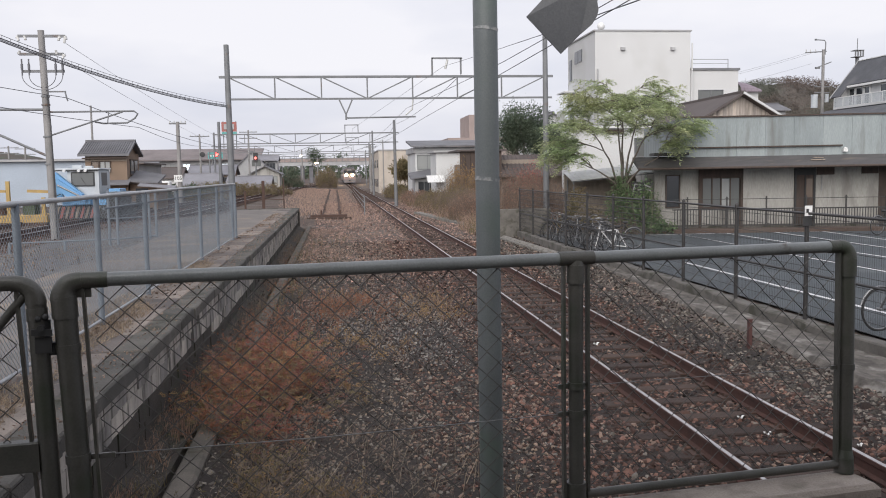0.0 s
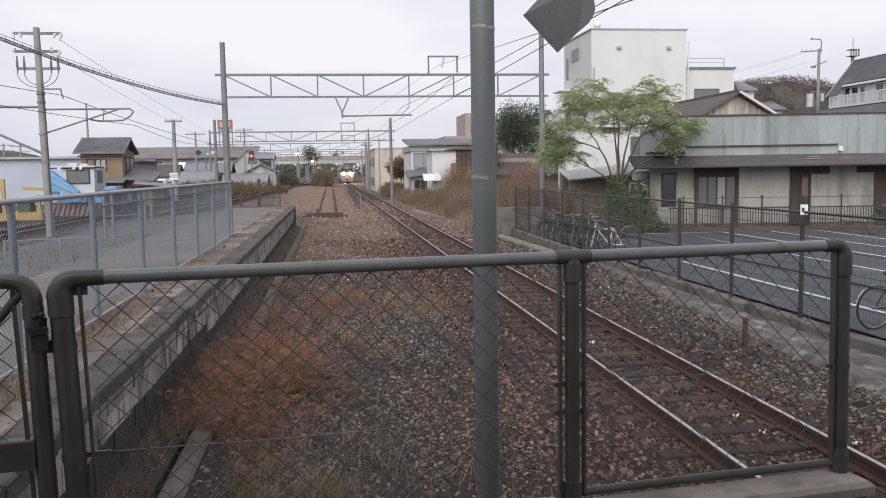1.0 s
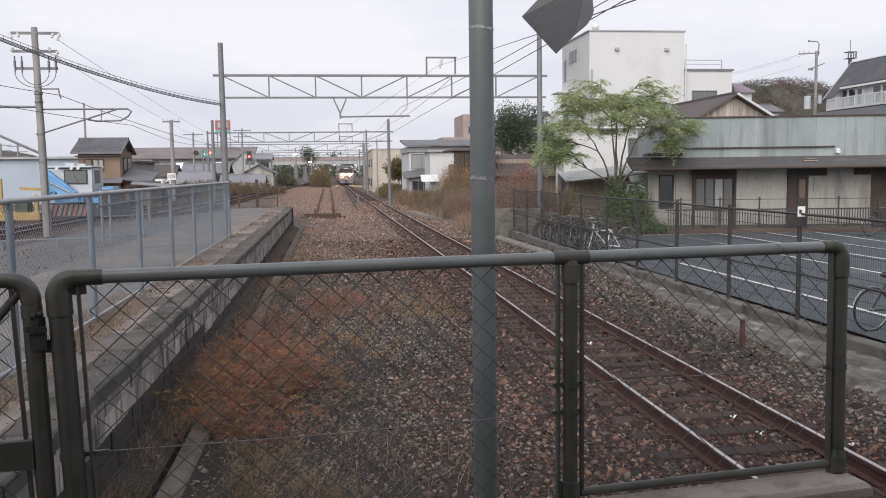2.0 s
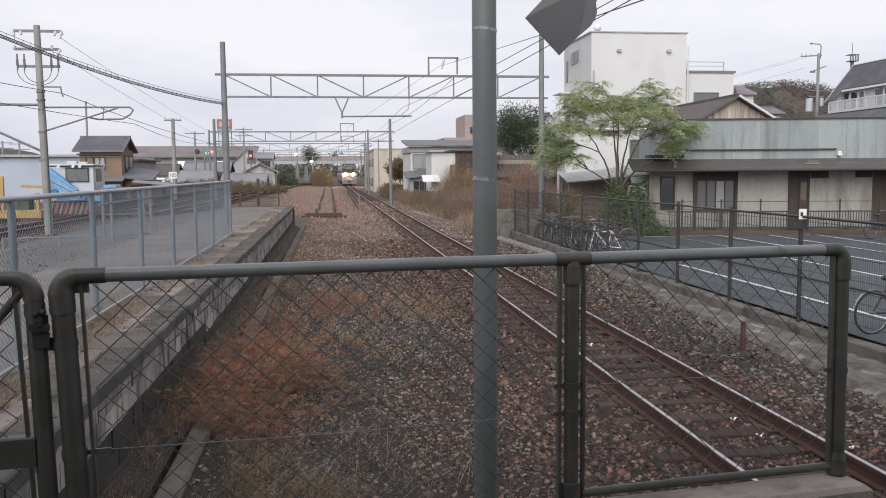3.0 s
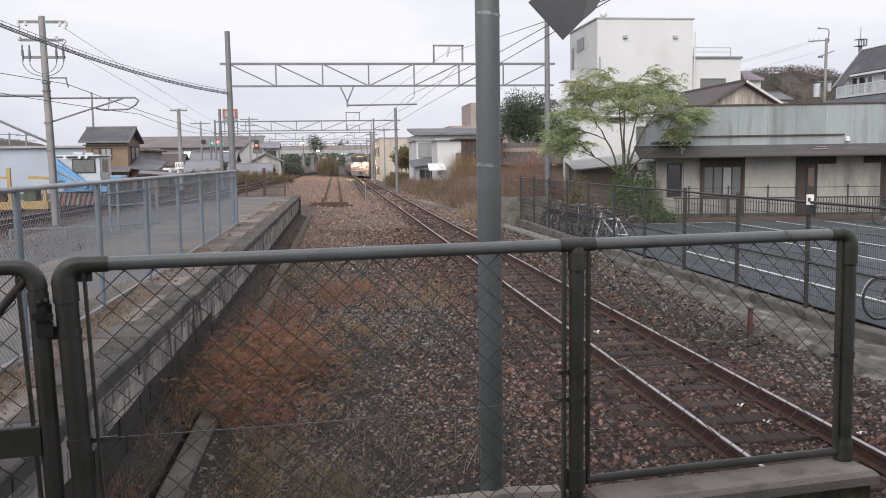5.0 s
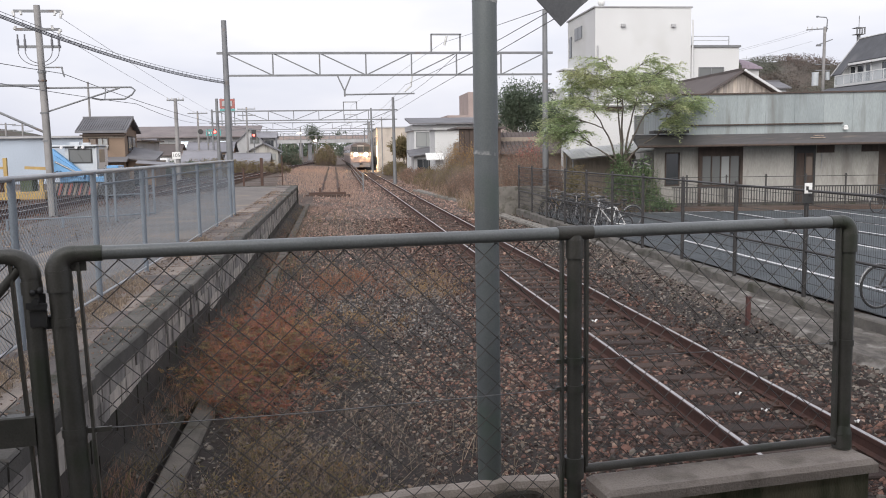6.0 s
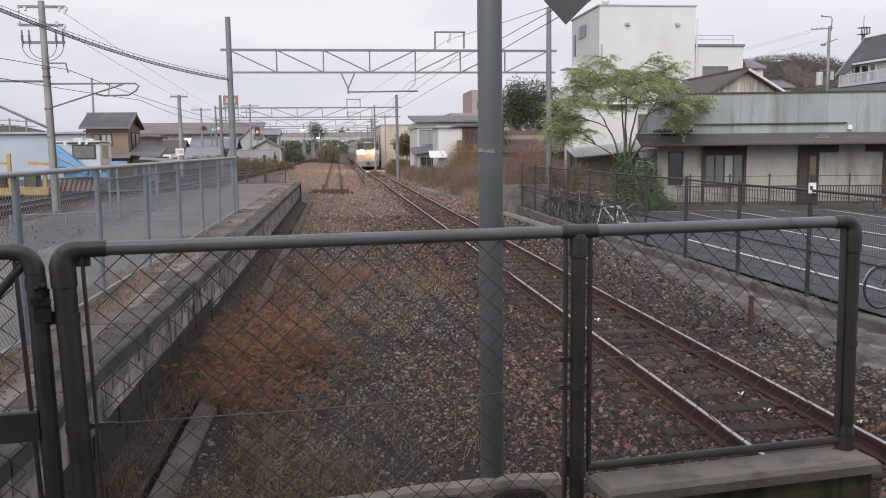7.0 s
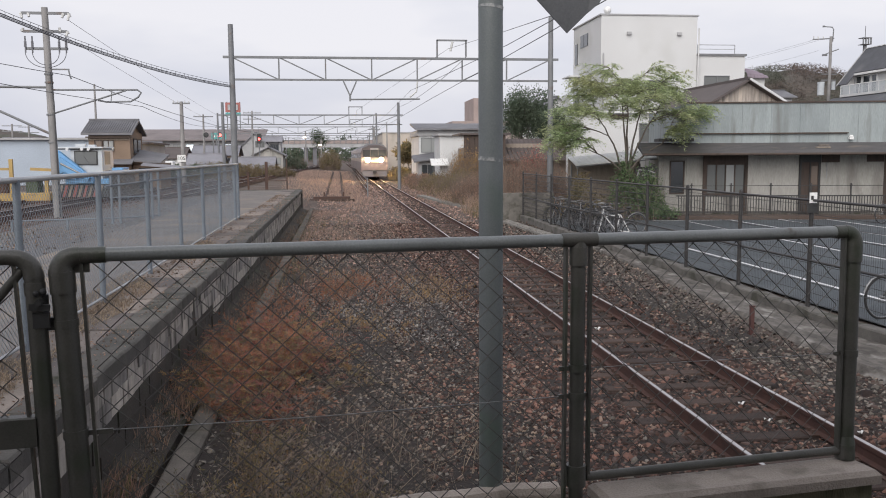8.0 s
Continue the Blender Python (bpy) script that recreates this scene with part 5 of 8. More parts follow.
    part("lamp", Shape().ball((7.6, -0.2, 3.24), 0.09, 8, 0.7).box(7.52, 7.68, -0.26, -0.1, 3.12, 3.22), WHITE_PAINT, b)
    g = thing("low_railing", "low dark picket railing in front of the building", "railing", at=(13.1, 33.1, 0.1), turn=-10.4)
    for i in range(9):
        part("post", Shape().bar((0.9 + i * 1.55, 0, 0), (0.9 + i * 1.55, 0, 1.4), 0.05, 0.05).box(0.84 + i * 1.55, 0.96 + i * 1.55, -0.05, 0.05, 1.3, 1.33), DARK_FENCE, g)
    part("rail", Shape().bar((0.3, 0, 1.3), (13.2, 0, 1.3), 0.022, 0.022).bar((0.3, 0, 0.9), (13.2, 0, 0.9), 0.05, 0.05).bar((0.3, 0, 0.25), (13.2, 0, 0.25), 0.03, 0.03), DARK_FENCE, g)
    pk = Shape().bar((0, 0, 0.22), (0, 0, 0.9), 0.026, 0.026).mesh("picket", DARK_FENCE)
    for i in range(122):
        ob = new("picket", pk)
        ob.parent = g
        ob.location = (0.4 + i * 0.105, 0, 0)


make_shop()
s = Shape().box(0.2, 14.5, -0.5, 0.35, -0.2, 0.16, 0.02)
bed = solid("planting_strip", s, SOIL, "narrow strip of brown soil before the railing", "ground", kind="structure")
bed.matrix_basis = pose(13.0, 32.75, 0.1, 0, 0, -10.4)


def make_white_block():
    b = thing("white_building", "plain white rendered three-storey block with flat roof", "building")
    part("wall", Shape().box(18.55, 25.6, 60, 67.2, 0, 12.45), WHITE_WALL, b)
    part("parapet", Shape().box(18.45, 25.7, 59.93, 67.3, 12.45, 12.54), GREY_WALL, b, "thin grey roof edging")
    part("wing", Shape().box(25.6, 29.3, 60.1, 67, 0, 9.7), WHITE_WALL, b)
    part("wing_edge", Shape().box(25.6, 29.4, 60.0, 67, 9.7, 9.85), MAST, b)
    window(b, 26.3, 28.1, 6.9, 8.25, 60.08, PANE_GREY, 2)
    window(b, 22.0, 23.4, 6.6, 7.9, 59.98, PANE, 2)
    for x in (20.4, 24.1):
        part("vent", Shape().box(x, x + 0.3, 59.8, 60, 11.1, 11.3), GREY_WALL, b)
    part("roof_rail", Shape().bar((25.8, 60.3, 10.5), (28.6, 60.3, 10.5), 0.05, 0.05).bar((25.8, 60.3, 9.8), (25.8, 60.3, 10.5), 0.05, 0.05).bar((28.6, 60.3, 9.8), (28.6, 60.3, 10.5), 0.05, 0.05).bar((25.8, 60.3, 10.2), (28.6, 60.3, 10.2), 0.04, 0.04), PALE_RAIL, b)
    part("downpipe", Shape().tube([(25.7, 59.9, 2), (25.7, 59.9, 11.6)], 0.06, 8), WHITE_WALL, b)
    part("downpipe", Shape().tube([(18.7, 59.9, 2), (18.7, 59.9, 9.8)], 0.05, 8), GREY_WALL, b)
    for y, z, w, h in ((63.7, 11.2, 0.45, 0.45), (64.7, 11.2, 0.45, 0.45), (66.3, 10.4, 0.3, 0.8), (66.0, 6.5, 0.5, 0.6)):
        part("side_window", Shape().box(18.5, 18.56, y - w, y + w, z - h, z + h), PANE, b)
    part("stair_landing", Shape().box(17.6, 18.5, 64.8, 67.1, 6.2, 6.3).box(17.6, 17.65, 64.8, 67.1, 6.3, 7.3), WHITE_WALL, b, "white outside stair landing")
    part("stair_landing", Shape().box(17.6, 18.5, 64.8, 67.1, 8.6, 8.7), WHITE_WALL, b)
    part("dish", Shape().ball((19.1, 60.4, 12.85), 0.28, 8), WHITE_PAINT, b)


make_white_block()


def gable(parent, x0, x1, y0, y1, z, rise, over, roof, wall, along="y", th=0.14):
    """A pitched roof with thickness over a box; the ridge runs along y (gable to the front) or x."""
    s = Shape()
    if along == "y":
        xm = (x0 + x1) / 2
        for a, b in ((x0 - over, xm), (x1 + over, xm)):
            drop = rise * over / (xm - x0)
            s.add([(a, y0 - over, z - drop), (b, y0 - over, z + rise), (b, y1 + over, z + rise), (a, y1 + over, z - drop),
                   (a, y0 - over, z - drop + th), (b, y0 - over, z + rise + th), (b, y1 + over, z + rise + th), (a, y1 + over, z - drop + th)],
                  [(0, 1, 2, 3), (4, 5, 6, 7), (0, 1, 5, 4), (1, 2, 6, 5), (2, 3, 7, 6), (3, 0, 4, 7)])
        part("gable_wall", Shape().prism([(x0, z), (x1, z), (xm, z + rise)], y0, y0 + 0.15), wall, parent)
        part("ridge", Shape().bar((xm, y0 - over, z + rise + th), (xm, y1 + over, z + rise + th), 0.25, 0.16), roof, parent)
    else:
        ym = (y0 + y1) / 2
        for a, b in ((y0 - over, ym), (y1 + over, ym)):
            drop = rise * over / (ym - y0)
            s.add([(x0 - over, a, z - drop), (x0 - over, b, z + rise), (x1 + over, b, z + rise), (x1 + over, a, z - drop),
                   (x0 - over, a, z - drop + th), (x0 - over, b, z + rise + th), (x1 + over, b, z + rise + th), (x1 + over, a, z - drop + th)],
                  [(0, 1, 2, 3), (4, 5, 6, 7), (0, 1, 5, 4), (1, 2, 6, 5), (2, 3, 7, 6), (3, 0, 4, 7)])
        for x in (x0, x1 - 0.15):
            g = Shape()
            g.add([(x, y0, z), (x, y1, z), (x, ym, z + rise), (x + 0.15, y0, z), (x + 0.15, y1, z), (x + 0.15, ym, z + rise)],
                  [(0, 1, 2), (3, 5, 4), (0, 3, 4, 1), (1, 4, 5, 2), (2, 5, 3, 0)])
            part("gable_wall", g, wall, parent)
        part("ridge", Shape().bar((x0 - over, ym, z + rise + th), (x1 + over, ym, z + rise + th), 0.25, 0.16), roof, parent)
    return part("roof", s, roof, parent)


def make_right_houses():
    h = thing("gabled_house", "house with weathered board gable and brown roof", "house")
    part("wall", Shape().box(20.5, 25.5, 47, 55, 0, 5.3), BOARD, h)
    gable(h, 20.5, 25.5, 47, 55, 5.3, 1.45, 0.5, ROOF_BROWN, BOARD)
    part("bargeboard", Shape().bar((23.0, 46.45, 6.86), (26.0, 46.45, 5.12), 0.08, 0.12), WHITE_WALL, h, "pale bargeboard")
    for i in range(24):
        x = 20.7 + i * 0.2
        z1 = 5.35 + 1.4 * (1 - abs(x - 23.0) / 2.5)
        part("board", Shape().box(x - 0.096, x + 0.096, 46.96, 46.995, 5.0, z1), GABLE_BOARD, h)
    h = thing("hill_house", "white two-storey house with steep dark roof and long balcony", "house")
    part("wall", Shape().prism([(53.6, 0), (58.5, 0), (58.2, 10.4), (55.1, 13.4), (53.6, 11.1)], 64, 85.3), WHITE_WALL, h)
    part("roof", Shape().prism([(53.05, 10.85), (55.1, 13.4), (55.1, 13.58), (52.93, 10.97)], 63.5, 84.2), ROOF_SLATE, h, "steep dark grey roof")
    part("roof", Shape().prism([(52.2, 9.7), (55.1, 13.4), (55.1, 13.58), (52.07, 9.8)], 84.2, 85.7), ROOF_SLATE, h, "steep dark grey roof")
    part("roof", Shape().prism([(55.1, 13.4), (58.6, 9.9), (58.7, 10.02), (55.1, 13.58)], 63.5, 85.7), ROOF_SLATE, h, "steep dark grey roof")
    part("verge", Shape().prism([(52.0, 9.7), (55.1, 13.6), (55.1, 13.66), (51.97, 9.78)], 85.7, 85.8), GREY_WALL, h, "pale verge strip")
    part("ridge", Shape().bar((55.1, 63.5, 13.62), (55.1, 85.7, 13.62), 0.14, 0.08), WHITE_PAINT, h, "pale ridge strip")
    part("wing_wall", Shape().prism([(52.3, 8.7), (53.6, 8.7), (53.3, 11.0), (52.3, 9.75)], 84.9, 85.05), WHITE_WALL, h)
    part("eave_trim", Shape().box(52.9, 53.1, 63.5, 84.2, 10.68, 10.88), WHITE_PAINT, h)
    bal = part("balcony", Shape().box(52.0, 53.6, 64, 85.0, 8.55, 8.7).box(51.96, 52.0, 64, 85.04, 8.5, 8.74), WHITE_WALL, h)
    part("handrail", Shape().box(51.98, 52.05, 64, 85, 9.63, 9.71).box(51.98, 53.6, 84.94, 85, 9.63, 9.71), WHITE_PAINT, bal)
    for i in range(14):
        part("post", Shape().box(51.98, 52.05, 84.93 - i * 1.6, 85.0 - i * 1.6, 8.7, 9.63), WHITE_PAINT, bal)
    s = Shape()
    for i in range(190):
        s.box(52.0, 52.03, 84.9 - i * 0.11, 84.94 - i * 0.11, 8.74, 9.63)
    part("balustrade", s, CAB_GREY, bal, "close-set pale bars")
    for y0, y1 in ((83.75, 84.8), (82.3, 83.6), (81.2, 82.15), (78.2, 79.6), (76.7, 78.1), (72.5, 74.5), (69, 71)):
        w = part("window_frame", Shape().box(53.5, 53.6, y0, y0 + 0.1, 8.75, 10.65).box(53.5, 53.6, y1 - 0.1, y1, 8.75, 10.65).box(53.5, 53.6, y0 + 0.1, y1 - 0.1, 10.55, 10.65).box(53.5, 53.6, y0 + 0.1, y1 - 0.1, 8.75, 8.85), WHITE_PAINT, h)
        part("pane", Shape().box(53.55, 53.59, y0 + 0.1, y1 - 0.1, 8.85, 10.55), PANE, w)
    part("lower_roof", Shape().prism([(48.9, 7.0), (52.2, 8.35), (52.2, 8.5), (48.85, 7.12)], 62, 86.6), ROOF_SLATE, h, "lower dark roof under the balcony")
    part("lower_wall", Shape().box(49.5, 53.6, 63, 86, 0, 7.2), OLD_WHITE, h)
    h = thing("back_house", "small house with a blue-grey tiled roof behind the gable", "house")
    part("wall", Shape().box(37.4, 41.2, 75, 79, 0, 7.85), GREY_WALL, h)
    gable(h, 37.4, 41.2, 75, 79, 7.85, 0.62, 0.35, ROOF_TILE, GREY_WALL, "x", 0.1)
    h = thing("track_house", "two-storey white house with grey roof behind the railway weeds", "house")
    part("wall", Shape().box(7.0, 14.5, 75, 83, 0, 4.4), WHITE_WALL, h)
    part("upper_band", Shape().box(6.85, 14.6, 74.85, 83, 4.4, 4.9), GREY_WALL, h)
    part("roof", Shape().add([(6.6, 74.4, 4.9), (15, 74.4, 4.9), (15, 80, 5.5), (6.6, 80, 5.5), (6.6, 74.4, 5.02), (15, 74.4, 5.02), (15, 80, 5.66), (6.6, 80, 5.66)],
         [(3, 2, 1, 0), (4, 5, 6, 7), (0, 1, 5, 4), (1, 2, 6, 5), (2, 3, 7, 6), (3, 0, 4, 7)]), ROOF_TILE, h)
    window(h, 7.2, 8.9, 3.0, 4.2, 74.98, PANE_PALE, 2)
    window(h, 10.2, 12.0, 3.0, 4.2, 74.98, PANE_PALE, 2)
    part("lean_to", Shape().box(6.7, 8.8, 72.5, 75, 0, 2.2), GREY_WALL, h)
    part("lean_to_roof", Shape().add([(6.3, 72, 2.1), (9.1, 72, 2.5), (9.1, 75, 3.0), (6.3, 75, 2.6), (6.3, 72, 2.2), (9.1, 72, 2.6), (9.1, 75, 3.1), (6.3, 75, 2.7)],
         [(3, 2, 1, 0), (4, 5, 6, 7), (0, 1, 5, 4), (1, 2, 6, 5), (2, 3, 7, 6), (3, 0, 4, 7)]), ROOF_TILE, h)
    window(h, 7.0, 8.4, 0.9, 1.9, 72.48, PANE, 3)
    h = thing("white_shed", "narrow white-walled shed with a flat roof", "shed")
    part("wall", Shape().box(8.0, 9.9, 68, 72, 0, 4.25), WHITE_WALL, h)
    part("roof", Shape().box(7.8, 10.4, 67.7, 72.2, 4.25, 4.4), GREY_WALL, h)
    part("awning", Shape().add([(7.2, 67.0, 1.9), (8.6, 67.0, 1.9), (8.6, 68, 2.4), (7.2, 68, 2.4), (7.2, 67.0, 1.95), (8.6, 67.0, 1.95), (8.6, 68, 2.45), (7.2, 68, 2.45)],
         [(3, 2, 1, 0), (4, 5, 6, 7), (0, 1, 5, 4), (1, 2, 6, 5), (2, 3, 7, 6), (3, 0, 4, 7)]), WHITE_PAINT, h)
    h = thing("timber_shed", "dark old timber shed over the bushes", "shed")
    part("wall", Shape().box(8.9, 11.6, 60, 64, 0.2, 3.2), BOARD, h)
    for i in range(8):
        part("plank", Shape().box(8.7 + i * 0.37, 9.05 + i * 0.37, 59.6, 59.75, 2.3, 4.1), TIMBER, h)
    part("roof", Shape().box(8.5, 12, 59.4, 64.4, 4.1, 4.22), ROOF_BROWN, h)
    h = thing("long_shed", "long low dark shed behind the brambles", "shed")
    part("wall", Shape().box(11.9, 18.5, 61, 64, 0.2, 3.5), BOARD, h)
    part("roof", Shape().add([(11.6, 59.4, 2.3), (18.8, 59.4, 2.3), (18.8, 62.4, 3.75), (11.6, 62.4, 3.75), (11.6, 59.4, 2.42), (18.8, 59.4, 2.42), (18.8, 62.4, 3.87), (11.6, 62.4, 3.87)],
         [(3, 2, 1, 0), (4, 5, 6, 7), (0, 1, 5, 4), (1, 2, 6, 5), (2, 3, 7, 6), (3, 0, 4, 7)]), ROOF_BROWN, h)
    for i in range(24):
        x = 11.7 + i * 0.3
        part("roof_batten", Shape().bar((x, 59.4, 2.45), (x, 62.4, 3.9), 0.07, 0.06), ROOF_BROWN, h)
    h = thing("brown_tower", "pinkish-brown block above the rooftops", "building")
    part("wall", Shape().box(17.3, 20.5, 110, 118, 0, 10.0), BRICK_WALL, h)
    part("base", Shape().box(14.3, 26, 108, 120, 0, 7.0), BRICK_WALL, h)
    window(h, 18.0, 19.0, 7.6, 8.4, 109.98, PANE, 1)
    h = thing("pale_factory", "long pale two-storey building by the line", "building")
    part("wall", Shape().box(6.0, 12.5, 118, 150, 0, 5.8), CREAM_WALL, h)
    part("edge", Shape().box(5.9, 12.6, 117.9, 150, 5.8, 5.95), GREY_WALL, h)
    for y in (121, 126, 131, 137):
        part("side_window", Shape().box(5.94, 6.01, y, y + 2, 3.5, 4.6), PANE, h)
        part("side_window", Shape().box(5.94, 6.01, y, y + 2, 0.8, 1.9), PANE, h)
    h = thing("corner_house", "white house with dark gable eaves beside the tree", "house")
    part("wall", Shape().box(18.1, 20.9, 76, 84, 0, 6.9), WHITE_WALL, h)
    gable(h, 18.1, 20.9, 76, 84, 6.9, 0.85, 0.3, ROOF_TILE, WHITE_WALL, th=0.12)
    h = thing("white_annex", "low white-walled annex under a pale flat roof", "house")
    part("wall", Shape().box(13.3, 19.4, 48, 49.6, 0, 5.15), WHITE_WALL, h)
    part("roof", Shape().box(13.1, 19.5, 47.8, 49.7, 5.15, 5.27), GREY_WALL, h)
    part("gutter", Shape().box(13.1, 19.4, 47.72, 47.8, 5.02, 5.12), WHITE_PAINT, h)
    part("vent", Shape().box(15.4, 16.5, 47.9, 48, 4.7, 4.95), TIMBER, h, "dark louvred vent")
    window(h, 17.2, 18.4, 3.4, 4.4, 48, PANE_GREY, 2)
    h = thing("bicycle_shelter", "lean-to shelter with a pale corrugated roof and dark inside", "shelter")
    for i in range(16):
        t0, t1 = i / 16, (i + 0.93) / 16
        e = [Vector((9.7, 34.6, 2.2)).lerp(Vector((13.1, 34.3, 2.5)), t) for t in (t0, t1)] + [Vector((9.9, 36.6, 2.52)).lerp(Vector((13.2, 36.3, 2.82)), t) for t in (t1, t0)]
        part("roof_sheet", Shape().add([tuple(q) for q in e] + [(q.x, q.y, q.z + 0.04) for q in e], [(3, 2, 1, 0), (4, 5, 6, 7), (0, 1, 5, 4), (1, 2, 6, 5), (2, 3, 7, 6), (3, 0, 4, 7)]), SHEET_PALE, h)
    part("roof_frame", Shape().bar((9.7, 34.64, 2.17), (13.1, 34.34, 2.47), 0.03, 0.03).bar((9.9, 36.6, 2.47), (13.2, 36.3, 2.77), 0.06, 0.06), MAST, h)
    part("back_wall", Shape().box(9.9, 13.1, 36.5, 36.6, 0.0, 2.45), BOARD, h, "brown boarded back wall")
    for x, y in ((9.8, 34.7), (12.9, 34.45), (10.0, 36.4), (13.0, 36.2)):
        part("post", Shape().tube([(x, y, 0.05), (x, y, 2.25)], 0.03, 8), MAST, h)
    m = thing("notice_board", "dark board with worn pale marks beside the shelter", "sign", at=(12.45, 33.9, 0.1), turn=-10)
    part("panel", Shape().box(-0.45, 0.45, -0.02, 0.02, 1.45, 2.05), BLACK, m)
    for x in (-0.35, 0.35):
        part("post", Shape().bar((x, 0.04, 0), (x, 0.04, 2.0), 0.05, 0.05), MAST, m)
    for x0, z0, x1, z1 in ((-0.38, 1.6, -0.3, 1.95), (-0.3, 1.95, -0.05, 1.9), (-0.2, 1.7, 0.0, 1.75), (0.08, 1.92, 0.35, 1.8), (0.12, 1.72, 0.36, 1.68)):
        part("mark", Shape().bar((x0, -0.026, z0), (x1, -0.026, z1), 0.05, 0.006, (0, 1, 0)), GREY_WALL, m, "worn pale mark")
    v = thing("arched_roof", "small purple-grey arched roof behind the gable", "roof", at=(30.1, 61.2, 0))
    part("wall", Shape().box(0.05, 1.5, 0.35, 3, 0, 8.35), WHITE_WALL, v)
    for i in range(6):
        x0, x1 = i * 0.27, i * 0.27 + 0.25
        d = 0.5 * (i / 5) ** 2
        arc = [(1.6 * (1 - math.cos(t)), 8.25 + (0.82 - d) * math.sin(t)) for t in (0, 0.35, 0.7, 1.05, 1.4)]
        e = [(x, y, z + dz) for dz in (0.0, 0.05) for x in (x0, x1) for y, z in arc]
        part("roof_sheet", Shape().add(e, [(j, j + 1, 6 + j, 5 + j) for j in range(4)] + [(10 + j, 15 + j, 16 + j, 11 + j) for j in range(4)] + [(0, 5, 15, 10), (4, 14, 19, 9)] + [(j, 10 + j, 11 + j, j + 1) for j in range(4)] + [(5 + j, 6 + j, 16 + j, 15 + j) for j in range(4)]), MAUVE_ROOF, v)


make_right_houses()


# ---- plants ----
def make_tree(name, at, height, spread, leaf, label, seed, n_leaf, size, forks=5, lift=0.35, fuzz=0.075):
    rng = np.random.default_rng(seed)
    r = random.Random(seed)
    t = thing(name, label, "tree", at=at)
    wood = Shape()
    tips = []

    def grow(p, d, length, rad, level):
        pts = [p]
        for i in range(4):
            d = (d + Vector((r.uniform(-1, 1), r.uniform(-1, 1), r.uniform(-0.3, 0.5))) * 0.16).normalized()
            p = p + d * length / 4
            pts.append(p)
        wood.tube(pts, rad, 7 if level < 2 else 5, rad * 0.55)
        if level >= 3:
            tips.extend(pts[1:])
            return
        if level == 2:
            tips.extend(pts[2:])
        kids = r.randint(2, 3) if level else forks
        for i in range(kids):
            a = 2 * math.pi * (i + r.uniform(-0.3, 0.3)) / kids + (0 if level == 0 else r.uniform(0, 6))
            side = Vector((math.cos(a) * spread, math.sin(a) * spread, 0))
            nd = (d * 0.75 + side * (0.55 if level else 0.6) + Vector((0, 0, 0.12))).normalized()
            grow(pts[-1 - (i % 2)], nd, length * (r.uniform(0.62, 0.85) if level else r.uniform(1.0, 1.35)), rad * 0.6, level + 1)

    grow(Vector((0, 0, -0.1)), Vector((0.02, 0, 1)), height * lift, height * 0.016, 0)
    part("trunk", wood, BARK, t)
    tips = np.array([tuple(p) for p in tips])
    k = rng.integers(0, len(tips), n_leaf)
    spots = tips[k] + rng.normal(size=(n_leaf, 3)) * np.array([1, 1, 0.5]) * height * fuzz
    leaves("crown", spots, size, leaf, rng, t, 2.2)
    return t


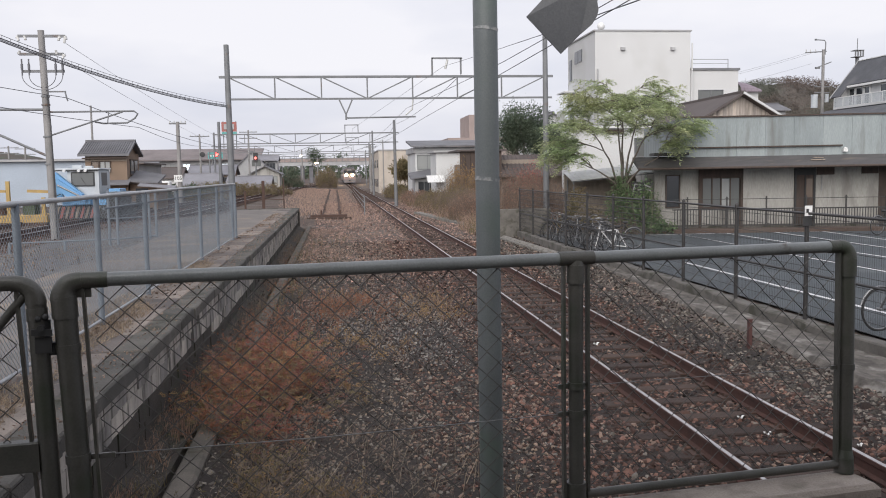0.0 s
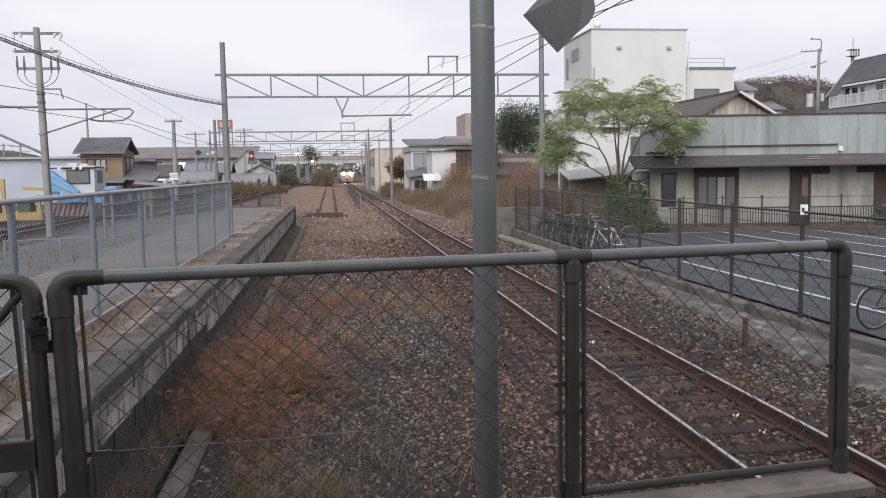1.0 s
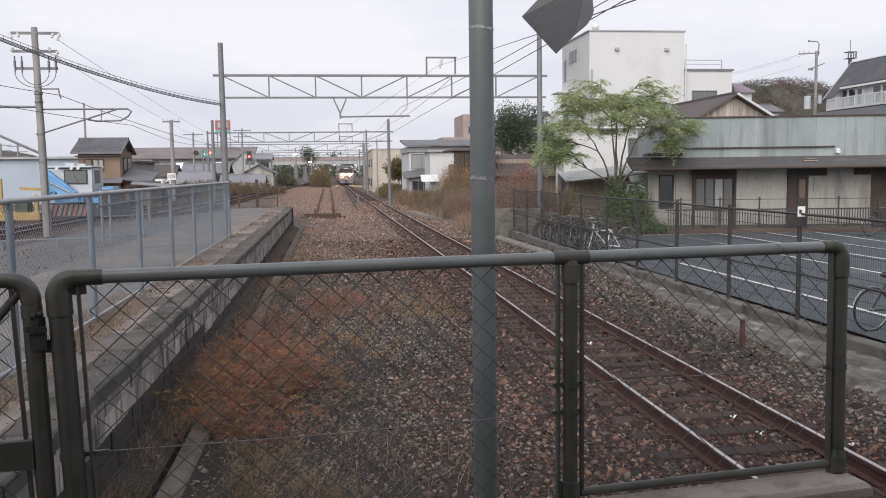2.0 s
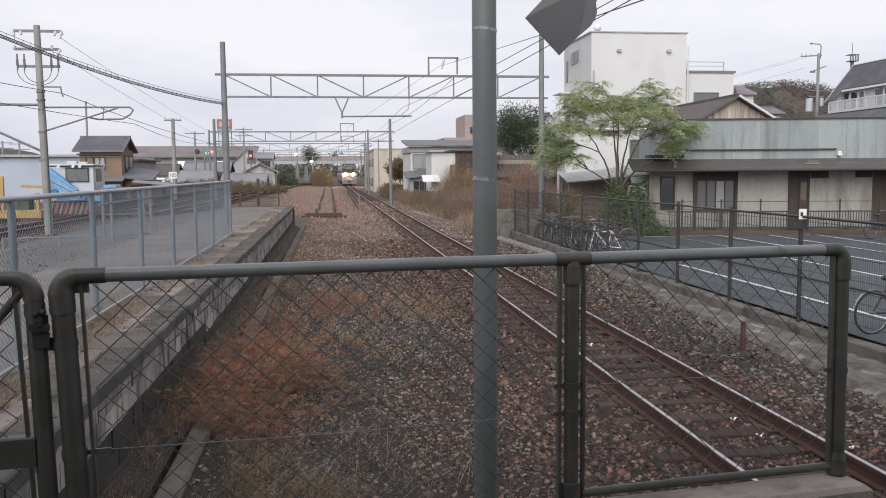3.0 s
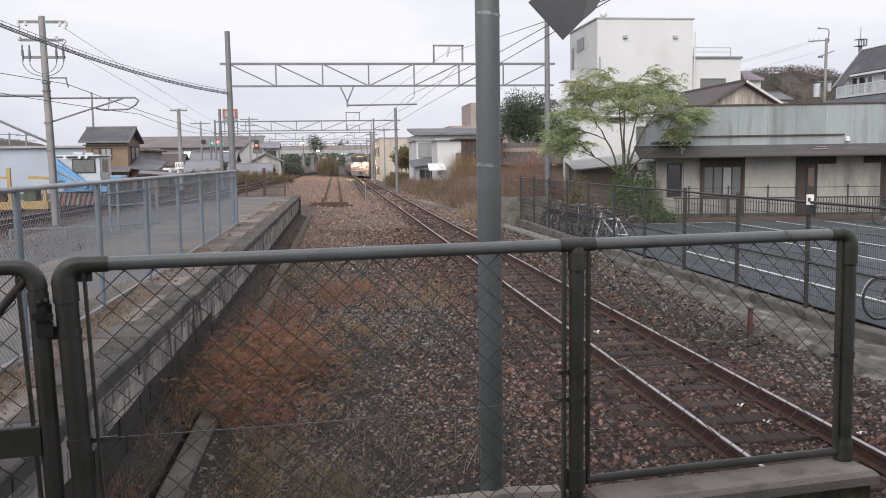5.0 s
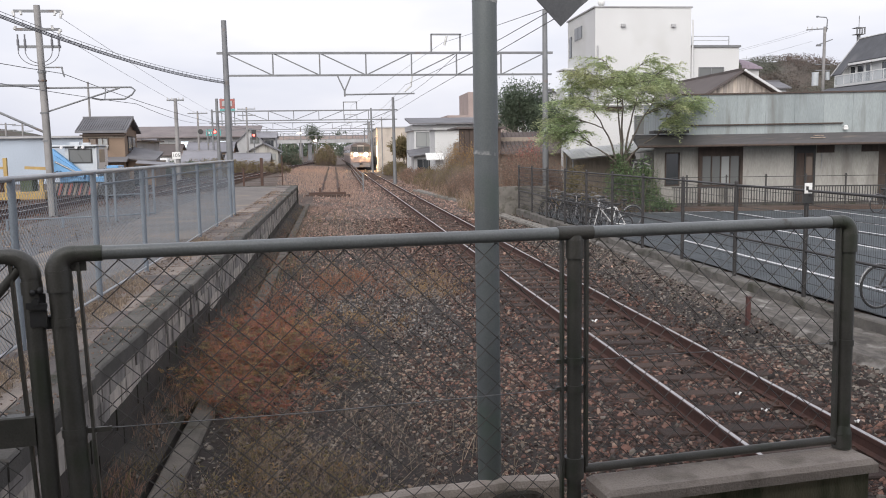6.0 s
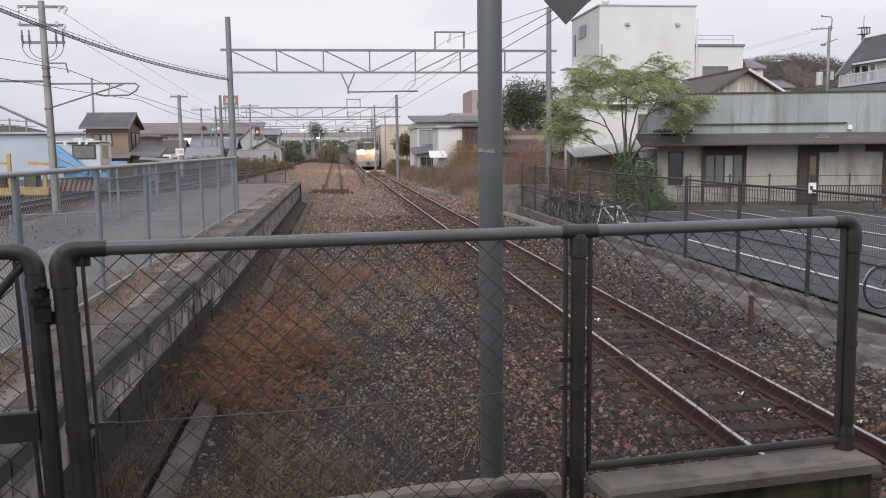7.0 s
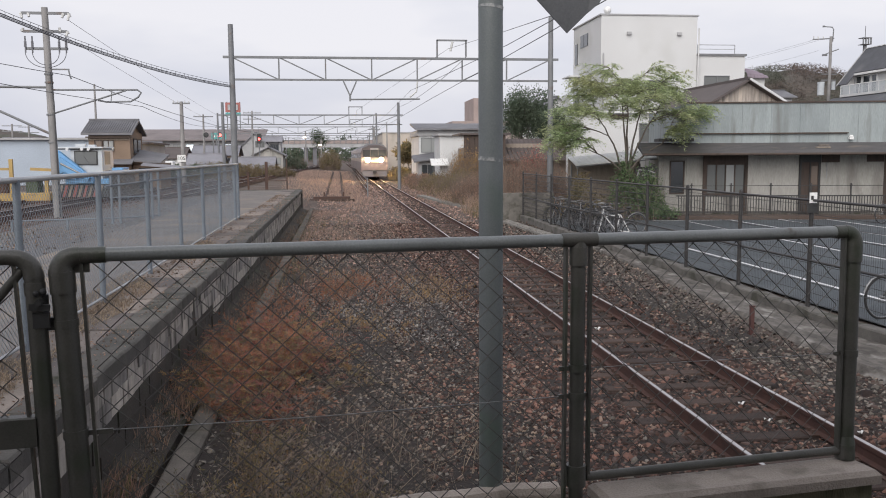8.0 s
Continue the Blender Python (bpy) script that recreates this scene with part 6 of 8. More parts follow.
def make_feathery_tree(at, label, seed):
    """A few stems that part low and arch out into an umbrella of feathery compound leaves, open underneath."""
    rng = np.random.default_rng(seed)
    r = random.Random(seed)
    t = thing("tree", label, "tree", at=at)
    wood = Shape().tube([(0, 0, -0.1), (0.04, 0, 0.7), (0.02, 0.02, 1.5)], 0.13, 9, 0.1)
    at_leaf, dir_leaf = [], []

    def twig(q, e, m, n):
        """A drooping twig with leaves at its joints."""
        pts = [q]
        for w in range(5):
            e = (e + Vector((r.uniform(-1, 1), r.uniform(-1, 1), r.uniform(-1, 0.3))) * 0.16).normalized()
            q = q + e * m / 5
            pts.append(q)
            for z in range(n if w else 1):
                at_leaf.append(tuple(q))
                dir_leaf.append((e.x + r.uniform(-0.9, 0.9), e.y + r.uniform(-0.9, 0.9), e.z * 0.4 + r.uniform(-0.35, 0.3)))
        wood.tube(pts, 0.014, 5, 0.004, caps=False)

    limbs = []
    for i in range(13):
        a = 2 * math.pi * (i + r.uniform(-0.2, 0.2)) / 13
        c = math.cos(a)
        low = 3.75 + (0.45 if c > 0.2 else -0.15) * abs(c) + 1.3 * (1 - abs(c)) ** 1.5
        limbs.append((2.55 * c, 1.9 * math.sin(a), low + r.uniform(-0.25, 0.25)))
    for i in range(9):
        a = 2 * math.pi * (i + r.uniform(-0.25, 0.25)) / 9
        limbs.append((1.6 * math.cos(a), 1.2 * math.sin(a), 5.05 + r.uniform(-0.2, 0.3)))
    limbs += [(-0.75, 0.1, 5.95), (0.95, 0.2, 5.9), (-1.5, 0.3, 5.4), (-2.2, -0.4, 4.3), (-2.0, 0.5, 3.7), (0.1, -0.3, 5.45), (-0.1, 0.7, 5.4), (1.45, -0.2, 5.5)]
    limbs += [(-2.5, 0.2, 3.0), (-1.9, -0.7, 3.15), (1.5, -0.6, 3.5)]
    stems = []
    for i, (sx, sy, sz) in enumerate(((-1.05, 0.2, 3.9), (-0.35, -0.4, 4.6), (0.12, 0.35, 4.9), (0.55, -0.2, 4.5), (1.2, 0.15, 4.1), (-1.25, -0.1, 2.6), (1.35, -0.3, 3.0))):
        p0, end = Vector((0.02, 0.0, 1.1 + 0.1 * i)), Vector((sx, sy, sz))
        mid = Vector((sx * 0.3, sy * 0.3, p0.z + (sz - p0.z) * 0.6))
        stems.append([p0.lerp(mid, j / 8).lerp(mid.lerp(end, j / 8), j / 8) + Vector((r.uniform(-1, 1), r.uniform(-1, 1), 0)) * 0.025 for j in range(9)])
        wood.tube(stems[-1], 0.055, 7, 0.02)
    for k, (ex, ey, ez) in enumerate(limbs):
        end = Vector((ex, ey, ez))
        p0 = min((p for st in stems for p in st[4:]), key=lambda p: (p - end).length + (2.0 if p.z > ez - 0.2 else 0.0))
        mid = p0.lerp(end, 0.5) + Vector((0, 0, 0.12))
        pts = [p0.lerp(mid, j / 8).lerp(mid.lerp(end, j / 8), j / 8) + Vector((r.uniform(-1, 1), r.uniform(-1, 1), 0)) * 0.025 for j in range(9)]
        wood.tube(pts, 0.022, 6, 0.008)
        far = Vector((ex, ey, 0)).normalized()
        for j in range(4, 9):
            for z in range(1 if j < 7 else 3):
                b = math.atan2(far.y, far.x) + r.uniform(-1.6, 1.6)
                twig(pts[j], Vector((math.cos(b), math.sin(b), r.uniform(-0.05, 0.6))).normalized(), r.uniform(0.5, 1.0), 2)
    part("trunk", wood, BARK, t, "thin grey-brown stems arching out")
    fronds("crown", np.array(at_leaf), np.array(dir_leaf), 0.5, 8, 0.108, LEAF, rng, t, 0.5)
    return t


make_feathery_tree((11.45, 33.4, 0.1), "light airy tree with feathery yellow-green leaves", 11)
make_tree("evergreen_tree", (15.6, 70, 0.2), 6.9, 0.55, LEAF_DARK, "dense dark evergreen tree", 23, 16000, 0.12, 6, 0.3)
make_tree("autumn_tree", (7.6, 90, 0.2), 3.6, 0.8, WEED_OLIVE, "brownish olive tree beside the houses", 31, 5000, 0.2, 5, 0.3)
make_tree("pine_tree", (-4.0, 172, 0.6), 4.9, 0.13, LEAF_DARK, "dark green pine tree beyond the yard", 37, 1300, 0.2, 4, 0.4)


def bush(name, cx, cy, rx, ry, h, n, size, material, label, seed, stalks=8, twig=None):
    """A ragged mound of small leaves on a tangle of thin stalks."""
    rng = np.random.default_rng(seed)
    b = thing(name, label, "bush", at=(cx, cy, land(cx, cy)))
    k = max(n // 30, 40)
    a, u = rng.uniform(0, 2 * np.pi, k), np.sqrt(rng.uniform(0, 1, k))
    x, y = np.cos(a) * u * rx, np.sin(a) * u * ry
    dome = h * np.sqrt(np.clip(1 - (u * 0.95) ** 2, 0.06, 1)) * (0.72 + 0.18 * np.sin(x * 2.1 + seed) * np.cos(y * 1.7) + 0.28 * rng.uniform(-1, 1, k))
    tuft = np.stack([x, y, dome * rng.uniform(0.3, 1.05, k) ** 0.5], 1)
    i = rng.integers(0, k, n)
    spread = np.minimum(np.array([rx, ry, h]), h) * np.array([0.1, 0.1, 0.09])
    spots = tuft[i] + rng.normal(size=(n, 3)) * spread
    spots[:, 2] = np.abs(spots[:, 2])
    leaves("foliage", spots, size, material, rng, b)
    st = np.stack([np.repeat(x, stalks), np.repeat(y, stalks), np.zeros(k * stalks)], 1) + rng.normal(size=(k * stalks, 3)) * np.array([0.15, 0.15, 0])
    tagged(blades("stalk_tangle", st, h * 0.85, 0.008 + size * 0.06, twig or TWIG, rng, b, 0.5), kind="stuff")
    return b


bush("garden_shrub", 11.75, 32.9, 1.1, 0.7, 2.6, 4000, 0.075, LEAF_LOW, "green shrub at the foot of the tree", 41, 1)
bush("garden_shrub", 12.6, 32.4, 0.7, 0.5, 1.0, 1000, 0.06, LEAF_LOW, "green shrub beside the railing", 42, 1)
bush("garden_shrub", 9.6, 33.0, 1.0, 0.6, 1.7, 1500, 0.07, WEED_OLIVE, "olive shrub behind the bicycles", 40, 3)
bush("red_shrub", 9.8, 43.6, 1.1, 0.7, 3.25, 4200, 0.055, LEAF_SCARLET, "red-leaved autumn shrub above the brambles", 43)
bush("bramble_bank", 9.2, 41.0, 2.2, 3.2, 2.7, 12000, 0.05, BRAMBLE, "tangled russet brambles on the bank", 44)
bush("bramble_bank", 7.9, 46.0, 1.8, 3.2, 1.9, 9000, 0.05, BRAMBLE, "golden dry brambles on the bank", 45)
bush("bramble_bank", 7.6, 52.0, 1.6, 3.6, 1.7, 8000, 0.055, WEED_OLIVE, "olive and brown weeds on the bank", 46)
bush("creeper_mound", 8.9, 57.5, 1.6, 2.2, 3.0, 6000, 0.075, WEED_GOLD, "yellowing creeper over the shed", 47)
bush("bramble_bank", 7.4, 62.0, 1.5, 5.0, 1.3, 7000, 0.07, WEED_OLIVE, "olive weeds along the line", 48)
bush("bramble_bank", 7.3, 74.0, 1.4, 8.0, 1.2, 7000, 0.09, BRAMBLE, "russet weeds along the line", 49)
bush("bramble_bank", 6.9, 95.0, 1.4, 13.0, 1.4, 6000, 0.12, WEED_OLIVE, "olive weeds along the far line", 50)
bush("hedge", -11.6, 104.0, 3.2, 3.0, 1.9, 7000, 0.1, WEED_OLIVE, "low olive-brown weeds beyond the yard tracks", 51)
bush("hedge", -1.6, 165.0, 1.9, 9.0, 4.1, 6000, 0.16, WEED_OLIVE, "olive thicket beside the line", 52)
bush("hedge", -7.6, 153.0, 2.0, 5.0, 2.6, 4000, 0.18, LEAF_DARK, "dark green thicket beyond the houses", 58)


def weed_field(name, n, xs, ys, h, w, material, label, seed, bits=0, keep=None, lean=0.4, floor_z=None):
    rng = np.random.default_rng(seed)
    x = rng.uniform(*xs, n)
    y = ys[0] + (ys[1] - ys[0]) * rng.uniform(0, 1, n) ** 1.4
    if keep is not None:
        ok = keep(x, y)
        x, y = x[ok], y[ok]
    z = np.array([land(a, b) if floor_z is None else floor_z for a, b in zip(x, y)])
    tagged(blades(name, np.stack([x, y, z], 1), h, w, material, rng, None, lean, bits), label, "weeds", kind="stuff")


def clump(cx, cy, rx, ry):
    return lambda x, y: ((x - cx) / rx) ** 2 + ((y - cy) / ry) ** 2 < 0.55 + 0.5 * np.sin(5.1 * x + 2.3 * y)


def drift(x, y):
    """A loose drift of weeds along the drain, thick in the middle and thinning outwards."""
    m = ((x + 1.05) / 0.85) ** 2 + ((y - 10.5) / 2.6) ** 2
    u = np.random.default_rng(7).uniform(0, 1, len(x))
    return u < np.clip(0.9 - 0.75 * m + 0.35 * np.sin(4.3 * x + 2.1 * y) + 0.3 * np.sin(7.7 * x - 3.0 * y), 0, 1)


def spray(name, n_plants, per, size, spread, high, material, label, seed, where=None, xs=(-1.95, 0.4), ys=(8.0, 14.5)):
    """Low branching plants: thin stems that end in loose flat sprays of small leaves."""
    rng = np.random.default_rng(seed)
    x, y = rng.uniform(*xs, n_plants * 6), rng.uniform(*ys, n_plants * 6)
    ok = (where or drift)(x, y)
    x, y = x[ok][:n_plants], y[ok][:n_plants]
    k = len(x)
    m = np.clip(1.15 - 0.55 * (((x + 0.9) / 1.05) ** 2 + ((y - 10.2) / 2.6) ** 2), 0.35, 1.0) if where is None else 1.0
    h = high * rng.uniform(0.3, 1.15, k) * m
    base = np.stack([x, y, np.array([land(a, b) for a, b in zip(x, y)])], 1)
    arms = 7
    tip = np.repeat(base + np.stack([rng.normal(size=k) * spread * 0.7, rng.normal(size=k) * spread * 0.7, h], 1), arms, 0)
    tip = tip + rng.normal(size=tip.shape) * np.array([spread, spread, spread * 0.55])
    foot = np.repeat(base, arms, 0)
    t = rng.uniform(0.3, 1.0, (k * arms, per // arms, 1)) ** 0.7
    c = foot[:, None] * (1 - t) + tip[:, None] * t + rng.normal(size=(k * arms, per // arms, 3)) * np.array([0.022, 0.022, 0.014])
    if where is None:
        c = c.reshape(-1, 3)[::5]
        out = c - np.repeat(foot, per // arms, 0)[::5]
        out = out * np.array([1, 1, 0.5]) / np.maximum(np.linalg.norm(out, axis=1, keepdims=True), 0.05) + rng.normal(size=c.shape) * np.array([0.6, 0.6, 0.3])
        ob = fronds(name, c, out, 0.13, 7, size * 1.45, material, rng, None, 0.35)
    else:
        ob = leaves(name, c.reshape(-1, 3), size, material, rng, None, 2.0)
    tagged(ob, label, "weeds", kind="stuff")
    stems = Shape()
    for p, q in zip(foot, tip):
        stems.tube([p, p * 0.4 + q * 0.6 + np.array([0, 0, 0.02]), q], 0.003, 3, 0.0012, caps=False)
    solid(name + "_stems", stems, TWIG, "thin branching stems of the weeds", "weeds", kind="stuff")


def patchy(x, y):
    """Ragged patches that grow denser with distance and thin out towards the track."""
    u = np.random.default_rng(19).uniform(0, 1, len(x))
    m = np.sin(2.1 * x + 0.7 * y) + np.sin(0.5 * y) + np.sin(1.1 * y - 1.3 * x) - 0.35 * x
    return u < np.clip((m + 0.3) / 2.0, 0, 1) * np.clip((y - 10.5 + 2.0 * np.sin(1.9 * x)) / 26.0, 0, 1) * np.clip((2.2 - x) / 2.2, 0.08, 1)


spray("dry_weeds", 74, 126, 0.018, 0.22, 0.46, WEED_RUST, "rust-orange weeds with loose sprays of small leaves", 61)
spray("far_dry_weeds", 66, 84, 0.02, 0.2, 0.34, WEED_RUST, "rust-orange weeds scattered farther along the drain", 90, lambda x, y: np.sin(2.2 * x + 0.8 * y) + np.sin(0.9 * y - x) - 0.8 * x > 0.5, (-1.4, 1.6), (10.5, 20.0))
spray("far_golden_weeds", 30, 84, 0.02, 0.2, 0.3, WEED_GOLD, "golden weeds scattered on the grey gravel", 97, lambda x, y: np.sin(1.7 * x - 0.9 * y) + np.sin(1.1 * y + 1.4 * x) > 0.7, (-0.6, 2.2), (12.0, 19.0))
spray("golden_weeds", 24, 126, 0.018, 0.2, 0.55, WEED_GOLD, "golden weeds among the rusty ones", 68)
spray("red_weeds", 64, 112, 0.018, 0.2, 0.42, LEAF_RED, "reddish weeds among the rusty ones", 69)
spray("olive_weeds", 60, 112, 0.017, 0.24, 0.36, WEED_OLIVE, "olive weeds among the rusty ones", 75)
low = clump(-0.6, 6.2, 1.2, 2.4)
spray("low_olive_weeds", 150, 40, 0.018, 0.12, 0.22, WEED_OLIVE, "low olive weeds on the near stones", 84, low, (-1.3, 0.5), (4.7, 8.0))
spray("low_dry_weeds", 22, 35, 0.018, 0.12, 0.24, WEED_GOLD, "low yellowed weeds on the near stones", 85, low, (-1.3, 0.4), (4.7, 8.0))
weed_field("drain_weeds", 1700, (-1.95, -1.5), (4.4, 12.0), 0.2, 0.007, BRAMBLE, "dead brown weeds along the foot of the platform", 92, 6, lambda x, y: np.sin(2.3 * y) + np.sin(5.1 * y + 4 * x) + 3 * (-1.7 - x) > -0.3, 1.0, 0.04)
weed_field("drain_weeds", 900, (-1.95, -1.5), (4.4, 12.0), 0.16, 0.008, WEED_OLIVE, "dull olive weeds along the foot of the platform", 93, 6, lambda x, y: np.sin(1.9 * y + 1) + np.sin(4.1 * y - 3 * x) > 0.2, 1.0, 0.04)
weed_field("drain_weeds", 2200, (-1.9, -1.45), (11.0, 42.0), 0.16, 0.01, TWIG, "dry grey-brown weeds filling the drain farther along", 94, 6, lambda x, y: np.sin(0.9 * y) + np.sin(2.3 * y + 5 * x) > -0.6, 1.0, 0.02)
weed_field("twig_tangle", 3000, (-1.3, 0.9), (4.6, 9.0), 0.2, 0.004, TWIG, "tangle of thin dead twigs on the stones", 62, 2, clump(-0.35, 6.4, 1.1, 2.4), 3.0)
weed_field("dry_weeds", 350, (-1.2, 0.9), (4.8, 9.5), 0.26, 0.004, STRAW, "pale dead stalks tangled on the stones", 76, 2, clump(-0.1, 6.8, 1.0, 2.2), 3.0)
weed_field("dry_weeds", 420, (-1.6, 0.0), (12.5, 26), 0.5, 0.006, WEED_RUST, "rust-orange dry weeds farther along the drain", 79, 18, lambda x, y: np.sin(1.9 * x + 0.9 * y) + np.sin(0.6 * y) > 0.2, 1.0)
weed_field("low_weeds", 26000, (-1.5, 2.6), (9.0, 50), 0.12, 0.008, WEED_PALE, "low rust-coloured weeds along the drain, paled as by haze", 63, 7, patchy, 0.9)
weed_field("low_weeds", 1500, (-1.6, 0.4), (10.5, 38), 0.4, 0.006, WEED_OLIVE, "olive weeds in the drain", 70, 8, lambda x, y: np.sin(3.1 * x - 0.7 * y) + np.sin(0.8 * y) - 1.2 * x > 1.0, 0.8)
weed_field("dead_stalks", 46, (-0.9, 1.6), (4.8, 8.5), 0.3, 0.008, STRAW, "long pale bare sticks lying on the stones", 95, 0, None, 3.2)
weed_field("dead_stalks", 260, (-1.0, 1.6), (4.8, 9.0), 0.42, 0.005, STRAW, "pale dead stalks lying on the stones", 64, 2, None, 2.2)
def field_edge(x, y):
    """Thins out towards the ballast and the old siding rails."""
    u = np.random.default_rng(12).uniform(0, 1, len(x))
    open_rail = (np.abs(np.abs(x + 0.3) - 0.56) > 0.13) | (y > 145)
    edge = np.clip((y + 3.5 * np.sin(1.3 * x) + 2.5 * np.sin(0.7 * x + 1) - 46) / 14, 0, 1) * np.clip((2.3 - x) / 1.6, 0.05, 1)
    return open_rail & (u < edge) & (np.random.default_rng(13).uniform(0, 1, len(x)) < (x + 3.2 + 0.055 * (y - 44)) / 2.2)


weed_field("dry_field", 40000, (-8.0, 2.5), (44, 150), 0.2, 0.016, WEED_PALE, "broad patch of russet dry grass beyond the platform", 65, 4, field_edge, 0.8)
weed_field("dry_field", 700, (-4.9, -1.7), (41.6, 60), 0.2, 0.012, BRAMBLE, "russet dry grass at the platform's end", 66, 4, None, 0.8)
weed_field("bank_weeds", 7000, (5.7, 9.6), (35, 85), 0.8, 0.012, WEED_PALE, "tangled dry weeds on the bank beside the line", 81, 6, lambda x, y: x > 6.1 + 0.5 * np.sin(0.6 * y), 0.9)
weed_field("bank_weeds", 4000, (5.7, 9.6), (35, 85), 0.7, 0.012, WEED_OLIVE, "olive weeds on the bank beside the line", 82, 6, lambda x, y: x > 5.9 + 0.6 * np.sin(0.6 * y + 1), 0.9)
weed_field("strip_grass", 5000, (11.5, 22.5), (30.6, 33.2), 0.2, 0.02, WEED_OLIVE, "dry brown and olive grass along the planting strip", 88, 4, lambda x, y: np.abs(y - 32.75 + (x - 13.0) * 0.1835) < 0.42, 0.8)
weed_field("strip_grass", 4000, (11.5, 22.5), (30.6, 33.2), 0.16, 0.02, BRAMBLE, "russet litter along the planting strip", 89, 4, lambda x, y: np.abs(y - 32.75 + (x - 13.0) * 0.1835) < 0.45, 1.4)
weed_field("platform_weeds", 12000, (-3.0, -2.3), (5.0, 17.0), 0.07, 0.01, STRAW, "dry straw-coloured weeds on the platform", 67, 5, lambda x, y: np.sin(3 * x + y) + np.sin(1.3 * y) - 2.2 * (x + 2.6) > -0.5, 2.2, 0.985)
bush("far_thicket", 0.0, 330.0, 60.0, 14.0, 8.0, 5000, 0.9, LEAF_DARK, "dark far trees closing the line", 53)
bush("far_thicket", -60.0, 300.0, 50.0, 10.0, 8.0, 4000, 0.9, LEAF_DARK, "dark far trees behind the town", 54)


# ---- overhead line ----
def make_portal(y, x0, x1, top, low, head, panels, mast_r, label, head_r=0.0):
    p = thing("catenary_portal", label, "catenary portal", "catenary portals")
    for x, head in ((x0, head), (x1, head_r or head)):
        z0 = land(x, y) - 0.2
        part("mast", Shape().tube([(x + 0.03, y, z0), (x, y, head)], mast_r, 10, mast_r * 0.72), MAST, p)
    part("top_chord", Shape().bar((x0 - 0.35, y, top), (x1 + 0.35, y, top), 0.09, 0.1), MAST, p)
    part("bottom_chord", Shape().bar((x0 - 0.1, y, low), (x1 + 0.3, y, low), 0.08, 0.08), MAST, p)
    w = (x1 - x0) / panels
    for i in range(panels):
        a, b = x0 + i * w, x0 + (i + 1) * w
        if i:
            part("strut", Shape().bar((a, y, low), (a, y, top), 0.06, 0.06), MAST, p)
        d = ((a, y, top), (b, y, low)) if i < panels / 2 - 0.5 else ((a, y, low), (b, y, top))
        part("diagonal", Shape().bar(*d, 0.05, 0.05), MAST, p)
    return p


p = make_portal(38, -4.44, 9.44, 6.87, 5.93, 8.23, 7, 0.15, "grey lattice catenary portal across the tracks", 8.75)
part("hanger", Shape().bar((0.28, 38, 5.88), (0.56, 38, 5.25), 0.06, 0.06).bar((0.84, 38, 5.88), (0.56, 38, 5.25), 0.06, 0.06).bar((0.56, 38, 5.3), (0.56, 38, 5.02), 0.08, 0.08), MAST, p)
part("steady_arm", Shape().tube([(0.6, 38, 5.1), (3.6, 38, 5.13)], 0.035, 8), MAST, p)
part("feeder_frame", Shape().bar((4.37, 38, 6.92), (4.37, 38, 7.66), 0.07, 0.07).bar((5.64, 38, 6.97), (5.64, 38, 7.66), 0.07, 0.07).bar((4.35, 38, 7.66), (5.7, 38, 7.66), 0.07, 0.07), MAST, p)
part("insulator", Shape().tube([(5.05, 38, 7.6), (4.95, 38, 7.2)], 0.05, 8), INSULATOR, p)
part("insulator", Shape().tube([(3.5, 38, 5.9), (3.45, 38, 5.45), (3.15, 38, 5.2)], 0.035, 8), INSULATOR, p)
p = make_portal(70, -9.0, 4.87, 5.95, 5.2, 6.95, 7, 0.15, "grey lattice catenary portal farther down the line")
part("feeder_frame", Shape().bar((0.9, 70, 5.95), (0.9, 70, 6.6), 0.07, 0.07).bar((1.95, 70, 5.95), (1.95, 70, 6.6), 0.07, 0.07).bar((0.85, 70, 6.6), (2.0, 70, 6.6), 0.07, 0.07), MAST, p)
for y, x1 in ((108, 4.75), (150, 6.0), (195, 7.0), (245, 7.0)):
    p = make_portal(y, -14.5, x1, 6.3, 5.5, 8.0, 8, 0.14, "grey lattice catenary portal far along the line")
    part("feeder_frame", Shape().bar((1.5, y, 6.3), (1.5, y, 7.2), 0.07, 0.07).bar((3.0, y, 6.3), (3.0, y, 7.2), 0.07, 0.07).bar((1.5, y, 7.2), (3.0, y, 7.2), 0.07, 0.07), MAST, p)


def wire(name, pts, r, label, sag=0.0, material=None):
    path = []
    for a, b in zip(pts, pts[1:]):
        a, b = Vector(a), Vector(b)
        n = 12
        for i in range(n + (b == Vector(pts[-1]))):
            t = i / n
            path.append(a.lerp(b, t) - Vector((0, 0, 4 * sag * t * (1 - t))))
    return solid(name, Shape().tube(path, r, 5), material or CABLE, label, "cable", kind="")


wire("contact_wire", [(4.4, -5, 5.05), (4.1, 25, 5.05), (3.93, 38, 5.05), (3.7, 70, 5.0), (3.6, 108, 5.0), (3.1, 150, 5.0), (3.0, 245, 5.0)], 0.009, "thin overhead contact wire above the track")
wire("messenger_wire", [(4.5, 3, 5.2), (3.75, 19, 5.06), (3.2, 38, 5.5), (3.8, 70, 5.9), (3.6, 108, 5.9), (3.1, 150, 5.9), (3.0, 245, 5.9)], 0.008, "thin sagging messenger wire above the track", 0.02)
wire("feeder_wire", [(2.7, 5, 3.95), (3.7, 15.14, 5.05), (4.42, 22.86, 5.9), (4.86, 38, 7.3), (1.5, 70, 6.3), (2.2, 108, 6.8), (2.2, 245, 6.9)], 0.007, "thin feeder wire on the portals", 0.0)
wire("feeder_wire", [(5.64, 38, 6.95), (4.9, 70, 6.6), (6.0, 108, 7.0), (6.6, 195, 7.0)], 0.011, "thin wire along the masts", 0.3)


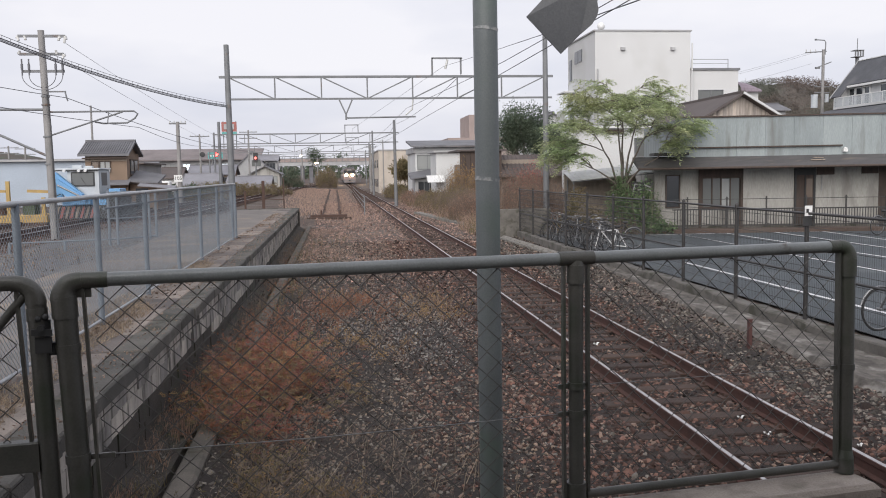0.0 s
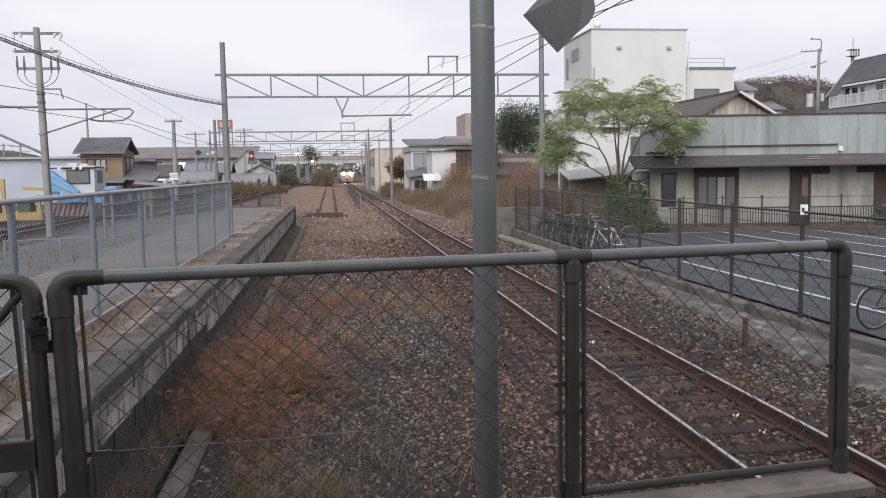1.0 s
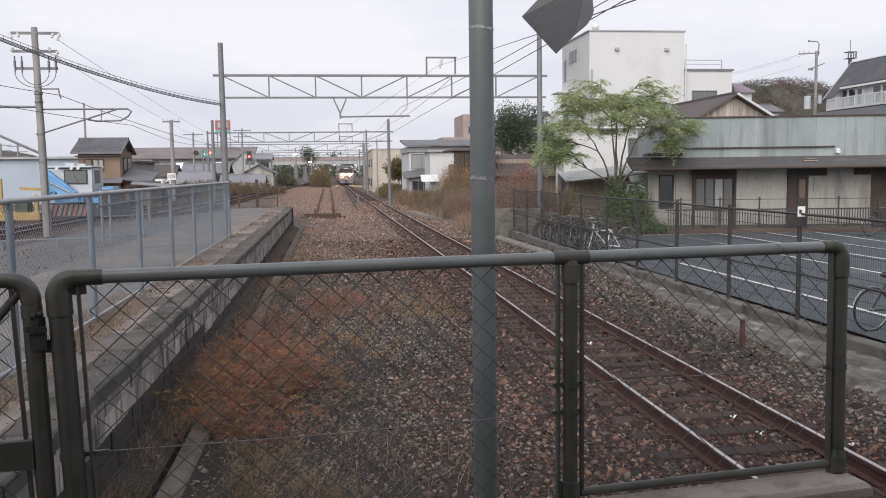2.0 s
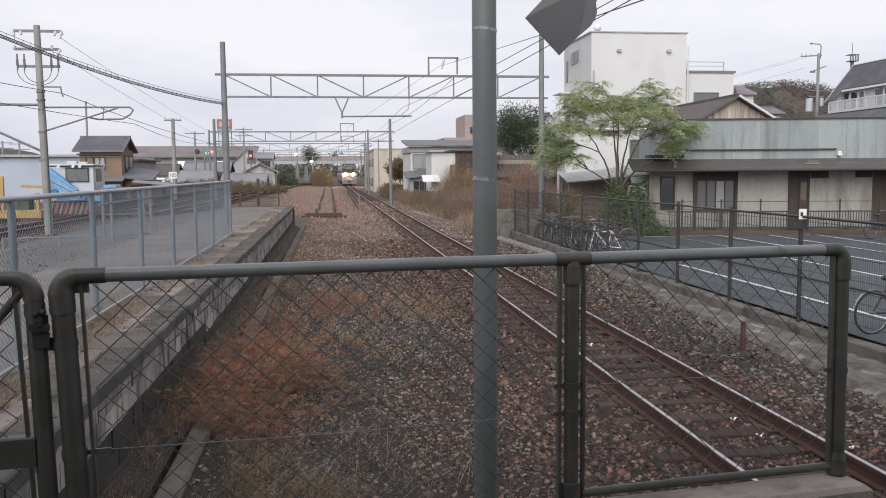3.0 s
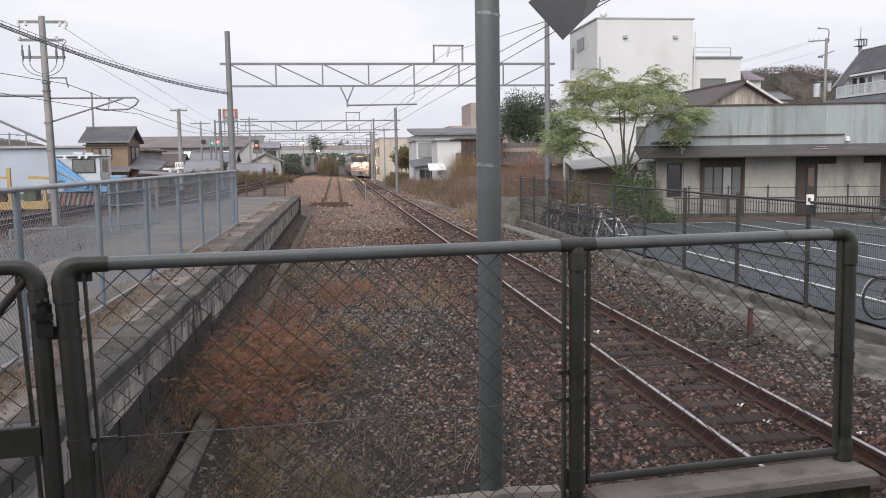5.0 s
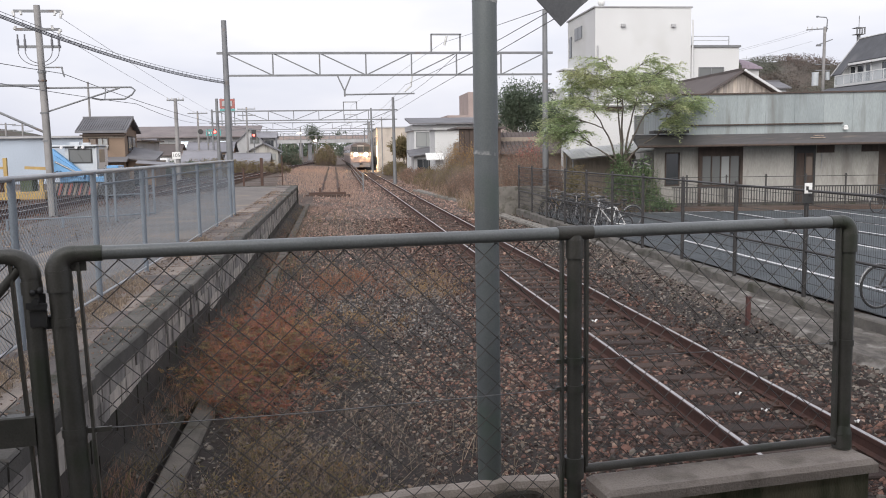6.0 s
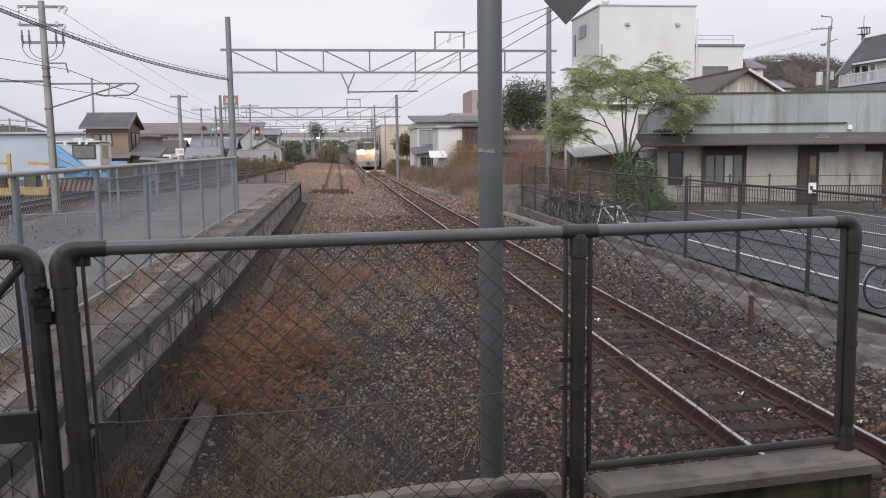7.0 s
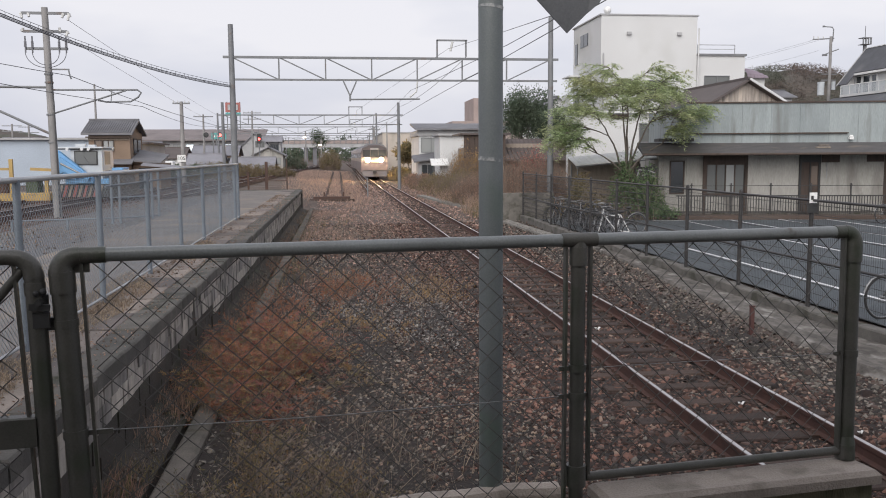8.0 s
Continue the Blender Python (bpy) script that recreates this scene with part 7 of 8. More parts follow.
def make_cable_bundle():
    c = thing("cable_bundle", "thick sagging bundle of dark cables with hanger clips", "cable")
    a, b = Vector((-9.5, 22.5, 6.75)), Vector((-4.5, 38, 5.68))

    def at(t, dz=0.0):
        p = a.lerp(b, t)
        return (p.x, p.y, p.z - 0.75 * 4 * t * (1 - t) * 0.42 + dz)
    for k, (dz, r) in enumerate(((0.0, 0.018), (-0.075, 0.018), (-0.04, 0.012), (0.09, 0.008))):
        part("cable", Shape().tube([at(i / 24 * 1.25 - 0.25, dz) for i in range(25)], r, 6), CABLE_GREY, c)
    for i in range(60):
        t = -0.25 + 1.25 * i / 60
        part("clip", Shape().tube([at(t, -0.05), at(t, 0.1)], 0.007, 4), CABLE_GREY, c)


make_cable_bundle()


def make_left_pole():
    p = thing("utility_pole", "tall grey utility pole with crossarms and bracket arms", "utility pole")
    x, y = -10.35, 33.0
    part("pole", Shape().tube([(x + 0.1, y, 0.3), (x, y, 8.0)], 0.15, 16, 0.11), POLE_CONC, p)
    for z, a, b in ((7.8, 0.8, 0.82), (7.16, 0.78, 0.74), (6.55, 0.72, 0.74)):
        part("crossarm", Shape().bar((x - a, y, z), (x + b, y, z), 0.08, 0.09), MAST, p)
    for d, z0, z1 in ((-0.8, 7.8, 7.62), (-0.55, 7.8, 7.66), (0.62, 7.8, 7.64), (0.82, 7.8, 7.55), (-0.78, 7.16, 7.28), (0.5, 7.16, 7.3), (0.74, 7.16, 7.0)):
        part("insulator", Shape().tube([(x + d, y, z0), (x + d * 0.97, y - 0.03, z1)], 0.045, 8).tube([(x + d, y, z0), (x + d * 1.04, y, (z0 + z1) / 2)], 0.06, 8), INSULATOR, p)
    for d in (-0.7, -0.46, 0.46, 0.7):
        part("cutout_switch", Shape().tube([(x + d, y - 0.06, 6.4), (x + d, y - 0.06, 6.98)], 0.028, 8).tube([(x + d, y - 0.06, 6.6), (x + d, y - 0.06, 6.8)], 0.045, 8), CABLE_GREY, p, "dark vertical switch rod")
    for d in (-0.7, -0.46, 0.46, 0.7):
        k = 9
        part("lead", Shape().tube([(x + d * math.cos(1.57 * i / k), y - 0.1, 6.4 - (0.25 + abs(d) * 0.4) * math.sin(1.57 * i / k)) for i in range(k + 1)], 0.014, 5), CABLE_GREY, p)
    part("side_bracket", Shape().bar((x, y, 5.82), (x + 0.75, y, 5.82), 0.05, 0.05).tube([(x + 0.72, y, 5.82), (x + 0.76, y, 5.6), (x + 0.8, y, 5.48)], 0.03, 6), MAST, p)
    part("bracket_arm", Shape().tube([(x, y, 5.09), (x + 2.75, y, 5.1), (x + 3.1, y, 5.1), (x + 3.23, y, 5.0), (x + 3.12, y, 4.84), (x + 2.85, y, 4.68), (x + 2.0, y, 4.66), (x + 1.7, y, 4.72)], 0.032, 8), MAST, p)
    part("bracket_strut", Shape().tube([(x, y, 4.2), (x + 2.7, y, 5.08)], 0.03, 8), MAST, p)
    part("bracket_link", Shape().tube([(x + 2.2, y, 5.09), (x + 2.15, y, 4.67)], 0.02, 6), MAST, p)
    part("bracket_arm", Shape().tube([(x, y, 5.18), (x - 2.6, y, 5.2)], 0.045, 8), MAST, p)
    part("bracket_strut", Shape().tube([(x, y, 3.5), (x - 2.8, y, 4.85)], 0.045, 8), MAST, p)
    part("conduit", Shape().tube([(x + 0.2, y - 0.12, 0.5), (x + 0.2, y - 0.12, 4.6), (x + 0.12, y - 0.12, 5.7)], 0.022, 6), CABLE, p)
    for z in (5.65, 5.35, 4.2, 3.2):
        part("band", Shape().tube([(x + 0.03, y, z - 0.03), (x + 0.03, y, z + 0.03)], 0.15, 14), MAST, p)


make_left_pole()
wire("line_wire", [(-9.6, 33, 7.6), (-13.6, 110, 7.2)], 0.008, "thin power line between poles", 0.2, CABLE_GREY)
wire("line_wire", [(-9.7, 33, 7.0), (-14.4, 110, 6.6)], 0.008, "thin power line between poles", 0.2, CABLE_GREY)
wire("line_wire", [(-11.0, -5, 5.2), (-7.1, 33, 4.5), (-9.5, 70, 5.1), (-10.0, 108, 5.3)], 0.01, "thin overhead wire over the yard track", 0.3, CABLE_GREY)
wire("line_wire", [(-16.0, 8, 6.75), (-9.6, 33, 5.6), (-6.8, 70, 4.6)], 0.013, "thin power line across the yard", 0.3, CABLE_GREY)


def make_pole(name, x, y, h, label, arms=(0.3,), w=1.2, r=0.15, lamp=False):
    p = thing(name, label, "utility pole", "far poles", at=(x, y, land(x, y)))
    part("pole", Shape().tube([(0, 0, -0.3), (0, 0, h)], r, 10, r * 0.7), POLE_CONC, p)
    for a in arms:
        part("crossarm", Shape().bar((-w, 0, h - a), (w, 0, h - a), 0.12, 0.12), MAST, p)
        for d in (-0.9, -0.4, 0.4, 0.9):
            part("insulator", Shape().tube([(d * w, 0, h - a), (d * w, 0, h - a + 0.22)], 0.05, 6), INSULATOR, p)
    if lamp:
        part("lamp", Shape().box(-0.5, 0.1, -0.15, 0.05, h - 1.2, h - 1.0), LAMP_WARM, p, "lit street lamp")
    return p


board_pole = make_pole("utility_pole", -13.0, 75, 6.9, "concrete utility pole with crossarm near the yard", (0.15,), 0.7, 0.2)
make_pole("utility_pole", -18.6, 70, 7.9, "thin grey pole behind the house", (), 1, 0.1)
make_pole("utility_pole", -18.0, 120, 8.0, "far grey concrete utility pole", (0.3,), 1.3, 0.16)
make_pole("utility_pole", -12.5, 130, 9.0, "far grey concrete utility pole", (0.3, 1.2), 1.3, 0.16)
make_pole("utility_pole", -53.2, 150, 7.8, "far utility pole behind the shed", (0.3, 1.2), 1.6, 0.2)
make_pole("utility_pole", -50.6, 150, 7.6, "far utility pole behind the shed", (0.3, 1.2), 1.6, 0.2)
make_pole("street_lamp", -5.9, 160, 6.9, "pole with a lit street lamp", (), 1, 0.16, True)
make_pole("street_lamp", -3.3, 170, 5.7, "pole with a lit street lamp", (), 1, 0.16, True)
make_pole("utility_pole", 5.6, 100, 6.6, "thin grey pole with crossarm beside the track", (0.3,), 0.7, 0.09)
make_pole("utility_pole", 5.4, 130, 7.0, "grey concrete pole beside the track", (0.3, 1.3), 0.9, 0.18)
p = make_pole("utility_pole", 53.7, 90, 14.6, "tall concrete utility pole with pale transformers", (), 1.5, 0.21)
part("crossarm", Shape().bar((-2.1, 0, 14.25), (0.35, 0, 14.40), 0.12, 0.12), MAST, p)
part("crossarm", Shape().bar((-0.85, 0, 12.60), (0.95, 0, 13.25), 0.1, 0.1).bar((-0.9, 0, 12.60), (-0.4, 0, 12.60), 0.2, 0.2), MAST, p)
for z in (10.55, 9.9):
    part("crossarm", Shape().bar((-0.95, 0, z), (0.8, 0, z), 0.1, 0.1), MAST, p)
for d in (-2.0, -1.5, -0.9):
    part("insulator", Shape().tube([(d, 0, 14.25), (d, 0, 14.60)], 0.06, 8), INSULATOR, p)
part("transformer", Shape().tube([(-0.95, 0, 8.25), (-0.95, 0, 9.55)], 0.36, 12).box(-1.2, -0.7, -0.3, 0.3, 9.55, 9.7), CAB_GREY, p, "pale transformer can")
part("transformer", Shape().tube([(0.5, 0, 8.85), (0.5, 0, 9.75)], 0.22, 12), CAB_GREY, p, "pale transformer can")
part("lamp_arm", Shape().tube([(0.2, 0, 14.05), (0.27, 0, 15.35), (0.1, 0, 15.60), (-0.85, 0, 15.65)], 0.06, 6).box(-1.0, -0.8, -0.08, 0.08, 15.58, 15.75), MAST, p)
s = Shape().bar((115.4, 180, 0), (115.4, 180, 26.7), 0.55, 0.55).bar((115.4, 180, 28), (115.4, 180, 30.6), 0.1, 0.1)
for z in (26.5, 27.9):
    s.box(114.4, 116.4, 179, 181, z, z + 0.12)
for dx in (-0.9, -0.3, 0.3, 0.9):
    s.box(115.4 + dx - 0.13, 115.4 + dx + 0.13, 179.1, 179.3, 26.62, 27.9)
solid("radio_mast", s, MAST, "far radio mast with a ring of aerials", "mast")


for dz in (0.0, 0.5, -2.8):
    wire("line_wire", [(52.3, 90, 15.0 + dz * 0.4), (38, 118, 12.5 + dz * 0.4)], 0.011, "thin power line from the tall pole", 0.6, CABLE_GREY)


def make_number_board():
    """A white board with a painted number on the pole by the yard."""
    b = thing("number_board", "white board with black number on a concrete pole", "sign", at=(-13.1, 74.76, 2.56))
    part("plate", Shape().box(-0.34, 0.34, -0.015, 0.015, -0.29, 0.29), WHITE_PAINT, b)
    part("bracket", Shape().bar((-0.1, 0.0, 0.1), (-0.1, 0.12, 0.1), 0.05, 0.05).bar((0.1, 0.0, 0.1), (0.1, 0.12, 0.1), 0.05, 0.05), MAST, b)
    cu = bpy.data.curves.new("number", "FONT")
    cu.body, cu.size, cu.align_x, cu.align_y, cu.extrude = "105", 0.42, "CENTER", "CENTER", 0.002
    cu.materials.append(BLACK)
    ob = new("number", cu)
    ob.parent = b
    ob.matrix_basis = pose(0, -0.02, 0, 90, 0, 0)


make_number_board()


def make_signal(x, y, h, label, lit_z):
    s = thing("railway_signal", label, "signal", at=(x, y, land(x, y)))
    part("post", Shape().tube([(0, 0, -0.2), (0, 0, h)], 0.08, 10), MAST, s)
    part("head", Shape().box(-0.28, 0.28, -0.1, 0.12, h - 1.1, h + 0.1, 0.02), BLACK, s)
    part("lens", Shape().tube([(0, -0.1, lit_z), (0, -0.2, lit_z)], 0.14, 12), LAMP_RED, s, "lit red lamp")
    part("hood", Shape().box(-0.16, 0.16, -0.32, -0.1, lit_z + 0.14, lit_z + 0.17), BLACK, s)


make_signal(-9.6, 108, 5.0, "railway signal showing red", 4.45)


def make_crossing_light():
    s = thing("crossing_signal", "level crossing signal with a lit red lamp", "signal", at=(-16.5, 118, 0.4))
    part("post", Shape().tube([(0, 0, -0.2), (0, 0, 5.6)], 0.09, 10), MAST, s)
    part("arm", Shape().bar((-1.1, 0, 5.2), (1.1, 0, 5.2), 0.08, 0.08), MAST, s)
    for dx, m in ((-0.9, BLACK), (0.9, LAMP_RED)):
        part("hood", Shape().tube([(dx, 0.05, 5.2), (dx, -0.15, 5.2)], 0.34, 14), BLACK, s)
        part("lens", Shape().tube([(dx, -0.15, 5.2), (dx, -0.18, 5.2)], 0.24, 14), m, s)


make_crossing_light()


# ---- yard on the other side ----
def yard_x(x, y, drift, far):
    """Centre line of a yard track that swings over to the running line."""
    return x + drift * max(0.0, min(1.6, (y - 45.0) / 90.0)) ** far


def make_yard_tracks():
    for x, drift, far, y0 in ((-12.05, 4.9, 1.7, 5), (-15.6, 5.0, 1.7, 5), (-8.75, 2.0, 1.0, 47)):
        t = thing("yard_track", "rusty yard track with timber sleepers", "railway track", "yard tracks", "structure")
        ys = [y0] + [v for v in range(20, 190, 8) if v > y0] + [300]
        for dx in (-0.566, 0.566):
            path = [(yard_x(x, y, drift, far) + dx, y, 0.5) for y in ys]
            r = part("rail", Shape().sweep(RAIL_OUT, path), RUST_RAIL, t)
            part("rail_head", Shape().sweep(HEAD_OUT, path), RAIL_TOP, r)
        s = Shape()
        for i in range(150):
            y = max(20, y0) + i * 0.8
            c = yard_x(x, y, drift, far)
            s.box(c - 1, c + 1, y, y + 0.2, 0.38, 0.5)
        tagged(part("sleepers", s, SLEEPER, t), kind="stuff")
    rng = np.random.default_rng(71)
    n = 9000
    sp = np.stack([rng.uniform(-17, -9.9, n), 20 + 60 * rng.uniform(0, 1, n) ** 1.3, rng.uniform(0.42, 0.48, n)], 1)
    tagged(stones("yard_ballast", sp, 0.07 * rng.uniform(0.6, 1.3, n), STONE, rng), "brown ballast of the yard tracks", "ballast", kind="stuff")


make_yard_tracks()
rng = np.random.default_rng(72)
sp = np.stack([rng.uniform(-9.7, -5.0, 4200), 8 + 34 * rng.uniform(0, 1, 4200), np.zeros(4200)], 1)
sp = sp[np.sin(1.3 * sp[:, 0] + 0.5 * sp[:, 1]) + np.sin(0.35 * sp[:, 1]) + rng.uniform(-1, 1, len(sp)) > 0.3]
sp[:, 2] = [land(x, y) + 0.025 for x, y, z in sp]
tagged(stones("yard_grit", sp, 0.05 * rng.uniform(0.5, 1.5, len(sp)), STONE_TAN, rng, None, 0.6), "loose grit and crumbs on the yard asphalt", "grit", kind="stuff")


def make_crane():
    """A rail-mounted maintenance crane: striped deck, cab with lamps on its roof, folded boom; and a flat wagon beside it."""
    c = thing("rail_crane", "pale grey and blue rail crane truck with striped deck", "rail vehicle", at=(-12.05, 45.85, 0.62))
    part("deck", Shape().box(-1.95, 1.15, -0.9, 3.2, 0.05, 0.72, 0.03), BLACK, c)
    for i in range(9):
        x = -1.9 + i * 0.24
        part("stripe", Shape().prism([(x, 0.08), (x + 0.12, 0.08), (x + 0.3, 0.66), (x + 0.18, 0.66)], -0.925, -0.905), RED_PAINT if i % 2 else BOARD, c)
    for x in (-0.566, 0.566):
        part("wheel", Shape().tube([(x - 0.06, 0.0, 0.38), (x + 0.06, 0.0, 0.38)], 0.38, 18), RUST, c)
    part("base_panel", Shape().box(-1.5, 0.6, -0.88, 2.6, 0.72, 0.98, 0.03), CRANE_BLUE, c, "blue machine base")
    cab = part("cab", Shape().box(-1.2, 0.3, -0.85, 1.3, 0.98, 2.5, 0.07), CAB_GREY, c, "pale grey driver's cab")
    part("cab_roof", Shape().box(-1.82, 0.36, -0.95, 1.4, 2.5, 2.57, 0.03), CAB_GREY, cab)
    part("roof_rail", Shape().tube([(-1.8, -0.95, 2.46), (0.34, -0.95, 2.47)], 0.03, 6), BLACK, cab)
    for x in (-1.3, -0.6, -0.28):
        part("lamp", Shape().tube([(x, -0.93, 2.46), (x, -1.08, 2.44)], 0.07, 10), WHITE_PAINT, cab, "round work lamp")
    w = part("window", Shape().box(-1.02, 0.1, -0.885, -0.852, 1.66, 2.38), BLACK, cab, "dark window rubber")
    part("pane", Shape().box(-0.96, 0.04, -0.9, -0.888, 1.72, 2.32), PANE_GREY, w)
    part("wiper", Shape().bar((-0.3, -0.91, 1.72), (-0.55, -0.91, 2.1), 0.02, 0.012), BLACK, w)
    d = part("door", Shape().box(0.302, 0.325, -0.6, 0.75, 1.0, 2.44, 0.008), CAB_GREY, cab, "pale grey cab door")
    part("door_window", Shape().box(0.326, 0.335, -0.45, 0.6, 1.68, 2.34), PANE_DULL, d, "dark door window")
    part("door_handle", Shape().bar((0.345, 0.55, 1.5), (0.345, 0.68, 1.5), 0.03, 0.03), BLACK, d)
    part("light_bar", Shape().box(-1.05, -0.6, -0.5, -0.2, 2.58, 2.72, 0.02).box(-0.45, -0.1, -0.5, -0.2, 2.58, 2.68, 0.02), CAB_GREY, cab, "pale roof lamps")
    boom = part("boom", Shape().bar((-1.72, -1.15, 2.16), (-0.5, -1.2, 1.12), 0.3, 0.42).bar((-1.72, -1.0, 2.2), (-1.5, -1.0, 1.0), 0.28, 0.3).ball((-1.72, -1.12, 2.2), 0.2, 10)
                .box(-0.95, -0.05, -1.3, -0.9, 0.78, 1.2, 0.03), CRANE_BLUE, c, "sky-blue folded crane boom")
    part("outer_boom", Shape().bar((-1.62, -1.4, 2.0), (-0.2, -1.42, 0.98), 0.16, 0.2).bar((-1.4, -1.42, 1.62), (-0.75, -1.42, 1.1), 0.17, 0.32), CRANE_BLUE, boom)
    part("cylinder", Shape().tube([(-1.5, -1.5, 1.75), (-0.5, -1.5, 1.2)], 0.05, 8), CHROME, boom)
    part("hose", Shape().tube([(-1.72, -1.45, 2.1), (-1.95, -1.45, 1.6), (-1.75, -1.45, 1.15), (-1.4, -1.45, 1.3)], 0.025, 6), BLACK, boom)
    part("marker_plate", Shape().box(-1.88, -1.72, -1.02, -1.0, 1.25, 1.4), WHITE_PAINT, c)
    part("hook_block", Shape().box(-1.95, -1.65, -1.0, -0.7, 0.95, 1.25, 0.03), YELLOW, c)
    part("tool_box", Shape().box(0.75, 1.3, -0.85, 0.4, 1.3, 1.52, 0.03), CRANE_BLUE, c)
    part("rear_frame", Shape().box(0.7, 1.1, -0.8, 2.4, 0.72, 1.36, 0.03), BLACK, c)
    w = thing("flat_wagon", "dirty yellow flat wagon with uprights", "rail vehicle", at=(-15.6, 44.5, 0.4))
    part("deck", Shape().box(-3.4, 1.75, -1, 1.2, 0.2, 0.56, 0.03), YELLOW, w)
    part("side_beam", Shape().box(-3.4, 1.75, -1.06, -1.0, 0.02, 0.2), RUST, w)
    for x, h in ((-1.6, 1.55), (0.0, 2.2), (1.6, 1.4)):
        part("upright", Shape().bar((x, -0.9, 0.5), (x, -0.9, h), 0.16, 0.16), YELLOW, w)
    part("cross_beam", Shape().bar((-3.3, -0.9, 1.78), (-0.1, -0.9, 1.72), 0.12, 0.12), YELLOW, w)
    part("cross_beam", Shape().bar((0.85, -0.8, 1.72), (1.9, -0.8, 1.66), 0.12, 0.14), YELLOW, w)
    part("winch", Shape().box(0.45, 1.0, -0.4, 0.4, 0.56, 1.25, 0.05), LEAF_DARK, w, "dark green winch")
    part("crate", Shape().box(-2.6, -1.0, -0.6, 0.6, 0.56, 1.3, 0.04), GREY_WALL, w, "grey crate")
    part("fuel_drum", Shape().tube([(-0.5, -0.5, 0.56), (-0.5, -0.5, 1.2)], 0.28, 12), RUST, w)
    for x in (-0.566, 0.566):
        part("wheel", Shape().tube([(x - 0.06, 0.2, 0.3), (x + 0.06, 0.2, 0.3)], 0.3, 18), RUST, w)


make_crane()


def make_left_buildings():
    h = thing("clay_house", "old two-storey house with ochre walls and grey tiled roof", "house", at=(-14.9, 60, 0.35), turn=0)
    part("wall", Shape().box(-1.58, 1.08, 0, 3.6, 0, 4.0), OCHRE_WALL, h)
    gable(h, -1.58, 0.95, 0, 3.6, 3.95, 0.78, 0.38, ROOF_TILE, OCHRE_WALL, "x")
    for i in range(21):
        x = -1.88 + i * 0.152
        part("roof_batten", Shape().bar((x, -0.36, 3.97), (x, 1.75, 4.86), 0.05, 0.05), ROOF_TILE, h)
    part("eave_board", Shape().box(-1.7, 1.2, -0.3, 0.0, 3.62, 3.7), TIMBER, h)
    part("upper_band", Shape().box(-1.6, 1.1, -0.03, -0.002, 3.45, 3.62), BOARD, h, "pale plaster band under the eaves")
    window(h, -1.15, -0.75, 2.72, 3.42, -0.01, PANE_BROWN, 1, TIMBER)
    window(h, -0.62, 0.0, 2.75, 3.42, -0.01, PANE_PALE, 2, TIMBER)
    part("side_window", Shape().box(1.08, 1.14, 0.9, 2.9, 2.6, 3.5), PANE, h)
    part("side_window_frame", Shape().box(1.08, 1.17, 0.8, 3.0, 2.5, 2.6).box(1.08, 1.17, 0.8, 3.0, 3.5, 3.58).box(1.08, 1.17, 1.86, 1.94, 2.6, 3.5), TIMBER, h)
    part("pent_roof", Shape().add([(-1.7, -0.7, 1.85), (1.3, -0.7, 1.85), (1.3, 0.1, 2.15), (-1.7, 0.1, 2.15), (-1.7, -0.7, 1.93), (1.3, -0.7, 1.93), (1.3, 0.1, 2.23), (-1.7, 0.1, 2.23)],
         [(3, 2, 1, 0), (4, 5, 6, 7), (0, 1, 5, 4), (1, 2, 6, 5), (2, 3, 7, 6), (3, 0, 4, 7)]), ROOF_TILE, h)
    part("annex", Shape().box(1.12, 2.9, 0.4, 4, 0, 1.9), OCHRE_WALL, h)
    part("annex_roof", Shape().add([(1.1, -0.2, 2.05), (3.1, -0.2, 1.9), (3.1, 2.6, 2.4), (1.1, 2.6, 2.75), (1.1, -0.2, 2.15), (3.1, -0.2, 2.0), (3.1, 2.6, 2.5), (1.1, 2.6, 2.85)],
         [(3, 2, 1, 0), (4, 5, 6, 7), (0, 1, 5, 4), (1, 2, 6, 5), (2, 3, 7, 6), (3, 0, 4, 7)]), ROOF_TILE, h)
    part("awning", Shape().add([(1.9, -0.9, 1.75), (4.3, -0.9, 1.55), (4.3, -0.2, 1.7), (1.9, -0.2, 1.9), (1.9, -0.9, 1.8), (4.3, -0.9, 1.6), (4.3, -0.2, 1.75), (1.9, -0.2, 1.95)],
         [(3, 2, 1, 0), (4, 5, 6, 7), (0, 1, 5, 4), (1, 2, 6, 5), (2, 3, 7, 6), (3, 0, 4, 7)]), ROOF_PALE, h, "pale sheet awning")
    part("annex_door", Shape().box(1.5, 2.3, 0.34, 0.4, 0, 1.6), PANE, h)
    part("door", Shape().box(-0.8, 0.1, -0.05, 0.0, 0, 1.7), TIMBER, h)
    h = thing("metal_shed", "long pale corrugated metal shed", "shed")
    part("wall", Shape().box(-33, -20.5, 75, 90, 0, 4.15), SHED_WALL, h)
    part("roof", Shape().box(-33.3, -20.2, 74.6, 90, 4.15, 4.3), GREY_WALL, h)
    part("annex", Shape().box(-20.5, -17.0, 78, 88, 0, 3.85), GREY_WALL, h)
    part("annex_roof", Shape().box(-20.6, -16.5, 77.8, 88, 3.85, 4.0), ROOF_BROWN, h)
    h = thing("station_building", "long far building with brown roof and lit windows", "building")
    part("wall", Shape().box(-40, -13, 150, 165, 0, 5.5), GREY_WALL, h)
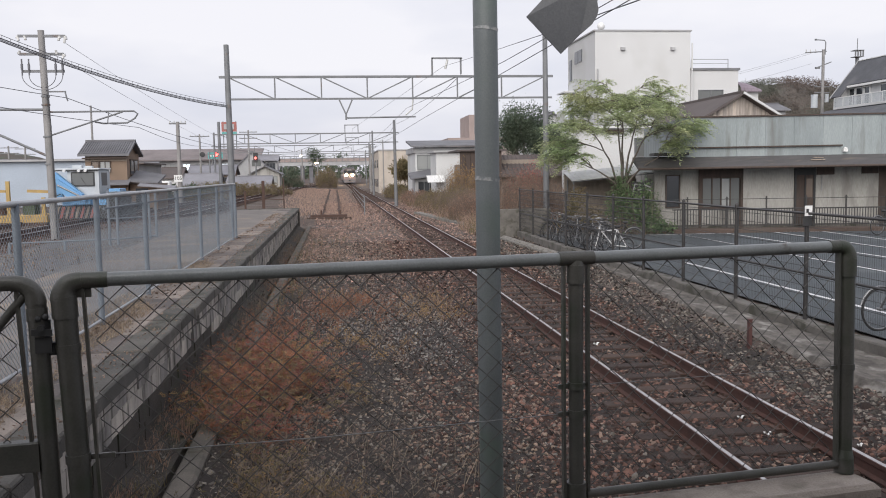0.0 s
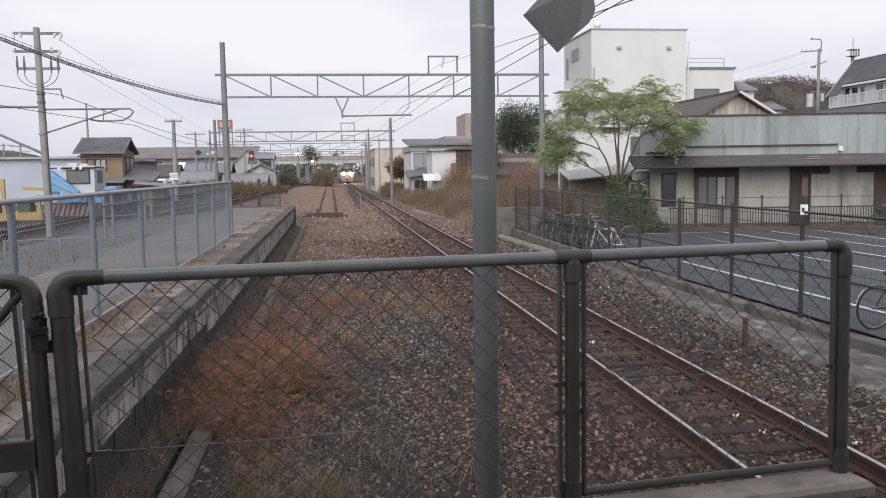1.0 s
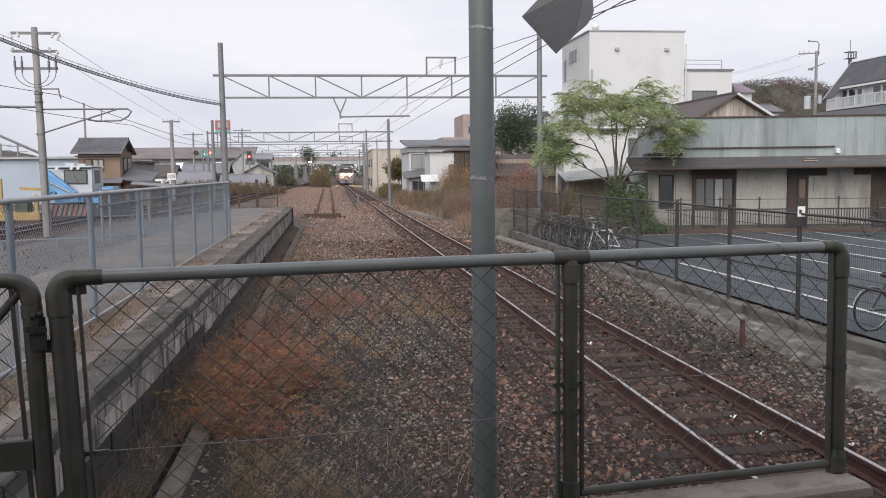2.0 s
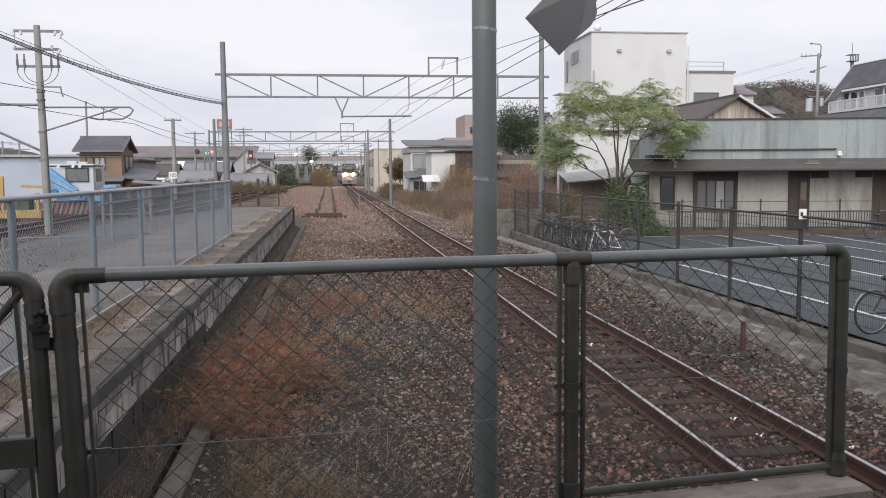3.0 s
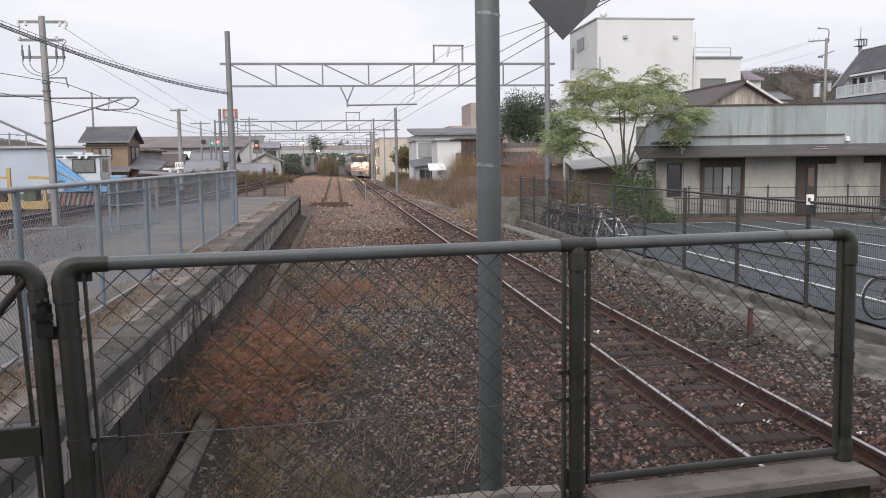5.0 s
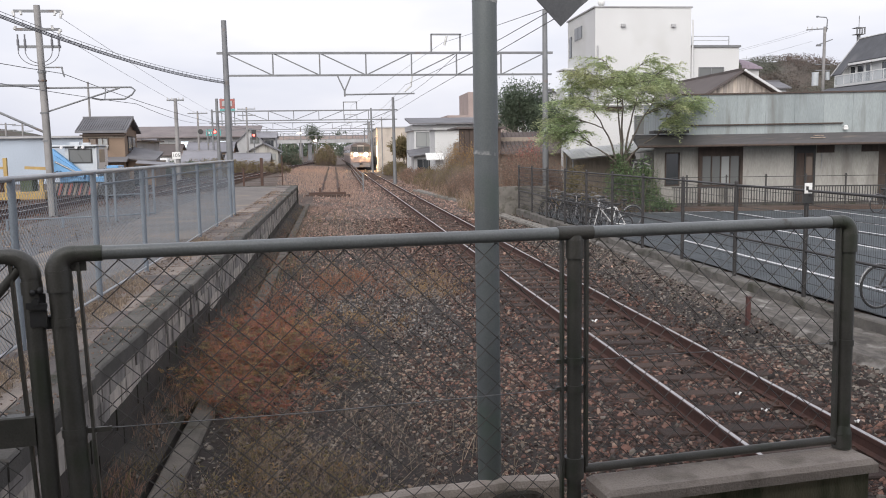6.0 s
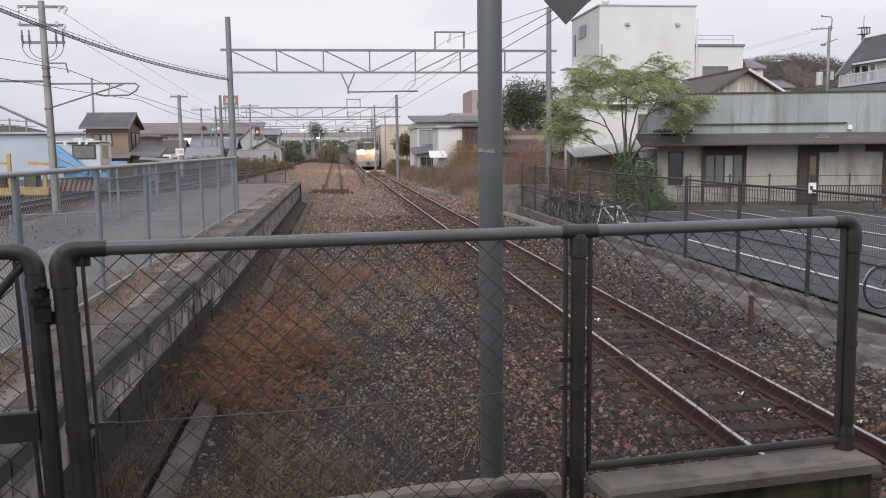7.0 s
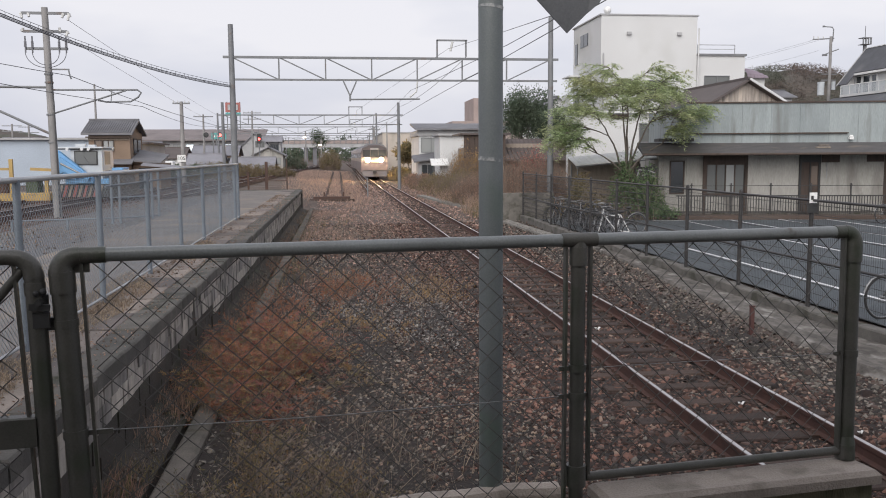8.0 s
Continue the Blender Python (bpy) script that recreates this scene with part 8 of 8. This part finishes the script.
    part("roof", Shape().add([(-41, 149, 5.4), (-12.5, 149, 5.4), (-12.5, 158, 7.4), (-41, 158, 7.4), (-41, 149, 5.6), (-12.5, 149, 5.6), (-12.5, 158, 7.6), (-41, 158, 7.6)],
         [(3, 2, 1, 0), (4, 5, 6, 7), (0, 1, 5, 4), (1, 2, 6, 5), (2, 3, 7, 6), (3, 0, 4, 7)]), ROOF_HAZED, h)
    for i in range(12):
        window(h, -38 + i * 2.1, -36.8 + i * 2.1, 3.6, 4.8, 149.98, LAMP_WHITE if i % 3 == 0 else PANE_PALE, 2)
    for i in range(6):
        part("shopfront", Shape().box(-37 + i * 4.0, -35.5 + i * 4.0, 149.8, 150, 1.2, 2.4), LAMP_WHITE if i % 2 else PANE_PALE, h, "lit shop front")
    h = thing("advert_tower", "rooftop advertising tower with red and teal panels", "sign tower")
    part("frame", Shape().bar((-21.0, 170, 6), (-21.0, 170, 13.2), 0.15, 0.15).bar((-18.6, 170, 6), (-18.6, 170, 13.2), 0.15, 0.15).bar((-19.8, 170, 0), (-19.8, 170, 13.0), 1.2, 1.2), MAST, h)
    part("panel", Shape().box(-21.2, -18.4, 169.0, 169.4, 11.2, 13.0), RED_PAINT, h, "red panel")
    part("panel", Shape().box(-21.2, -18.4, 169.0, 169.4, 10.5, 11.1), TEAL, h, "teal panel")
    for x in (-20.4, -19.2):
        part("mark", Shape().box(x - 0.35, x + 0.35, 168.9, 169, 11.6, 12.6), GREY_WALL, h, "pale plain mark")
    h = thing("roadside_sign", "teal roadside sign on a thin post", "sign")
    part("post", Shape().tube([(-19.2, 140.7, 0.2), (-19.2, 140.7, 6.5)], 0.1, 8), MAST, h)
    part("panel", Shape().box(-19.9, -17.6, 140.4, 140.6, 5.5, 6.5), TEAL, h, "teal panel")
    for x, w in ((-19.5, 0.35), (-18.9, 0.3), (-18.3, 0.4)):
        part("mark", Shape().box(x - w / 2, x + w / 2, 140.36, 140.39, 5.8, 6.2), WHITE_PAINT, h, "pale plain mark")
    h = thing("far_house", "far two-storey house with grey gable roof", "house")
    part("wall", Shape().box(-15.6, -11.4, 144, 148.4, 0, 4.5).box(-11.4, -9.4, 145, 148.4, 0, 5.2), GREY_WALL, h)
    gable(h, -15.6, -11.4, 144, 148.2, 4.5, 2.0, 0.35, ROOF_PALE, GREY_WALL)
    gable(h, -12.6, -9.4, 144.6, 148.2, 5.2, 0.7, 0.3, ROOF_PALE, GREY_WALL, "x")
    window(h, -13.4, -12.0, 4.3, 5.2, 143.98, PANE_GREY, 3)
    window(h, -11.1, -9.8, 3.7, 4.7, 144.98, PANE, 3)
    h = thing("far_house", "far low house with wide grey gable roof and pale front", "house")
    part("wall", Shape().box(-13.0, -8.6, 137, 142.5, 0, 3.0), OLD_WHITE, h)
    gable(h, -13.0, -8.6, 137, 142.5, 3.0, 1.1, 0.45, ROOF_TILE, OLD_WHITE)
    window(h, -12.4, -10.9, 1.5, 2.5, 136.98, PANE, 3)
    window(h, -10.6, -9.0, 1.5, 2.5, 136.98, PANE_PALE, 3)


make_left_buildings()


def make_footbridge():
    b = thing("station_footbridge", "far pale footbridge with railings across the station tracks", "bridge")
    part("deck", Shape().box(-40, 16, 230, 233, 5.1, 6.1), GREY_WALL, b, "pale deck beam")
    part("parapet", Shape().box(-40, 16, 229.9, 230.0, 6.1, 7.0), BRICK_WALL, b, "brownish parapet panels")
    part("handrail", Shape().box(-40, 16, 229.8, 229.95, 7.5, 7.65), MAST, b)
    for i in range(38):
        part("post", Shape().box(-40 + i * 1.5, -39.86 + i * 1.5, 229.8, 229.9, 6.0, 7.5), MAST, b)
    for x in (-24, -8.5, -6.2, 10, 15):
        part("pier", Shape().box(x - 0.5, x + 0.5, 230.5, 232.5, 0, 5.1), ROOF_TILE, b, "dark pier")


make_footbridge()


def make_far_town():
    r = random.Random(91)
    for i in range(26):
        x, y = r.uniform(-110, 40), r.uniform(180, 320)
        if -26 < x < 16:
            continue
        w, d, hh = r.uniform(6, 13), 9, r.uniform(3.2, 6.5)
        h = thing("town_house", "far town house with pitched roof", "house", "far town")
        part("wall", Shape().box(x, x + w, y, y + d, 0, hh), r.choice((WHITE_WALL, GREY_WALL, OCHRE_WALL)), h)
        gable(h, x, x + w, y, y + d, hh, 1.8, 0.5, r.choice((ROOF_PALE, ROOF_BROWN, ROOF_PALE)), GREY_WALL, "x")
        for j in range(int(w / 3)):
            window(h, x + 0.8 + j * 3, x + 2.2 + j * 3, hh - 1.8, hh - 0.7, y - 0.01, PANE, 1)


make_far_town()


def make_near_town():
    r = random.Random(17)
    for x, y, w, hh, wall, roof in ((-31, 118, 7, 3.4, GREY_WALL, ROOF_TILE), (-24.5, 112, 5, 2.6, WHITE_WALL, ROOF_BROWN), (-20.5, 126, 6, 3.0, OCHRE_WALL, ROOF_TILE),
                                    (-17.5, 104, 3.6, 1.7, GREY_WALL, ROOF_TILE), (-46, 130, 9, 4.2, WHITE_WALL, ROOF_BROWN), (-12.2, 101, 4.5, 1.3, WHITE_WALL, ROOF_TILE)):
        h = thing("street_house", "low street house with pitched roof beyond the yard", "house", "street houses")
        part("wall", Shape().box(x, x + w, y, y + 6, 0, hh), wall, h)
        # Grey tile gives way to the haze-lightened copy here.
        gable(h, x, x + w, y, y + 6, hh, 1.2, 0.4, ROOF_PALE if roof is ROOF_TILE else roof, wall, "x")
        for j in range(int(w / 1.8)):
            window(h, x + 0.5 + j * 1.8, x + 1.6 + j * 1.8, hh - 1.3, hh - 0.5, y - 0.01, LAMP_WHITE if (j + int(w)) % 3 == 0 else PANE, 2)
    for x, y in ((-19.0, 98), (-23.5, 101), (-27, 104)):
        v = thing("parked_van", "small white parked van behind the yard", "van", "parked vans", at=(x, y, 0.4))
        part("body", Shape().box(-1.6, 1.6, -0.8, 0.8, 0.3, 1.2, 0.06), WHITE_PAINT, v)
        part("cabin", Shape().box(-1.55, 1.0, -0.75, 0.75, 1.2, 1.85, 0.12), WHITE_PAINT, v)
        part("side_glass", Shape().box(-1.2, 0.8, -0.78, -0.755, 1.25, 1.65), PANE, v)
        for dx in (-1.0, 1.0):
            part("wheel", Shape().tube([(dx, -0.8, 0.3), (dx, -0.6, 0.3)], 0.3, 14), TYRE, v)


make_near_town()
bush("hedge", -15.0, 92.0, 3.0, 2.0, 1.6, 2500, 0.16, LEAF_DARK, "dark green hedge behind the yard tracks", 55)
bush("hedge", -12.5, 97.0, 6.0, 2.5, 1.7, 7000, 0.11, WEED_OLIVE, "tall olive weeds before the street houses", 57)
bush("hedge", -9.0, 101.0, 4.0, 2.0, 1.5, 5000, 0.11, WEED_OLIVE, "olive weeds along the yard tracks", 59)
bush("hedge", -12.0, 84.0, 2.0, 3.0, 1.1, 2000, 0.14, WEED_OLIVE, "olive weeds behind the yard tracks", 56)


def make_hill(name, cx, cy, rx, ry, h, label, seed, material=None, rough=0.06):
    s = Shape()
    n, k = 48, 14
    v = []
    for j in range(k + 1):
        u = j / k
        for i in range(n):
            a = 2 * math.pi * i / n
            x, y = math.cos(a) * rx * u, math.sin(a) * ry * u
            z = h * (math.cos(math.pi * min(u, 1)) * 0.5 + 0.5) * (1 + 0.25 * noise.noise((x * 0.02 + seed, y * 0.02, 0.3))) + h * rough * noise.noise((x * 0.15, y * 0.15, seed))
            v.append((cx + x, cy + y, z - (2 if j == k else 0)))
    s.add(v, [(j * n + i, j * n + (i + 1) % n, (j + 1) * n + (i + 1) % n, (j + 1) * n + i) for j in range(k) for i in range(n)], True)
    return solid(name, s, material or HILL, label, "hill", kind="structure")


make_hill("hill", 147, 262, 78, 50, 31.0, "wooded autumn hill behind the houses", 4)


def hill_wood(cx, cy, rx, ry, h, n, seed):
    """Rounded tree crowns over the hill's upper slopes, each a shell of small leaves."""
    rng = np.random.default_rng(seed)
    k = 1300
    a, u = rng.uniform(0.9 * np.pi, 2.1 * np.pi, k), np.sqrt(rng.uniform(0, 0.75, k))
    x, y = np.cos(a) * u * rx, np.sin(a) * u * ry
    lift = [0.25 * noise.noise((p * 0.02 + 4, q * 0.02, 0.3)) for p, q in zip(x, y)]
    z = h * (np.cos(np.pi * u) * 0.5 + 0.5) * (1 + np.array(lift))
    r = rng.uniform(1.4, 2.6, k)
    i = rng.integers(0, k, n)
    d = rng.normal(size=(n, 3))
    d /= np.linalg.norm(d, axis=1, keepdims=True)
    spots = np.stack([cx + x, cy + y, z], 1)[i] + d * (r[i] * rng.uniform(0.8, 1.05, n))[:, None]
    tagged(leaves("hill_woods", spots, 0.37, WOODS, rng, None, 1.3), "mixed autumn woods covering the hill", "trees", kind="stuff")


hill_wood(147, 262, 78, 50, 31.0, 120000, 77)
make_hill("far_hill", -420, 900, 260, 120, 42, "low blue-grey far hills", 9)


# ---- the train ----
def make_train():
    t = thing("train", "electric passenger train with two lit headlights", "train")
    body = [(-1.42, 0.75), (-1.45, 1.1), (-1.45, 3.0), (-1.36, 3.35), (-1.1, 3.65), (-0.6, 3.85), (0.6, 3.85), (1.1, 3.65), (1.36, 3.35), (1.45, 3.0), (1.45, 1.1), (1.42, 0.75)]
    for c in range(3):
        y0 = 0.25 + c * 20.0
        part("car_body", Shape().prism(body, y0, y0 + 19.5), TRAIN_MAUVE, t, "dull mauve-grey car body")
        part("roof_cap", Shape().prism([(-1.3, 3.45), (-1.05, 3.72), (-0.6, 3.9), (0.6, 3.9), (1.05, 3.72), (1.3, 3.45)], y0 - 0.02, y0 + 19.5), TRAIN_GREY, t)
        part("waist_band", Shape().box(-1.47, 1.47, y0 + 0.1, y0 + 19.4, 1.9, 2.3), TRAIN_CREAM, t, "cream waist band")
        part("underframe", Shape().box(-1.2, 1.2, y0 + 1, y0 + 18.5, 0.25, 0.75), BLACK, t)
        for y in (2.5, 4.6, 14.9, 17.0):
            for x in (-0.566, 0.566):
                part("wheel", Shape().tube([(x - 0.06, y0 + y, 0.43), (x + 0.06, y0 + y, 0.43)], 0.43, 18), RUST, t)
        for i in range(9):
            for x in (-1.46, 1.44):
                part("pane", Shape().box(x, x + 0.02, y0 + 1.2 + i * 2, y0 + 2.5 + i * 2, 2.0, 2.85), PANE, t)
    part("front_mask", Shape().prism([(-1.38, 1.0), (-1.42, 1.2), (-1.42, 3.0), (-1.3, 3.4), (-0.6, 3.72), (0.6, 3.72), (1.3, 3.4), (1.42, 3.0), (1.42, 1.2), (1.38, 1.0)], 0.05, 0.26), TRAIN_DARK, t, "dark window surround")
    part("front_band", Shape().box(-1.44, 1.44, 0.0, 0.2, 1.85, 2.38, 0.02), TRAIN_CREAM, t, "pale band between the headlights")
    part("front_apron", Shape().box(-1.43, 1.43, 0.01, 0.2, 1.0, 1.85, 0.02), TRAIN_MAUVE, t, "mauve-grey lower front")
    for x0, x1 in ((-1.25, -0.45), (-0.38, 0.38), (0.45, 1.25)):
        part("windscreen", Shape().box(x0, x1, 0.02, 0.06, 2.5, 3.2), PANE, t, "dark windscreen")
    part("destination_box", Shape().box(-0.45, 0.45, 0.0, 0.06, 3.24, 3.4), GREY_WALL, t, "small number box")
    for x in (-0.72, 0.72):
        hl = part("headlight", Shape().tube([(x, 0.0, 2.12), (x, -0.1, 2.12)], 0.2, 16), HEADLIGHT, t, "bright warm headlight")
        part("lamp_halo", Shape().tube([(x, 0.02, 2.12), (x, -0.04, 2.12)], 0.25, 20), HEADLIGHT_HALO, hl, "glowing amber disc standing for the headlight's bloom")
        part("bezel", Shape().ring((x, -0.03, 2.12), (0, 1, 0), 0.26, 0.03, 18, 6), CHROME, hl)
    part("skirt", Shape().box(-1.35, 1.35, 0.1, 0.4, 0.3, 1.0, 0.03), TRAIN_GREY, t)
    part("coupler", Shape().box(-0.2, 0.2, -0.45, 0.2, 0.65, 0.95, 0.03), BLACK, t)
    part("pantograph", Shape().bar((-0.6, 6, 3.9), (-0.5, 7.2, 4.5), 0.05, 0.05).bar((0.6, 6, 3.9), (0.5, 7.2, 4.5), 0.05, 0.05).bar((-0.5, 7.2, 4.5), (-0.5, 6.2, 4.95), 0.05, 0.05)
         .bar((0.5, 7.2, 4.5), (0.5, 6.2, 4.95), 0.05, 0.05).bar((-0.8, 6.2, 4.97), (0.8, 6.2, 4.97), 0.08, 0.05), MAST, t)
    return t


train = make_train()


def motions():
    rows = []
    for i in range(17):
        t = i * 0.5
        y = 207.0 - 14.0 * t
        a = math.degrees(math.atan2(track_x(y + 15) - track_x(y), 15.0))
        rows.append((t, pose(track_x(y), y, track_z(y) + 0.15, 0, 0, -a)))
    walk(train, rows)


motions()
